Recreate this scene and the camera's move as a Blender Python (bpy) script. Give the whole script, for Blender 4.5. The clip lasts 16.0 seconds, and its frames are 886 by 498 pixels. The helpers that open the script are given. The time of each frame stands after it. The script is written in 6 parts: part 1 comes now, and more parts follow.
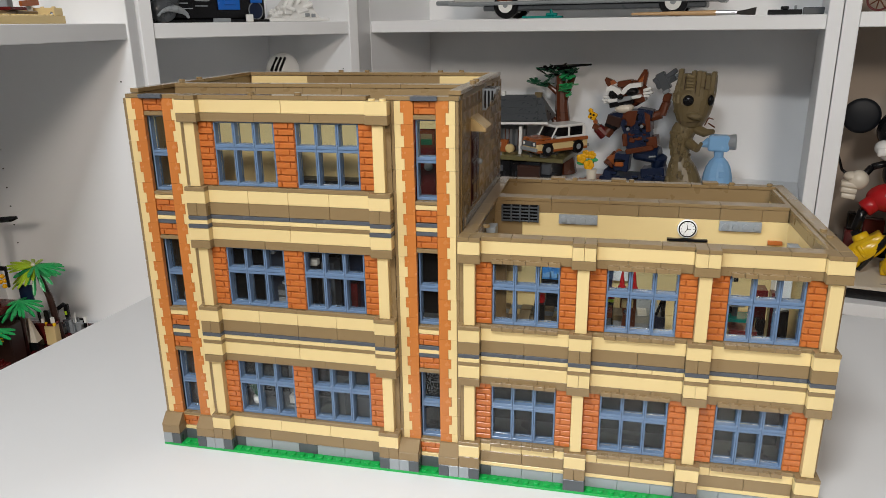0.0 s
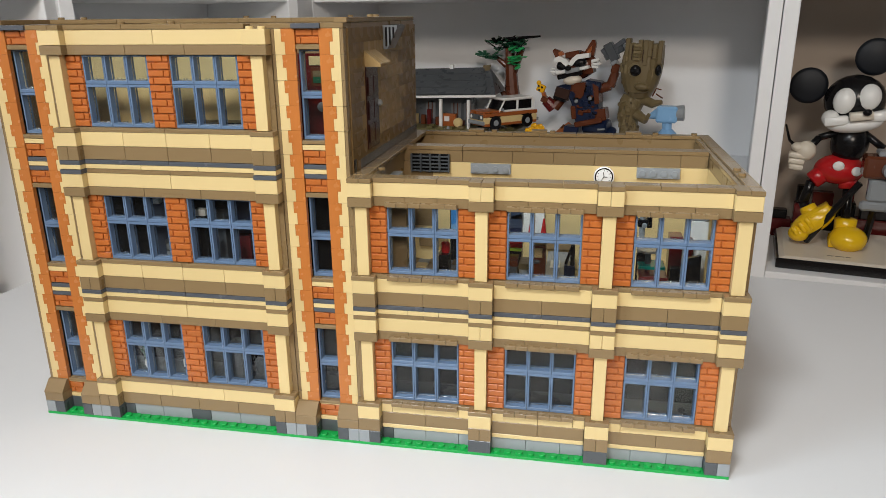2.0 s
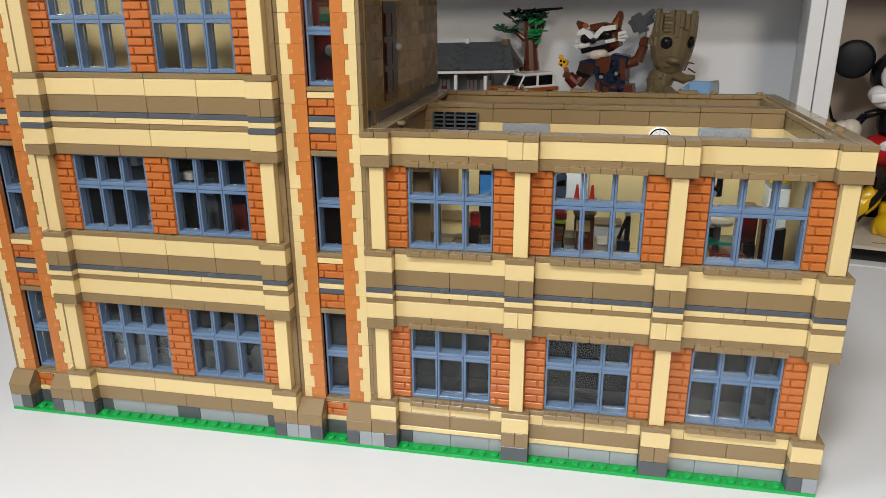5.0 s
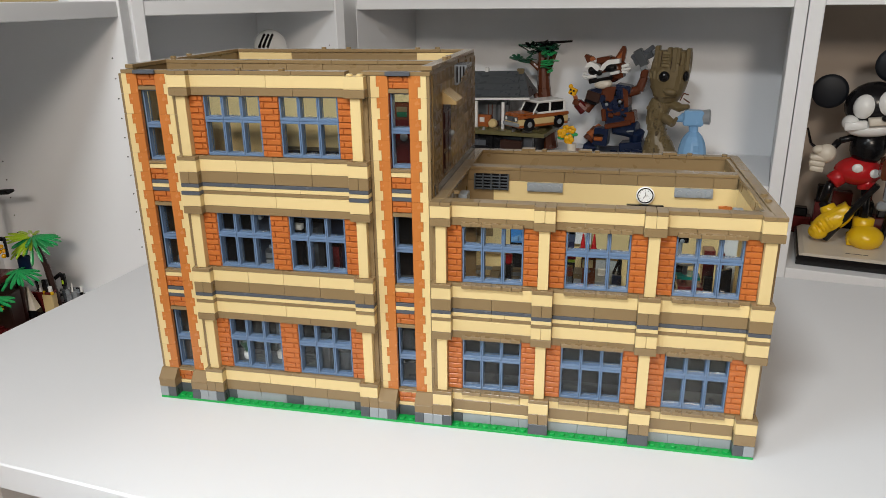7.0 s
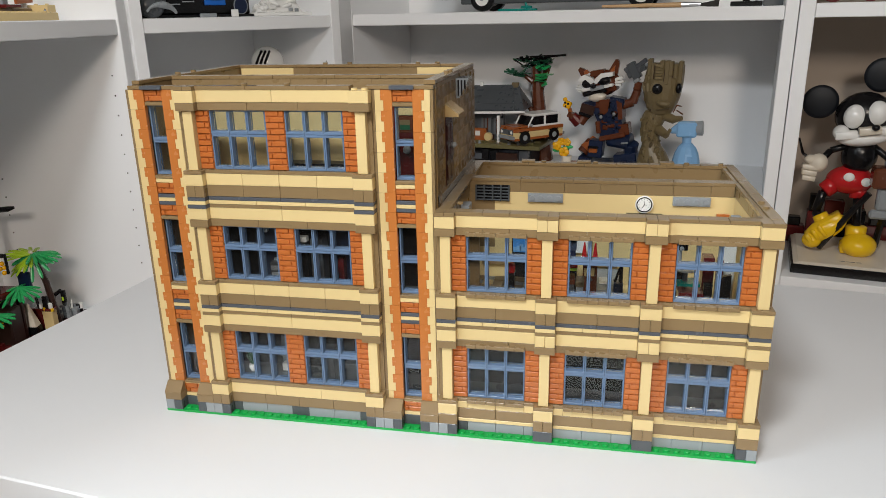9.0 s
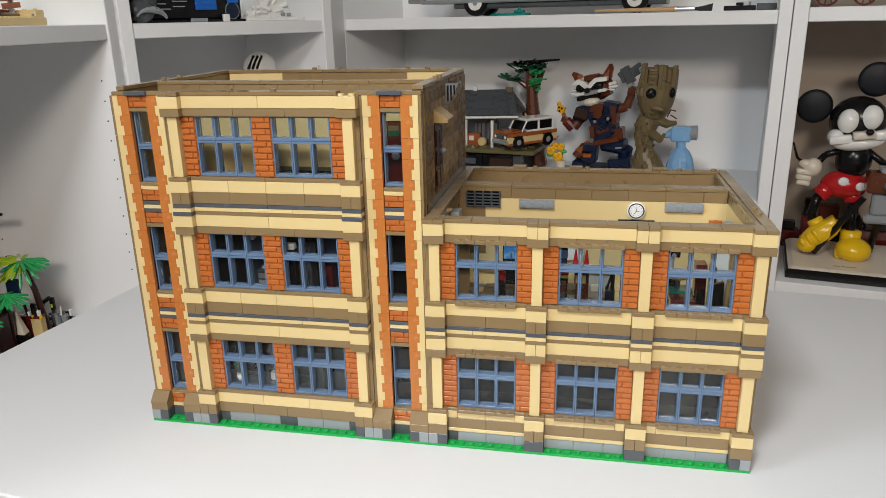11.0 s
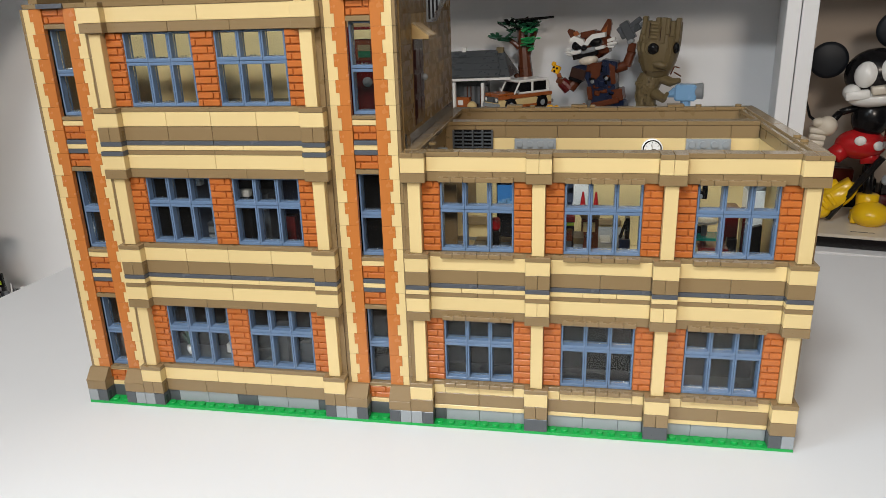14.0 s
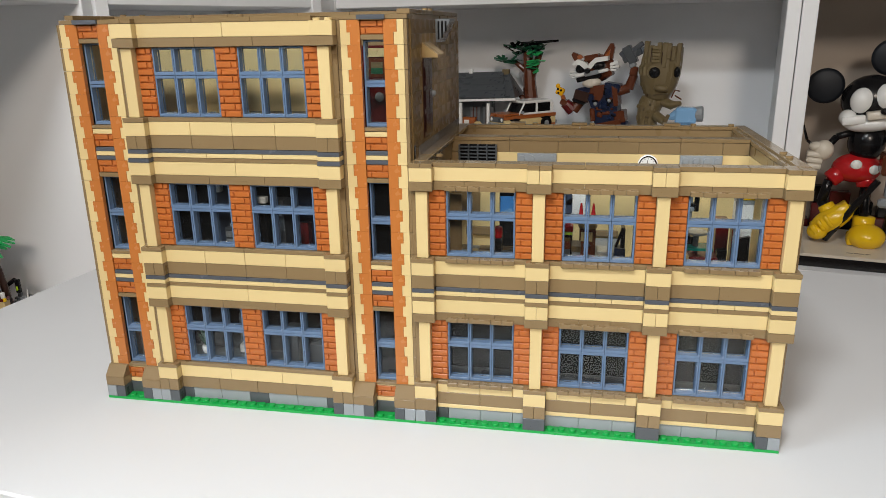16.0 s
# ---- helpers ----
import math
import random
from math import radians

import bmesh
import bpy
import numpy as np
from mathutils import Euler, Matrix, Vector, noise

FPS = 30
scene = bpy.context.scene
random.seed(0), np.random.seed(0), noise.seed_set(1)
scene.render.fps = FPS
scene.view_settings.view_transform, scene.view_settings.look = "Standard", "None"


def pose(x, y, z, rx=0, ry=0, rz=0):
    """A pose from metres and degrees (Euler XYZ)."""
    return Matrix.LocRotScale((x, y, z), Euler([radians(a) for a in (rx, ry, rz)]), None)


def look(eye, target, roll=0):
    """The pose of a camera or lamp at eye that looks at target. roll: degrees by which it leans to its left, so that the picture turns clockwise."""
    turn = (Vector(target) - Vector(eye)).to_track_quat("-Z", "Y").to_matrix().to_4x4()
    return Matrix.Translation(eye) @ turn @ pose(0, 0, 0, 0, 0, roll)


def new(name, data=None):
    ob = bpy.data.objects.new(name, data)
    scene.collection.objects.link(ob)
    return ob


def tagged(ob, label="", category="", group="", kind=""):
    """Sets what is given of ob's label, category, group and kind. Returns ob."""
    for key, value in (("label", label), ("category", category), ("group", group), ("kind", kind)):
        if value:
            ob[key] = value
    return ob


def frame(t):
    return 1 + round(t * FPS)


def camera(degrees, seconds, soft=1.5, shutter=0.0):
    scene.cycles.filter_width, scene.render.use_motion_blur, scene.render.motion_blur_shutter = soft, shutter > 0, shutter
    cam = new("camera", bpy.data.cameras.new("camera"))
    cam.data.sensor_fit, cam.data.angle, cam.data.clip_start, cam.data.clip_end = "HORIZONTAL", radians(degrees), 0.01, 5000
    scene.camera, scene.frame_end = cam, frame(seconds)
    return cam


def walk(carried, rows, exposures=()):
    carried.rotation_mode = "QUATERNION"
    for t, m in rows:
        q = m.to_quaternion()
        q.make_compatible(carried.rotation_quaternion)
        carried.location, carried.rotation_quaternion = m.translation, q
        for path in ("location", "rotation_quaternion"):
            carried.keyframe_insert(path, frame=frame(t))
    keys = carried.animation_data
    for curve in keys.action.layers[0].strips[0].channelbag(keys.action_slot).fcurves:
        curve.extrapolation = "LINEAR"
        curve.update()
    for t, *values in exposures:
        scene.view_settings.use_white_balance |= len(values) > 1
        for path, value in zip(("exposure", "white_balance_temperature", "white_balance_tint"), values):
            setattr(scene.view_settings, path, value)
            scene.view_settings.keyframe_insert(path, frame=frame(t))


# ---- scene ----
cam = camera(63.03, 16.0, soft=0.7)
ROWS = [  # seconds, x, y, z, yaw, pitch, roll
    (0, 0.3529, -0.4745, 1.0809, 12.698, -17.428, -0.762),
    (0.5, 0.3609, -0.4755, 1.0726, 12.413, -17.451, -0.705),
    (1, 0.3775, -0.4786, 1.0667, 12.074, -17.688, -0.650),
    (1.5, 0.3859, -0.4659, 1.0556, 11.607, -17.846, -0.672),
    (2, 0.4023, -0.4390, 1.0368, 10.686, -17.906, -0.555),
    (2.5, 0.4223, -0.3807, 0.9964, 9.711, -18.045, -0.532),
    (3, 0.4245, -0.3430, 0.9768, 9.069, -18.215, -0.696),
    (3.5, 0.4130, -0.3360, 0.9754, 9.182, -18.448, -0.890),
    (4, 0.4019, -0.3424, 0.9789, 9.748, -18.561, -0.861),
    (4.5, 0.3927, -0.3527, 0.9869, 10.426, -18.525, -0.640),
    (5, 0.3755, -0.3707, 1.0005, 11.265, -18.546, -0.357),
    (5.2, 0.3738, -0.3830, 1.0120, 11.804, -18.714, -0.235),
    (7.3, 0.3770, -0.5269, 1.0862, 11.977, -19.196, -0.773),
    (7.5, 0.3763, -0.5292, 1.0859, 11.800, -18.947, -0.782),
    (8, 0.3792, -0.5322, 1.0871, 11.513, -18.395, -0.818),
    (8.5, 0.3755, -0.5307, 1.0874, 11.370, -18.064, -0.953),
    (9, 0.3701, -0.5281, 1.0839, 11.454, -18.063, -1.184),
    (11.5, 0.3756, -0.5180, 1.0837, 11.088, -17.594, -1.270),
    (12, 0.3768, -0.5205, 1.0829, 11.061, -17.487, -1.388),
    (12.5, 0.3785, -0.5203, 1.0822, 11.041, -17.721, -1.476),
    (13, 0.3741, -0.5094, 1.0769, 10.973, -18.120, -1.618),
    (13.5, 0.3669, -0.4680, 1.0583, 10.726, -18.553, -1.727),
    (14, 0.3642, -0.4386, 1.0253, 10.532, -18.691, -1.750),
    (14.5, 0.3734, -0.4651, 1.0212, 10.658, -18.124, -1.618),
    (15, 0.3751, -0.4801, 1.0285, 10.954, -17.308, -1.367),
    (15.5, 0.3693, -0.4748, 1.0268, 11.055, -16.883, -1.113),
    (16, 0.3687, -0.4685, 1.0238, 10.818, -17.001, -0.933),
]
walk(cam, [(t, pose(x, y, z, 90 + pitch, 0, yaw) @ pose(0, 0, 0, 0, 0, roll)) for t, x, y, z, yaw, pitch, roll in ROWS])

TABLE = 0.74          # height of the table top above the floor
STUD, PLATE = 0.008, 0.0032
BASE = 0.002          # thickness of the green baseplate

# ---- world, light and exposure ----
world = bpy.data.worlds.new("world")
scene.world = world
world.use_nodes = True
wn = world.node_tree.nodes
sky = wn.new("ShaderNodeTexSky")
sky.sky_type, sky.sun_disc = "NISHITA", False
sky.sun_elevation, sky.sun_rotation = radians(35), radians(120)
wn["Background"].inputs[1].default_value = 0.05
world.node_tree.links.new(sky.outputs[0], wn["Background"].inputs[0])
scene.view_settings.exposure = 0.0


def area_lamp(name, eye, target, sx, sy, watts, rgb):
    data = bpy.data.lights.new(name, "AREA")
    data.shape, data.size, data.size_y, data.energy, data.color = "RECTANGLE", sx, sy, watts, rgb
    ob = new(name, data)
    ob.matrix_world = look(eye, target)
    return ob


# Unseen soft box, added where the cast shadows call for a light.
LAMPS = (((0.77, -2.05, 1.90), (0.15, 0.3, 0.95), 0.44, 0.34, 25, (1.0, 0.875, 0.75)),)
area_lamp("window_daylight", (0.08, -3.05, 1.58), (0.3, 0.0, 1.2), 1.75, 1.2, 0.8, (0.95, 0.97, 1.0))
area_lamp("window_daylight", (-1.03, -1.02, 1.55), (0.2, -0.75, 1.35), 0.70, 0.95, 22, (0.77, 0.90, 1.0))
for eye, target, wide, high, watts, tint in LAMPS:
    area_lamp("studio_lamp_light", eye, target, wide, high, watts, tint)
area_lamp("pendant_light", (0.11, -0.84, 1.88), (0.11, -0.84, 0.0), 0.26, 0.22, 18.6, (0.955, 0.985, 1.0))


# ---- materials ----
def material(name, rgb, rough=0.5, metal=0.0, vary=0.05, grain=0.0, grain_scale=300.0, bump=0.0, bump_scale=200.0, coat=0.0, spec=0.5):
    """Principled paint with piece-to-piece variation, a two-scale tint and fine relief."""
    m = bpy.data.materials.new(name)
    m.use_nodes = True
    t = m.node_tree
    n, l = t.nodes, t.links
    b = n["Principled BSDF"]
    b.inputs["Roughness"].default_value, b.inputs["Metallic"].default_value = rough, metal
    b.inputs["Coat Weight"].default_value, b.inputs["Specular IOR Level"].default_value = coat, spec
    b.inputs["Base Color"].default_value = (*rgb, 1)
    info, co = n.new("ShaderNodeObjectInfo"), n.new("ShaderNodeTexCoord")
    big = n.new("ShaderNodeTexNoise")
    big.inputs["Scale"].default_value, big.inputs["Detail"].default_value = grain_scale * 0.06, 3
    fine = n.new("ShaderNodeTexNoise")
    fine.inputs["Scale"].default_value, fine.inputs["Detail"].default_value = grain_scale, 4
    l.new(co.outputs["Object"], big.inputs["Vector"]), l.new(co.outputs["Object"], fine.inputs["Vector"])
    total = n.new("ShaderNodeMath")
    total.operation = "MULTIPLY_ADD"
    l.new(info.outputs["Random"], total.inputs[0])
    total.inputs[1].default_value, total.inputs[2].default_value = vary, 1 - vary / 2 - grain / 2
    more = n.new("ShaderNodeMath")
    more.operation = "MULTIPLY_ADD"
    l.new(big.outputs["Fac"], more.inputs[0]), l.new(total.outputs[0], more.inputs[2])
    more.inputs[1].default_value = grain * 0.6
    last = n.new("ShaderNodeMath")
    last.operation = "MULTIPLY_ADD"
    l.new(fine.outputs["Fac"], last.inputs[0]), l.new(more.outputs[0], last.inputs[2])
    last.inputs[1].default_value = grain * 0.4
    hsv = n.new("ShaderNodeHueSaturation")
    hsv.inputs["Color"].default_value = (*rgb, 1)
    l.new(last.outputs[0], hsv.inputs["Value"]), l.new(hsv.outputs[0], b.inputs["Base Color"])
    rr = n.new("ShaderNodeMapRange")
    rr.inputs["To Min"].default_value, rr.inputs["To Max"].default_value = max(0.02, rough * 0.8), min(1, rough * 1.25)
    l.new(big.outputs["Fac"], rr.inputs["Value"]), l.new(rr.outputs[0], b.inputs["Roughness"])
    if bump:
        bn = n.new("ShaderNodeTexNoise")
        bn.inputs["Scale"].default_value, bn.inputs["Detail"].default_value = bump_scale, 3
        l.new(co.outputs["Object"], bn.inputs["Vector"])
        bp = n.new("ShaderNodeBump")
        bp.inputs["Strength"].default_value, bp.inputs["Distance"].default_value = bump, 0.0004
        l.new(bn.outputs["Fac"], bp.inputs["Height"]), l.new(bp.outputs[0], b.inputs["Normal"])
    return m


def plastic(name, rgb, rough=0.30, vary=0.06):
    return material(name, rgb, rough, vary=vary, grain=0.03, grain_scale=900, bump=0.05, bump_scale=90)


def clear_pane(name, tint=(0.93, 0.96, 0.97)):
    m = bpy.data.materials.new(name)
    m.use_nodes = True
    n, l = m.node_tree.nodes, m.node_tree.links
    n.remove(n["Principled BSDF"])
    see, gloss, mix, fr = n.new("ShaderNodeBsdfTransparent"), n.new("ShaderNodeBsdfGlossy"), n.new("ShaderNodeMixShader"), n.new("ShaderNodeFresnel")
    see.inputs["Color"].default_value = (*tint, 1)
    gloss.inputs["Roughness"].default_value = 0.15
    fr.inputs["IOR"].default_value = 1.40
    l.new(fr.outputs[0], mix.inputs[0]), l.new(see.outputs[0], mix.inputs[1]), l.new(gloss.outputs[0], mix.inputs[2])
    haze, film = n.new("ShaderNodeBsdfDiffuse"), n.new("ShaderNodeMixShader")
    film.inputs[0].default_value = 0.003           # slight white haze put in for reflections on the dark panes
    l.new(mix.outputs[0], film.inputs[1]), l.new(haze.outputs[0], film.inputs[2])
    l.new(film.outputs[0], n["Material Output"].inputs["Surface"])
    return m


TAN = plastic("tan_plastic", (0.66, 0.507, 0.245))
DARK_TAN = plastic("dark_tan_plastic", (0.228, 0.155, 0.075), 0.28)
RIM_TAN = plastic("smooth_dark_tan_plastic", (0.228, 0.155, 0.075), 0.10)
ROUGH_TAN = material("textured_dark_tan_plastic", (0.228, 0.155, 0.075), 0.75, vary=0.06, grain=0.05, grain_scale=900, bump=0.4, bump_scale=2500)
ORANGE = plastic("dark_orange_plastic", (0.43, 0.125, 0.028), 0.28)
PALE_ORANGE = plastic("orange_brown_plastic", (0.465, 0.158, 0.037), 0.26)
BLUE = plastic("sand_blue_plastic", (0.115, 0.178, 0.285), 0.26)
SLATE = plastic("slate_blue_plastic", (0.080, 0.087, 0.100), 0.25)
DARK_GREY = plastic("dark_grey_plastic", (0.070, 0.078, 0.086), 0.28)
GREY = plastic("light_grey_plastic", (0.265, 0.288, 0.305), 0.28)
GREEN = plastic("green_plastic", (0.005, 0.33, 0.06), 0.40)
WHITE = plastic("white_plastic", (0.80, 0.80, 0.78), 0.2)
BLACK = material("black_plastic", (0.006, 0.006, 0.007), 0.22, vary=0.06, grain=0.03, grain_scale=900, spec=0.3)
RED = plastic("red_plastic", (0.45, 0.012, 0.015), 0.2)
DARK_RED = plastic("dark_red_plastic", (0.10, 0.010, 0.010), 0.2)
BROWN = plastic("reddish_brown_plastic", (0.11, 0.030, 0.012), 0.25)
YELLOW = plastic("yellow_plastic", (0.80, 0.50, 0.01), 0.22)
NAVY = plastic("dark_blue_plastic", (0.004, 0.012, 0.042), 0.32)
TEAL = plastic("teal_plastic", (0.0, 0.22, 0.19), 0.25)
SKY = plastic("light_blue_plastic", (0.22, 0.43, 0.70), 0.25)
OLIVE = plastic("olive_plastic", (0.15, 0.112, 0.052), 0.35)
LEAF = plastic("leaf_green_plastic", (0.008, 0.085, 0.038), 0.3)
BRIGHT_LEAF = plastic("bright_green_plastic", (0.025, 0.38, 0.11), 0.28)
LIME = plastic("lime_plastic", (0.42, 0.62, 0.03), 0.28)
PANE = clear_pane("clear_pane")
LAMINATE = material("white_laminate", (0.700, 0.703, 0.71), 0.42, vary=0, grain=0.04, grain_scale=40, bump=0.03, bump_scale=350)
FOIL = material("white_foil_board", (0.855, 0.866, 0.880), 0.45, vary=0.02, grain=0.04, grain_scale=30, bump=0.03, bump_scale=250)
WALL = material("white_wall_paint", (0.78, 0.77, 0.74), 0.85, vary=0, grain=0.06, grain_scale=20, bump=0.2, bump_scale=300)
# Unseen ceiling, walls and floor are kept dark to cut bounce light.
CEILING = material("low_bounce_ceiling_grey", (0.42, 0.41, 0.40), 0.9, vary=0, grain=0.06, grain_scale=20, bump=0.2, bump_scale=300)
LOW_BOUNCE_WALL = material("low_bounce_wall_grey", (0.13, 0.12, 0.108), 0.85, vary=0, grain=0.06, grain_scale=20, bump=0.2, bump_scale=300)
WOOD_FLOOR = material("brown_wood_floor", (0.13, 0.075, 0.04), 0.45, vary=0.1, grain=0.25, grain_scale=60, bump=0.1)
BEIGE = material("beige_back_board", (0.40, 0.335, 0.275), 0.5, vary=0.02, grain=0.06, grain_scale=30, bump=0.03, bump_scale=250)
HOLE = material("dark_hole", (0.02, 0.02, 0.02), 0.8)


# ---- mesh helpers ----
def box_data(dx, dy, dz, b):
    """Vertices and faces of a box with chamfered edges, from its least corner."""
    d, b = (dx, dy, dz), min(b, dx * 0.3, dy * 0.3, dz * 0.3)
    verts, at = [], {}
    for sx in (0, 1):
        for sy in (0, 1):
            for sz in (0, 1):
                s = (sx, sy, sz)
                for a in range(3):
                    at[(s, a)] = len(verts)
                    verts.append(tuple((s[k] * d[k]) if k == a else (b if not s[k] else d[k] - b) for k in range(3)))
    faces = []
    for a in range(3):
        p, q = [k for k in range(3) if k != a]
        for side in (0, 1):
            ring = []
            for i, j in ((0, 0), (1, 0), (1, 1), (0, 1)):
                s = [0, 0, 0]
                s[a], s[p], s[q] = side, i, j
                ring.append(at[(tuple(s), a)])
            flip = (a == 1) != (side == 0)
            faces.append(ring[::-1] if flip else ring)
        for i in (0, 1):                      # chamfers along axis a
            for j in (0, 1):
                lo, hi = [0, 0, 0], [0, 0, 0]
                lo[p] = hi[p] = i
                lo[q] = hi[q] = j
                hi[a] = 1
                lo, hi = tuple(lo), tuple(hi)
                faces.append([at[(lo, p)], at[(hi, p)], at[(hi, q)], at[(lo, q)]])
    for sx in (0, 1):
        for sy in (0, 1):
            for sz in (0, 1):
                faces.append([at[((sx, sy, sz), a)] for a in range(3)])
    return verts, faces


def mesh_from(name, verts, faces, mat, smooth=False):
    me = bpy.data.meshes.new(name)
    me.from_pydata([tuple(v) for v in verts], [], faces)
    bm = bmesh.new()
    bm.from_mesh(me)
    bmesh.ops.recalc_face_normals(bm, faces=bm.faces)
    if smooth:
        for f in bm.faces:
            f.smooth = True
    bm.to_mesh(me)
    bm.free()
    for x in (mat if isinstance(mat, (list, tuple)) else [mat]):
        me.materials.append(x)
    return me


CACHE = {}


def box_mesh(dx, dy, dz, mat, b=0.0002):
    key = (round(dx, 6), round(dy, 6), round(dz, 6), mat.name, b)
    if key not in CACHE:
        CACHE[key] = mesh_from("box", *box_data(dx, dy, dz, b), mat)
    return CACHE[key]


def put(name, mesh, parent, loc=(0, 0, 0), label="", rot=(0, 0, 0)):
    ob = new(name, mesh)
    ob.parent = parent
    ob.location, ob.rotation_euler = loc, [radians(a) for a in rot]
    if label:
        ob["label"] = label
    return ob


def empty(name, loc, rz=0.0, label="", category="", group="", kind=""):
    ob = new(name)
    ob.location, ob.rotation_euler = loc, (0, 0, radians(rz))
    return tagged(ob, label, category, group, kind)


def block(name, parent, x0, x1, y0, y1, z0, z1, mat, b=0.001, label=""):
    """A box with softened edges, in metres."""
    return put(name, box_mesh(x1 - x0, y1 - y0, z1 - z0, mat, b), parent, (x0, y0, z0), label)


def lathe_data(profile, n=16, axis="z"):
    """Vertices and faces of a turned shape from (radius, height) pairs, closed at both ends."""
    verts, faces = [], []
    for r, h in profile:
        for i in range(n):
            a = 2 * math.pi * i / n
            v = (r * math.cos(a), r * math.sin(a), h)
            verts.append(v if axis == "z" else ((v[0], -v[2], v[1]) if axis == "y" else (v[2], v[0], v[1])))
    for k in range(len(profile) - 1):
        for i in range(n):
            j = (i + 1) % n
            faces.append([k * n + i, k * n + j, (k + 1) * n + j, (k + 1) * n + i])
    faces.append(list(range(n))[::-1])
    faces.append([(len(profile) - 1) * n + i for i in range(n)])
    return verts, faces


def lathe(name, profile, mat, n=16, axis="z"):
    key = (name, tuple(profile), mat.name, n, axis)
    if key not in CACHE:
        CACHE[key] = mesh_from(name, *lathe_data(profile, n, axis), mat)
    return CACHE[key]


class Build:
    """Collects shapes into one mesh with several materials."""

    def __init__(self):
        self.verts, self.faces, self.mats, self.slots = [], [], [], []

    def add(self, data, mat, m=None):
        verts, faces = data
        k = len(self.verts)
        self.verts += [tuple(m @ Vector(v)) if m is not None else tuple(v) for v in verts]
        if mat not in self.slots:
            self.slots.append(mat)
        self.faces += [[k + i for i in f] for f in faces]
        self.mats += [self.slots.index(mat)] * len(faces)
        return self

    def box(self, x0, x1, y0, y1, z0, z1, mat, b=0.0008, m=None):
        t = Matrix.Translation((x0, y0, z0))
        return self.add(box_data(x1 - x0, y1 - y0, z1 - z0, b), mat, (m @ t) if m is not None else t)

    def ball(self, c, r, mat, n=12, rot=None):
        """An ellipsoid at c with the three radii r."""
        r = r if isinstance(r, (tuple, list)) else (r, r, r)
        prof = [(math.sin(math.pi * (i + 0.3) / (n + 0.6)), -math.cos(math.pi * (i + 0.3) / (n + 0.6))) for i in range(n + 1)]
        m = Matrix.Translation(c) @ (rot if rot is not None else Matrix()) @ Matrix.Diagonal((*r, 1))
        return self.add(lathe_data(prof, n + 4), mat, m)

    def rod(self, a, b, r0, r1, mat, n=10):
        a, b = Vector(a), Vector(b)
        m = Matrix.Translation(a) @ (b - a).to_track_quat("Z", "Y").to_matrix().to_4x4()
        return self.add(lathe_data([(r0 * 0.8, 0), (r0, r0 * 0.1), (r1, (b - a).length - r1 * 0.1), (r1 * 0.8, (b - a).length)], n), mat, m)

    def mesh(self, name, smooth=False):
        me = bpy.data.meshes.new(name)
        me.from_pydata(self.verts, [], self.faces)
        for x in self.slots:
            me.materials.append(x)
        me.polygons.foreach_set("material_index", self.mats)
        bm = bmesh.new()
        bm.from_mesh(me)
        bmesh.ops.recalc_face_normals(bm, faces=bm.faces)
        for f in bm.faces:
            f.smooth = smooth
        bm.to_mesh(me)
        bm.free()
        return me


# ---- the room ----
ROOM_TURN = -11.0


def room_part(name, x0, x1, y0, y1, z0, z1, mat, label):
    ob = new(name, box_mesh(x1 - x0, y1 - y0, z1 - z0, mat, 0.001))
    ob.matrix_world = pose(0, 0, 0, 0, 0, ROOM_TURN) @ pose(x0, y0, z0)
    return tagged(ob, label, name.split("_")[0], kind="structure")


XL, XR, YF, YB, H = -0.86, 2.9, -2.95, 1.22, 2.5
room_part("floor", XL - 0.1, XR + 0.1, YF - 0.1, YB + 0.1, -0.1, 0.0, WOOD_FLOOR, "warm brown wooden floor under the table")
room_part("ceiling", XL - 0.1, XR + 0.1, YF - 0.1, YB + 0.1, H, H + 0.1, CEILING, "unseen plain pale grey ceiling, darkened to cut bounce light")
room_part("wall_north", XL, XR, YB, YB + 0.1, 0, H, WALL, "white painted wall behind the shelves")
VY0, VY1, VZ0, VZ1 = -1.62, -0.78, 1.0, 2.1        # the side window's opening
room_part("wall_west", XL - 0.1, XL, YF - 0.1, VY0, 0, H, LOW_BOUNCE_WALL, "unseen warm grey wall beside the side window, darkened to cut bounce light")
room_part("wall_west", XL - 0.1, XL, VY1, YB + 0.1, 0, H, LOW_BOUNCE_WALL, "unseen warm grey wall behind the side shelf, darkened to cut bounce light")
room_part("wall_west", XL - 0.1, XL, VY0, VY1, 0, VZ0, LOW_BOUNCE_WALL, "unseen warm grey wall under the side window, darkened to cut bounce light")
room_part("wall_west", XL - 0.1, XL, VY0, VY1, VZ1, H, LOW_BOUNCE_WALL, "unseen warm grey wall over the side window, darkened to cut bounce light")
room_part("wall_east", XR, XR + 0.1, YF - 0.1, YB + 0.1, 0, H, LOW_BOUNCE_WALL, "unseen warm grey side wall, darkened to cut bounce light")
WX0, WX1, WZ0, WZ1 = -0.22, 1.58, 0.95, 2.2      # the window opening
room_part("wall_south", XL, WX0, YF - 0.1, YF, 0, H, LOW_BOUNCE_WALL, "unseen warm grey wall beside the window, darkened to cut bounce light")
room_part("wall_south", WX1, XR, YF - 0.1, YF, 0, H, LOW_BOUNCE_WALL, "unseen warm grey wall beside the window, darkened to cut bounce light")
room_part("wall_south", WX0, WX1, YF - 0.1, YF, 0, WZ0, LOW_BOUNCE_WALL, "unseen warm grey wall under the window, darkened to cut bounce light")
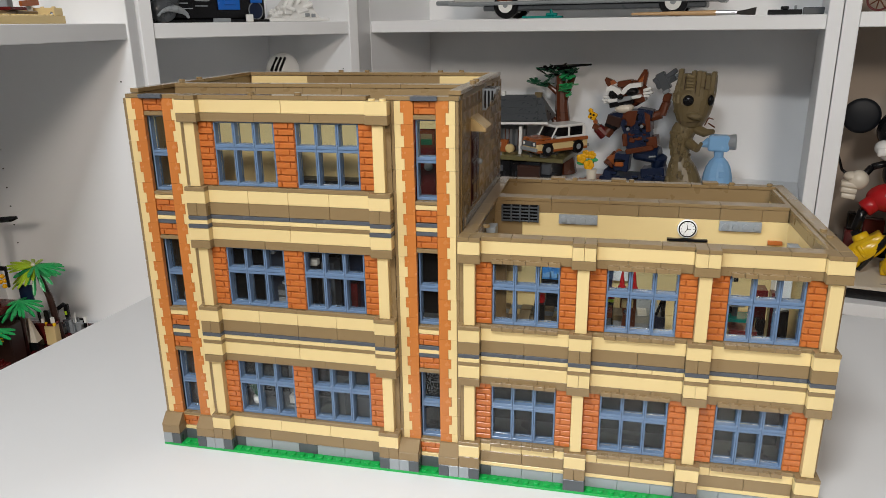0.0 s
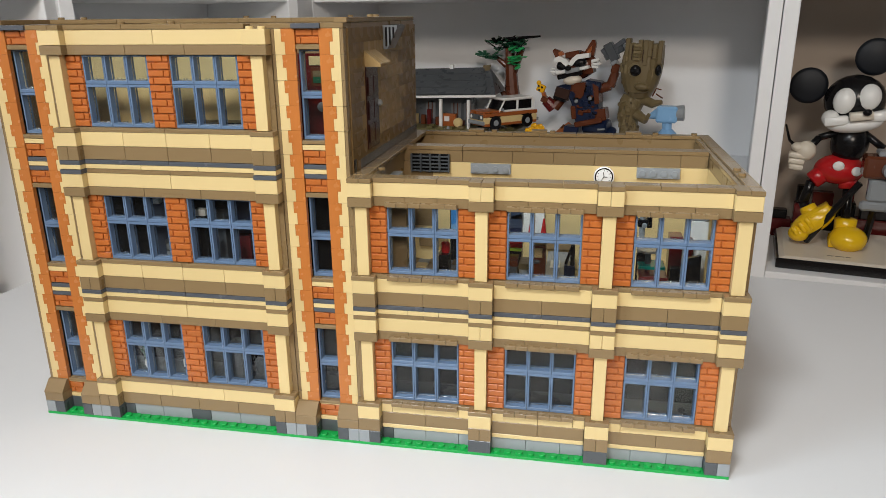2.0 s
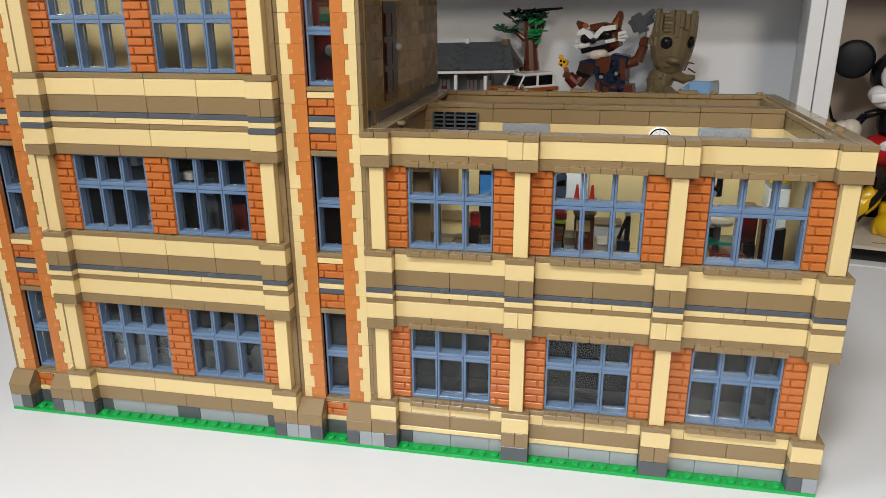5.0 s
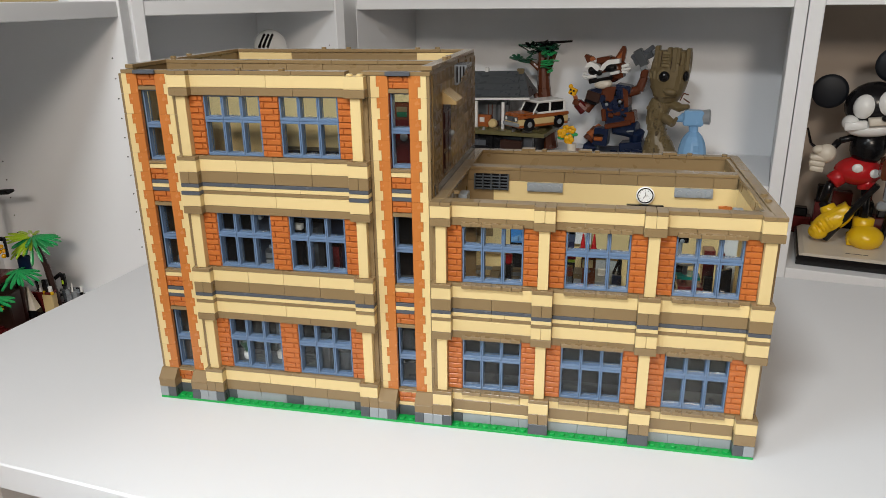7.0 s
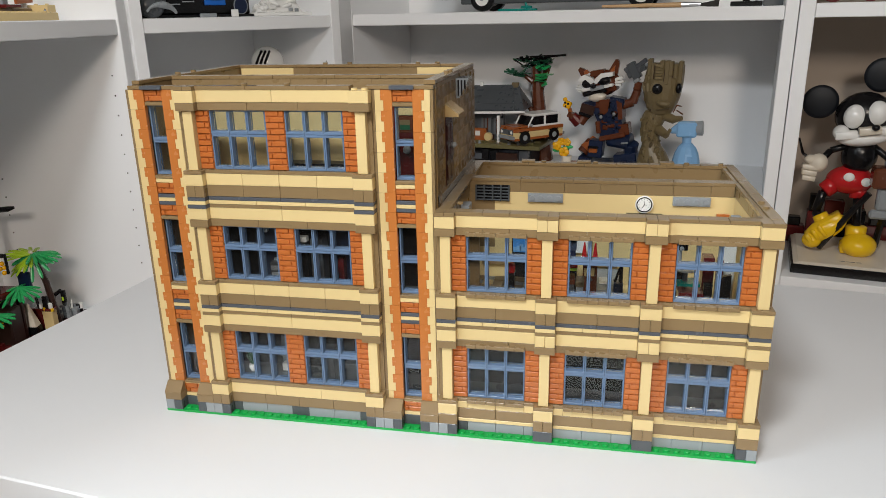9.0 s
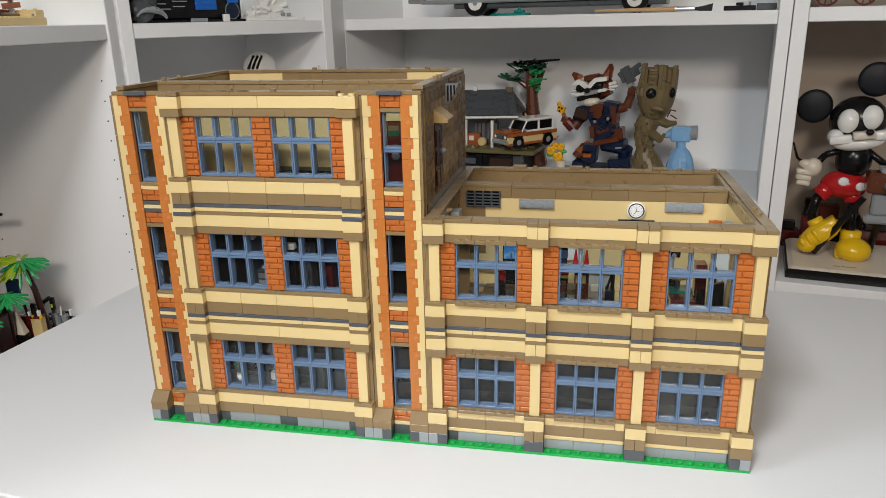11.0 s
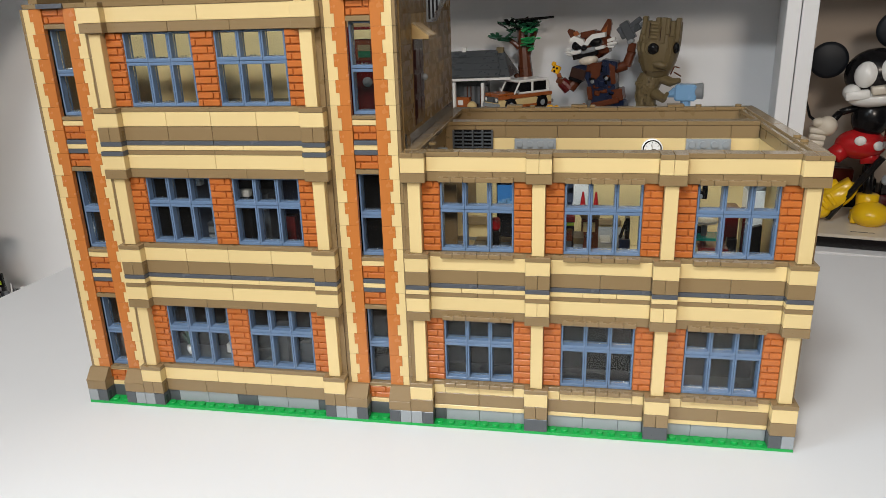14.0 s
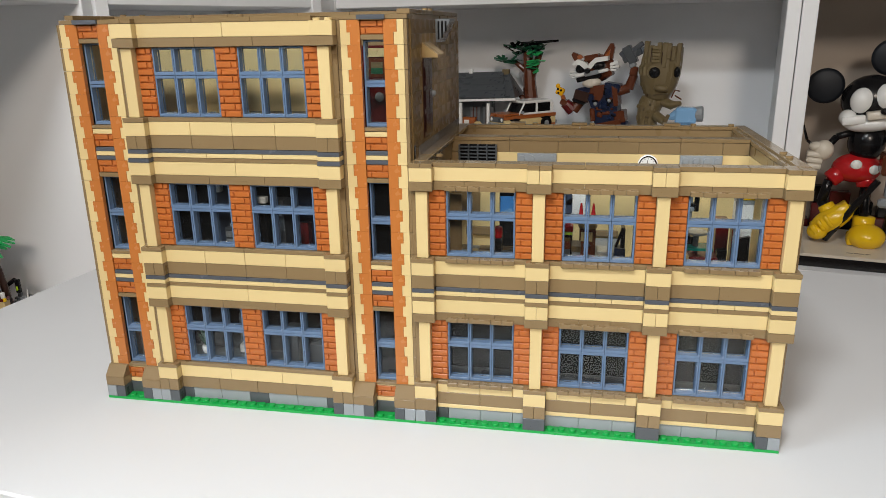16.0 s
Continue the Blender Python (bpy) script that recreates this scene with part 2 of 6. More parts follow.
room_part("wall_south", WX0, WX1, YF - 0.1, YF, WZ1, H, LOW_BOUNCE_WALL, "unseen warm grey wall over the window, darkened to cut bounce light")
win = new("window_1")
win.matrix_world = pose(0, 0, 0, 0, 0, ROOM_TURN) @ pose(WX0, YF - 0.06, WZ0)
tagged(win, "white framed window letting in daylight", "window", kind="structure")
ww, wh = WX1 - WX0, WZ1 - WZ0
for x in (0.0, ww / 3 - 0.02, 2 * ww / 3 - 0.02, ww - 0.05):
    block("window_frame", win, x, x + 0.05, 0, 0.05, 0, wh, FOIL, 0.003)
for z in (0.0, wh * 0.68, wh - 0.05):
    block("window_frame", win, 0.05, ww - 0.05, 0.003, 0.047, z, z + 0.05, FOIL, 0.003)
side_win = new("window_2")
side_win.matrix_world = pose(0, 0, 0, 0, 0, ROOM_TURN) @ pose(XL - 0.06, VY0, VZ0)
tagged(side_win, "white framed side window letting in daylight", "window", kind="structure")
for y in (0.0, VY1 - VY0 - 0.05):
    block("window_frame", side_win, 0, 0.05, y, y + 0.05, 0, VZ1 - VZ0, FOIL, 0.003)
for z in (0.0, VZ1 - VZ0 - 0.05):
    block("window_frame", side_win, 0.003, 0.047, 0.05, VY1 - VY0 - 0.05, z, z + 0.05, FOIL, 0.003)


# ---- the lamps: unseen fixtures added round the lights ----
def unseen_soft_box(eye, target, wide, high):
    """An unseen soft box added on a stand behind the walk, round the lamp's light."""
    ob = new("unseen_soft_box")
    tagged(ob, "unseen black soft box lamp added on a thin stand", "lamp", "soft box lamps")
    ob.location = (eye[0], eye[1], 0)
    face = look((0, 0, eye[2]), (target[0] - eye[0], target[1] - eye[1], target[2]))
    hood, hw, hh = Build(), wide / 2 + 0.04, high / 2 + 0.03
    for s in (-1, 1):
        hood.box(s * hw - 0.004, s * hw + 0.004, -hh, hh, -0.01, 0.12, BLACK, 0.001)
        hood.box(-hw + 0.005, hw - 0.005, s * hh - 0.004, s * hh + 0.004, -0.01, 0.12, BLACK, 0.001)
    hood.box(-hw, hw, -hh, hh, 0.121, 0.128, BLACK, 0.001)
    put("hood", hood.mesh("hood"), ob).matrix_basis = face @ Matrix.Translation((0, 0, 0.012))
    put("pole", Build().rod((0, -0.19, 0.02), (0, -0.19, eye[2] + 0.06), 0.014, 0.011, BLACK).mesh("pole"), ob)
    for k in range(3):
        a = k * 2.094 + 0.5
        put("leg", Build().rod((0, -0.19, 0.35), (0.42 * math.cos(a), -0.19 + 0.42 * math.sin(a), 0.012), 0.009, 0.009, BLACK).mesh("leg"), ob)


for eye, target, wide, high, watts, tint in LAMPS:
    unseen_soft_box(eye, target, wide, high)
cl = new("pendant_lamp")
tagged(cl, "flat white square lamp hanging on a thin cord", "ceiling lamp")
cl.location = (0.11, -0.84, 1.89)
put("shade", mesh_from("shade", *box_data(0.34, 0.34, 0.05, 0.004), FOIL), cl, (-0.17, -0.17, 0.0))
put("cord", Build().rod((0, 0, 0.05), (0, 0, 0.609), 0.003, 0.003, BLACK, 8).mesh("cord"), cl)


# ---- the table ----
def make_table():
    t = empty("table", (0, 0, 0), -7.0, "white laminate table carrying the toy building", "table")
    u0, u1, v0, v1 = -0.261, 1.25, -0.124, 0.490
    block("tabletop", t, u0, u1, v0, v1, TABLE - 0.025, TABLE, LAMINATE, 0.0015)
    for x in (u0 + 0.06, u1 - 0.11):
        for y in (v0 + 0.06, v1 - 0.11):
            block("leg", t, x, x + 0.05, y, y + 0.05, 0, TABLE - 0.025, FOIL, 0.002)
    return t


make_table()


# ---- shelving ----
def shelf_unit(a, b, depth, levels, height, label, holes=(), panel=0.02, board=0.022, near=0.0, back=None):
    """A unit whose front runs from a to b (floor plan), its body on the left-hand side of that line."""
    a, b = Vector(a), Vector(b)
    w, ang = (b - a).length, math.degrees(math.atan2(b.y - a.y, b.x - a.x))
    u = empty("shelf_unit", (a.x, a.y, 0), ang, label, "shelf", "white shelf units")
    block("side_panel", u, -panel - near, -near, 0, depth, 0, height, FOIL, 0.001)
    block("side_panel", u, w, w + panel, 0, depth, 0, height, FOIL, 0.001)
    block("back_panel", u, -near, w, depth - 0.008, depth, 0, height, back or FOIL, 0.0005)
    for z in levels:
        block("shelf", u, 0.0005 - near, w - 0.0005, 0.003, depth - 0.009, TABLE + z, TABLE + z + board, FOIL, 0.001)
    for z in holes:
        for d, drop in ((0.0225, 0.0), (0.2350, 0.0105)):
            put("pin_hole", lathe("pin_hole", ((0.0011, 0.0), (0.0011, 0.0008)), HOLE, 10, "x"), u, (w - 0.0008, d, TABLE + z - drop))
    return u


R1 = shelf_unit((-0.107, 0.944), (0.675, 0.779), 0.28, (-0.66, -0.36, 0.008, 0.323, 0.70, 1.08), 2.02, "white foil shelf unit with toy sets on its boards")
R2 = shelf_unit((0.718, 0.770), (1.466, 0.612), 0.28, (-0.66, -0.135, 0.326, 0.70, 1.08), 2.02, "white foil shelf unit with a toy figure display", back=BEIGE, panel=0.0225)
L2 = shelf_unit((-0.295, 0.508), (-0.112, 0.836), 0.26, (-0.66, -0.135, 0.15, 0.323, 0.70, 1.08), 2.02, "narrow white corner shelf unit", (0.26,))
L1 = shelf_unit((-0.266, 0.0), (-0.307, 0.465), 0.28, (-0.66, -0.135, 0.323, 0.70, 1.08), 2.02, "white shelf unit along the side wall", [0.265 - 0.0296 * k for k in range(11)], near=0.30)

# slanting filler board between the corner unit and its neighbour
filler = block("filler_panel", L2, 0.0, 0.094, 0.0, 0.006, 0.0, 2.02, FOIL, 0.0005)
filler.location, filler.rotation_euler = (0.3965, 0.001, 0.0), (0, 0, radians(32.3))
# narrow filler where the side unit meets the corner unit
block("filler_panel", L1, 0.4870, 0.5010, 0.0035, 0.05, 0.0, 2.02, FOIL, 0.0003)

# ---- the toy school building ----
SCHOOL = empty("toy_school", (0, 0, TABLE), 0, "roofless tan and orange brick-built toy school on a white table", "toy building")
GAP = 0.0001
FACE = {"wall": 0.0080, "band": 0.0066, "cap": 0.0008, "base": 0.0, "column": 0.0030, "sill": 0.0030, "quoin": 0.0090}


def piece(name, x0, x1, y0, y1, z0, z1, mat, parent=None, b=0.00022):
    """A building piece: x in studs, y in metres, z in plates over the baseplate."""
    dx, dy, dz = (x1 - x0) * STUD - 2 * GAP, y1 - y0, (z1 - z0) * PLATE - 2 * GAP
    return put(name, box_mesh(dx, dy, dz, mat, b), parent or SCHOOL, (x0 * STUD + GAP, y0, BASE + z0 * PLATE + GAP))


def row(name, cuts, y0, y1, z0, z1, mat):
    for a, c in zip(cuts, cuts[1:]):
        piece(name, a, c, y0, y1, z0, z1, mat)


def stud_mesh(mat):
    return lathe("stud", ((0.00245, 0), (0.00245, 0.0015), (0.0023, 0.0017)), mat, 14)


def stud(x, y, z, mat, parent=None):
    """A stud at x studs, y metres and z plates."""
    put("stud", stud_mesh(mat), parent or SCHOOL, (x * STUD, y, BASE + z * PLATE))


def masonry(x0, x1, y, z0, courses, parity=0):
    """Bricks with raised courses, two to a brick's height."""
    h = 1.5
    for c in range(0, courses, 2):
        n = min(2, courses - c)
        key = ("masonry", round(x1 - x0, 3), n, parity)
        if key not in CACHE:
            w = (x1 - x0) * STUD
            bd = Build().box(GAP, w - GAP, 0.0013, 0.0078, GAP, n * h * PLATE - GAP, ORANGE, 0.0001)
            for k in range(n):
                z = k * h * PLATE + 0.0005
                if x1 - x0 > 1.9:
                    joints = [0, w * ((0.24, 0.73)[(k + parity) % 2]), w]
                else:
                    joints = [0, w] if (k + parity) % 2 else [0, w * (0.66 if parity else 0.34), w]
                for a, e in zip(joints, joints[1:]):
                    bd.box(a + 0.0004, e - 0.0004, 0, 0.0018, z, z + h * PLATE - 0.0010, ORANGE, 0.00035)
            CACHE[key] = bd.mesh("masonry_brick")
        put("masonry_brick", CACHE[key], SCHOOL, (x0 * STUD, y, BASE + (z0 + c * h) * PLATE))


def ring_data(w, h, side, low, high, d, c=0.00025):
    """A moulded rectangular frame in one piece: width, height, rails and depth."""
    def loop(x0, x1, z0, z1, y):
        return [(x0, y, z0), (x1, y, z0), (x1, y, z1), (x0, y, z1)]
    g = GAP
    loops = [loop(g + c, w - g - c, g + c, h - g - c, 0), loop(g, w - g, g, h - g, c), loop(g, w - g, g, h - g, d),
             loop(side, w - side, low, h - high, d), loop(side, w - side, low, h - high, c), loop(side - c, w - side + c, low - c, h - high + c, 0)]
    verts, faces = [v for l in loops for v in l], []
    for k in range(6):
        for i in range(4):
            j, n = (i + 1) % 4, (k + 1) % 6
            faces.append((k * 4 + i, k * 4 + j, n * 4 + j, n * 4 + i))
    return verts, faces


def window(x0, x1, y, z0, z1, low=0.0023, high=0.0021):
    """A moulded frame with a clear pane set deep in it."""
    w, h = (x1 - x0) * STUD, (z1 - z0) * PLATE
    key = ("window", round(w, 5), round(h, 5), low, high)
    if key not in CACHE:
        e = 0.0013
        pane = box_data(w - 2 * e - 0.0003, 0.0009, h - low - high - 0.0003, 0.0002)
        glass = Build().add(pane, PANE)
        rim = ring_data(w - 2 * e - 0.0003, h - low - high - 0.0003, 0.0004, 0.0005, 0.0004, 0.0004, 0.0001)
        glass.add(rim, PANE, Matrix.Translation((0, -0.0005, 0)))
        for u in (0.42, 0.58):
            glass.box(w * u - e - 0.0007, w * u - e + 0.0003, -0.0016, -0.0003, 0.0003, 0.0013, PANE, 0.0002)
        CACHE[key] = (mesh_from("window", *ring_data(w, h, e, low, high, 0.0078), BLUE), glass.mesh("pane"), (e, low))
    frame_mesh, pane_mesh, (e, low) = CACHE[key]
    ob = put("window", frame_mesh, SCHOOL, (x0 * STUD, y, BASE + z0 * PLATE), "sand-blue plastic window frame")
    p = put("pane", pane_mesh, ob, (e + 0.00015, 0.0050, low + 0.00015), "clear plastic pane")
    p.visible_shadow = False


def wide_window(x0, z0):
    for i in range(3):
        window(x0 + 2 * i, x0 + 2 * i + 2, 0.0090, z0, z0 + 9)
        window(x0 + 2 * i, x0 + 2 * i + 2, 0.0090, z0 + 9, z0 + 15, 0.0024, 0.0012)


BACK = 0.208         # depth of the tower
BACK_R = 0.2125      # depth of the right wing
base = put("baseplate", box_mesh(64 * STUD, BACK_R + 0.0035, BASE, GREEN, 0.0001), SCHOOL, (0, 0, 0), "green baseplate")


def pilaster(c, storeys, tower=False, split=True, tiled=True):
    """A pilaster centred at c studs, with its base, columns and bands."""
    f, w = FACE["cap"], FACE["wall"] + 0.004
    two = (c - 1, c, c + 1) if split else (c - 1, c + 1)
    if not tower:
        if c == 63:
            row("brick", (62, 63), 0, w, 0, 3, DARK_GREY)
            row("brick", (63, 64), 0, w, 0, 3, GREY)
        elif c == 33:
            row("brick", (32, 33), 0, w, 0, 3, GREY)
            row("brick", (33, 34), 0, w, 0, 3, DARK_GREY)
        else:
            row("brick", (c - 1, c + 1), 0, w, 0, 3, DARK_GREY)
    else:
        l, r = (GREY, DARK_GREY) if c < 16 else (DARK_GREY, GREY)
        row("brick", (c - 1, c), 0, w, 0, 3, l)
        row("brick", (c, c + 1), 0, w, 0, 3, r)
    row("brick", two, 0, w, 3, 6, DARK_TAN)
    row("brick", (c - 1, c + 1), 0, w, 6, 9, TAN)
    for k in range(storeys):
        z = 10 + 30 * k
        piece("tile", c - 1.03, c + 1.03, f - 0.0006, w, z - 1, z, DARK_TAN)
        piece("column", c - 0.52, c + 0.52, FACE["column"], w, z, z + 15, TAN)
        piece("plate", c - 1.03, c + 1.03, f - 0.0004, w, z + 15, z + 17, DARK_TAN)
        row("brick", two if tower is False and k < storeys else (c - 1, c + 1), f, w, z + 17, z + 20, TAN)
        last = k == storeys - 1
        if not last:
            top = tower and k == 1
            piece("plate", c - 1.04, c + 1.04, f - 0.0006 if top else f + 0.0004, w, z + 20, z + 21, SLATE if top else DARK_TAN)
            piece("plate", c - 1, c + 1, f, w, z + 21, z + 22, TAN)
            piece("plate", c - 1, c + 1, f, w, z + 22, z + 23, SLATE)
            row("brick", two, f, w, z + 23, z + 26, DARK_TAN)
            row("brick", (c - 1, c + 1), f, w, z + 26, z + 29, TAN)
        elif tiled:
            row("tile", (c - 1.02, c, c + 1.02), f - 0.0004, w + 0.004, z + 20, z + 21, RIM_TAN)
        else:
            for s in (-0.5, 0.5):
                stud(c + s, f + 0.0045, z + 20, TAN)


def bands(x0, x1, storeys, cuts_of, tower=False):
    """The wall between two pilasters: foundation, bands and cornice."""
    w, yb = 0.0160, FACE["band"]
    if tower:
        row("brick", cuts_of(4), yb, w, 3, 6, DARK_TAN)
        row("brick", cuts_of(3), yb, w, 6, 9, TAN)
    else:
        row("plate", cuts_of(1), yb, w, 3, 4, TAN)
        row("brick", cuts_of(2), yb, w, 4, 7, DARK_TAN)
        mid = [x0, x0 + 1, x0 + 4, x0 + 7, x1] if x0 < 50 else [x0, x0 + 1, x1]
        row("brick", mid, yb, w, 7, 9, TAN)
    for k in range(storeys):
        z = 10 + 30 * k
        row("tile", cuts_of(2), yb - 0.0002, w, z - 1, z, DARK_TAN)
        row("plate", cuts_of(3), yb - 0.0004, w, z + 15, z + 17, DARK_TAN)
        row("brick", cuts_of(2 if tower else 1), yb - 0.0006, w, z + 17, z + 20, TAN)
        if k < storeys - 1:
            row("plate", cuts_of(2), yb, w, z + 20, z + 21, DARK_TAN)
            row("plate", cuts_of(3), yb - 0.0004, w, z + 21, z + 22, TAN)
            row("plate", cuts_of(2), yb - 0.0002, w, z + 22, z + 23, SLATE)
            row("brick", cuts_of(2 if not tower else 4), yb, w, z + 23, z + 26, DARK_TAN)
            row("brick", cuts_of(1 if not tower else 4), yb - 0.0002, w, z + 26, z + 29, TAN)
        else:
            row("tile", cuts_of(3), yb - 0.0012, w, z + 20, z + 21, RIM_TAN)


def cutter(x0, x1):
    def cuts(n):
        return [x0 + (x1 - x0) * i / n for i in range(n + 1)]
    return cuts


rng = random.Random(4)
# right wing
for i in range(3):
    x0 = 34 + 10 * i
    bands(x0, x0 + 8, 2, cutter(x0, x0 + 8))
    greys = [(x0, x0 + 1, DARK_GREY), (x0 + 1, x0 + 4, GREY), (x0 + 4, x0 + 7, GREY), (x0 + 7, x0 + 8, GREY)] if i == 0 else \
        [(x0, x0 + (3 if i == 1 else 2), GREY), (x0 + (3 if i == 1 else 2), x0 + (6 if i == 1 else 5), GREY), (x0 + (6 if i == 1 else 5), x0 + 8, GREY)]
    for a, c, m in greys:
        piece("brick", a, c, FACE["wall"], 0.016, 0, 3, m)
    for s in range(8):
        stud(x0 + 0.5 + s, 0.004, 0, GREEN, base)
    for k in range(2):
        z = 10 + 30 * k
        wide_window(x0 + 1, z)
        masonry(x0 - 0.5, x0 + 1, 0.0078, z, 10, 1)
        masonry(x0 + 7, x0 + 8.5, 0.0078, z, 10, 0)
        cut = rng.choice(([0, 1, 2, 3, 5, 6], [0, 1, 2, 4, 5, 6], [0, 1, 2, 3, 4, 5, 6], [0, 1, 3, 5, 6]))
        for a, e in zip(cut, cut[1:]):
            t = rng.uniform(-0.0002, 0.0002)
            piece("tile", x0 + 1 + a, x0 + 1 + e, FACE["sill"] + t, 0.0088, z + 15, z + 16, DARK_TAN)
        cut = rng.choice(([0, 1, 2, 3, 5, 6], [0, 1, 2, 4, 5, 6], [0, 1, 2, 3, 4, 5, 6], [0, 1, 3, 5, 6]))
        for a, e in zip(cut, cut[1:]):
            t = rng.uniform(-0.0002, 0.0002)
            piece("tile", x0 + 1 + a, x0 + 1 + e, FACE["sill"] + t, 0.0088, z - 1.02, z - 0.02, DARK_TAN)
for c in (33, 43, 53, 63):
    pilaster(c, 2, split=c not in (33, 63))
# tower front
bands(8, 24, 3, cutter(8, 24), True)
for a, c, m in ((8, 9, DARK_GREY), (9, 12, GREY), (12, 15, GREY), (15, 17, DARK_GREY), (17, 20, GREY), (20, 23, GREY), (23, 24, DARK_GREY)):
    piece("brick", a, c, FACE["wall"], 0.016, 0, 3, m)
for s in range(16):
    stud(8.5 + s, 0.004, 0, GREEN, base)
for k in range(3):
    z = 10 + 30 * k
    wide_window(9, z), wide_window(17, z)
    masonry(7.5, 9, 0.0078, z, 10, 1), masonry(15, 17, 0.0078, z, 10, 0), masonry(23, 24.5, 0.0078, z, 10, 0)
    if k < 2:
        piece("plate", 15, 17, FACE["band"] - 0.0006, 0.016, z + 15.02, z + 16, DARK_TAN)
pilaster(7, 3, True)
pilaster(25, 3, True, tiled=False)


def prism_data(outline, y0, y1):
    """A flat outline in x and z, from y0 back to y1."""
    n = len(outline)
    verts = [(x, y, z) for y in (y0, y1) for x, z in outline]
    faces = [list(range(n)), list(range(2 * n - 1, n - 1, -1))] + [[i, (i + 1) % n, n + (i + 1) % n, n + i] for i in range(n)]
    return verts, faces


def quoin(x0, orange_right):
    """A corner strip two studs wide: orange teeth locked into tan ones, with a dark tan edge."""
    y, h, g = FACE["quoin"], 5 * PLATE, GAP * 0.7
    edge, narrow, wide = 0.30 * STUD, 0.86 * STUD, 1.13 * STUD
    for part_name, mat in (("quoin_brick", PALE_ORANGE), ("quoin_tooth", TAN)):
        if (part_name, orange_right) in CACHE:
            continue
        if part_name == "quoin_brick":
            line = [(0, g), (narrow - g, g), (narrow - g, h / 2), (wide - g, h / 2), (wide - g, h - g), (0, h - g)]
        else:
            line = [(narrow + g, g), (2 * STUD - edge - g, g), (2 * STUD - edge - g, h - g), (wide + g, h - g), (wide + g, h / 2), (narrow + g, h / 2)]
        if orange_right:
            line = [(2 * STUD - x, z) for x, z in reversed(line)]
        CACHE[(part_name, orange_right)] = mesh_from(part_name, *prism_data(line, 0.0, 0.0034), mat)
    for k in range(1, 18):
        for part_name, dy in (("quoin_brick", rng.uniform(0, 0.00012)), ("quoin_tooth", 0.00015 + rng.uniform(0, 0.0001))):
            put(part_name, CACHE[(part_name, orange_right)], SCHOOL, (x0 * STUD, y + dy, BASE + 5 * k * PLATE))
    for z in range(0, 90, 5):
        piece("edge_brick", x0 if orange_right else x0 + 1.70, x0 + 0.30 if orange_right else x0 + 2, y + 0.0003 + rng.uniform(0, 0.0001), 0.016, z, z + 5, DARK_TAN)


def slope_foot(x0, left, right):
    """A foot with a sloping top in front of a corner strip."""
    w = 0.0125
    for a, m in ((x0, left), (x0 + 1, right)):
        piece("brick", a, a + 1, 0, w, 0, 3, m)
    piece("plate", x0, x0 + 2, 0, w, 3, 5.2, DARK_TAN)
    dx, h, d = 2 * STUD - 2 * GAP, 2.6 * PLATE, 0.0125
    verts = [(0, 0, 0), (dx, 0, 0), (dx, d, 0), (0, d, 0), (0, 0, 0.0006), (dx, 0, 0.0006), (dx, 0.0070, h), (0, 0.0070, h), (dx, d, h), (0, d, h)]
    faces = [(0, 1, 5, 4), (4, 5, 6, 7), (7, 6, 8, 9), (3, 2, 8, 9), (0, 3, 9, 7, 4), (1, 2, 8, 6, 5), (0, 1, 2, 3)]
    put("slope", mesh_from("slope", verts, faces, ROUGH_TAN), SCHOOL, (x0 * STUD + GAP, 0, BASE + 5.2 * PLATE + GAP))


for x0, right in ((0, True), (4, False), (26, True), (30, False)):
    quoin(x0, right)
slope_foot(0, GREY, DARK_GREY), slope_foot(4, DARK_GREY, GREY), slope_foot(26, GREY, DARK_GREY), slope_foot(30, DARK_GREY, GREY)
for x0 in (2, 28):
    piece("brick", x0, x0 + 2, 0.0098, 0.016, 0, 3, DARK_GREY)
    piece("plate", x0, x0 + 2, 0.0096, 0.018, 3, 4, TAN)
    masonry(x0, x0 + 2, 0.0098, 4, 2)
    for k in range(3):
        z = 8 + 30 * k
        if k == 0:
            piece("plate", x0, x0 + 2, 0.0096, 0.018, 7, 7.5, TAN)
        piece("plate", x0, x0 + 2, 0.0093, 0.018, z - 0.8, z, DARK_TAN)
        window(x0 + 0.05, x0 + 2.05, 0.0134, z, z + 9), window(x0 + 0.05, x0 + 2.05, 0.0134, z + 9, z + 18, 0.0023, 0.0012)
        piece("plate", x0, x0 + 2, 0.0093, 0.018, z + 18, z + 19, DARK_TAN)
        masonry(x0, x0 + 2, 0.0098, z + 19, 2)
        if k < 2:
            for j, m in enumerate((SLATE, TAN, SLATE)):
                piece("plate", x0, x0 + 2, 0.0095, 0.018, z + 22 + j, z + 23 + j, m)
            masonry(x0, x0 + 2, 0.0098, z + 25, 2)
            piece("plate", x0, x0 + 2, 0.0095, 0.018, z + 28, z + 29.1, TAN)
        else:
            piece("tile", x0 - 0.2, x0 + 2.2, 0.0068, 0.0150, z + 22, z + 23, SLATE)
    for s in range(2):
        stud(x0 + 0.5 + s, 0.004, 0, GREEN, base)


# shell walls behind the facade, floors and inner walls
def wall_run(name, x0, x1, y0, y1, z0, z1, mat, label=""):
    ob = piece(name, x0, x1, y0, y1, z0, z1, mat)
    if label:
        ob["label"] = label
    return ob


for a, c in ((6, 6.6), (25.4, 26), (32, 32.6)):
    wall_run("wall", a, c, 0.0086, 0.016, 0, 90 if a < 31 else 60, DARK_TAN)
for x in (15.05,):
    wall_run("wall", x, x + 1.9, 0.0158, 0.0168, 0, 90, DARK_TAN)
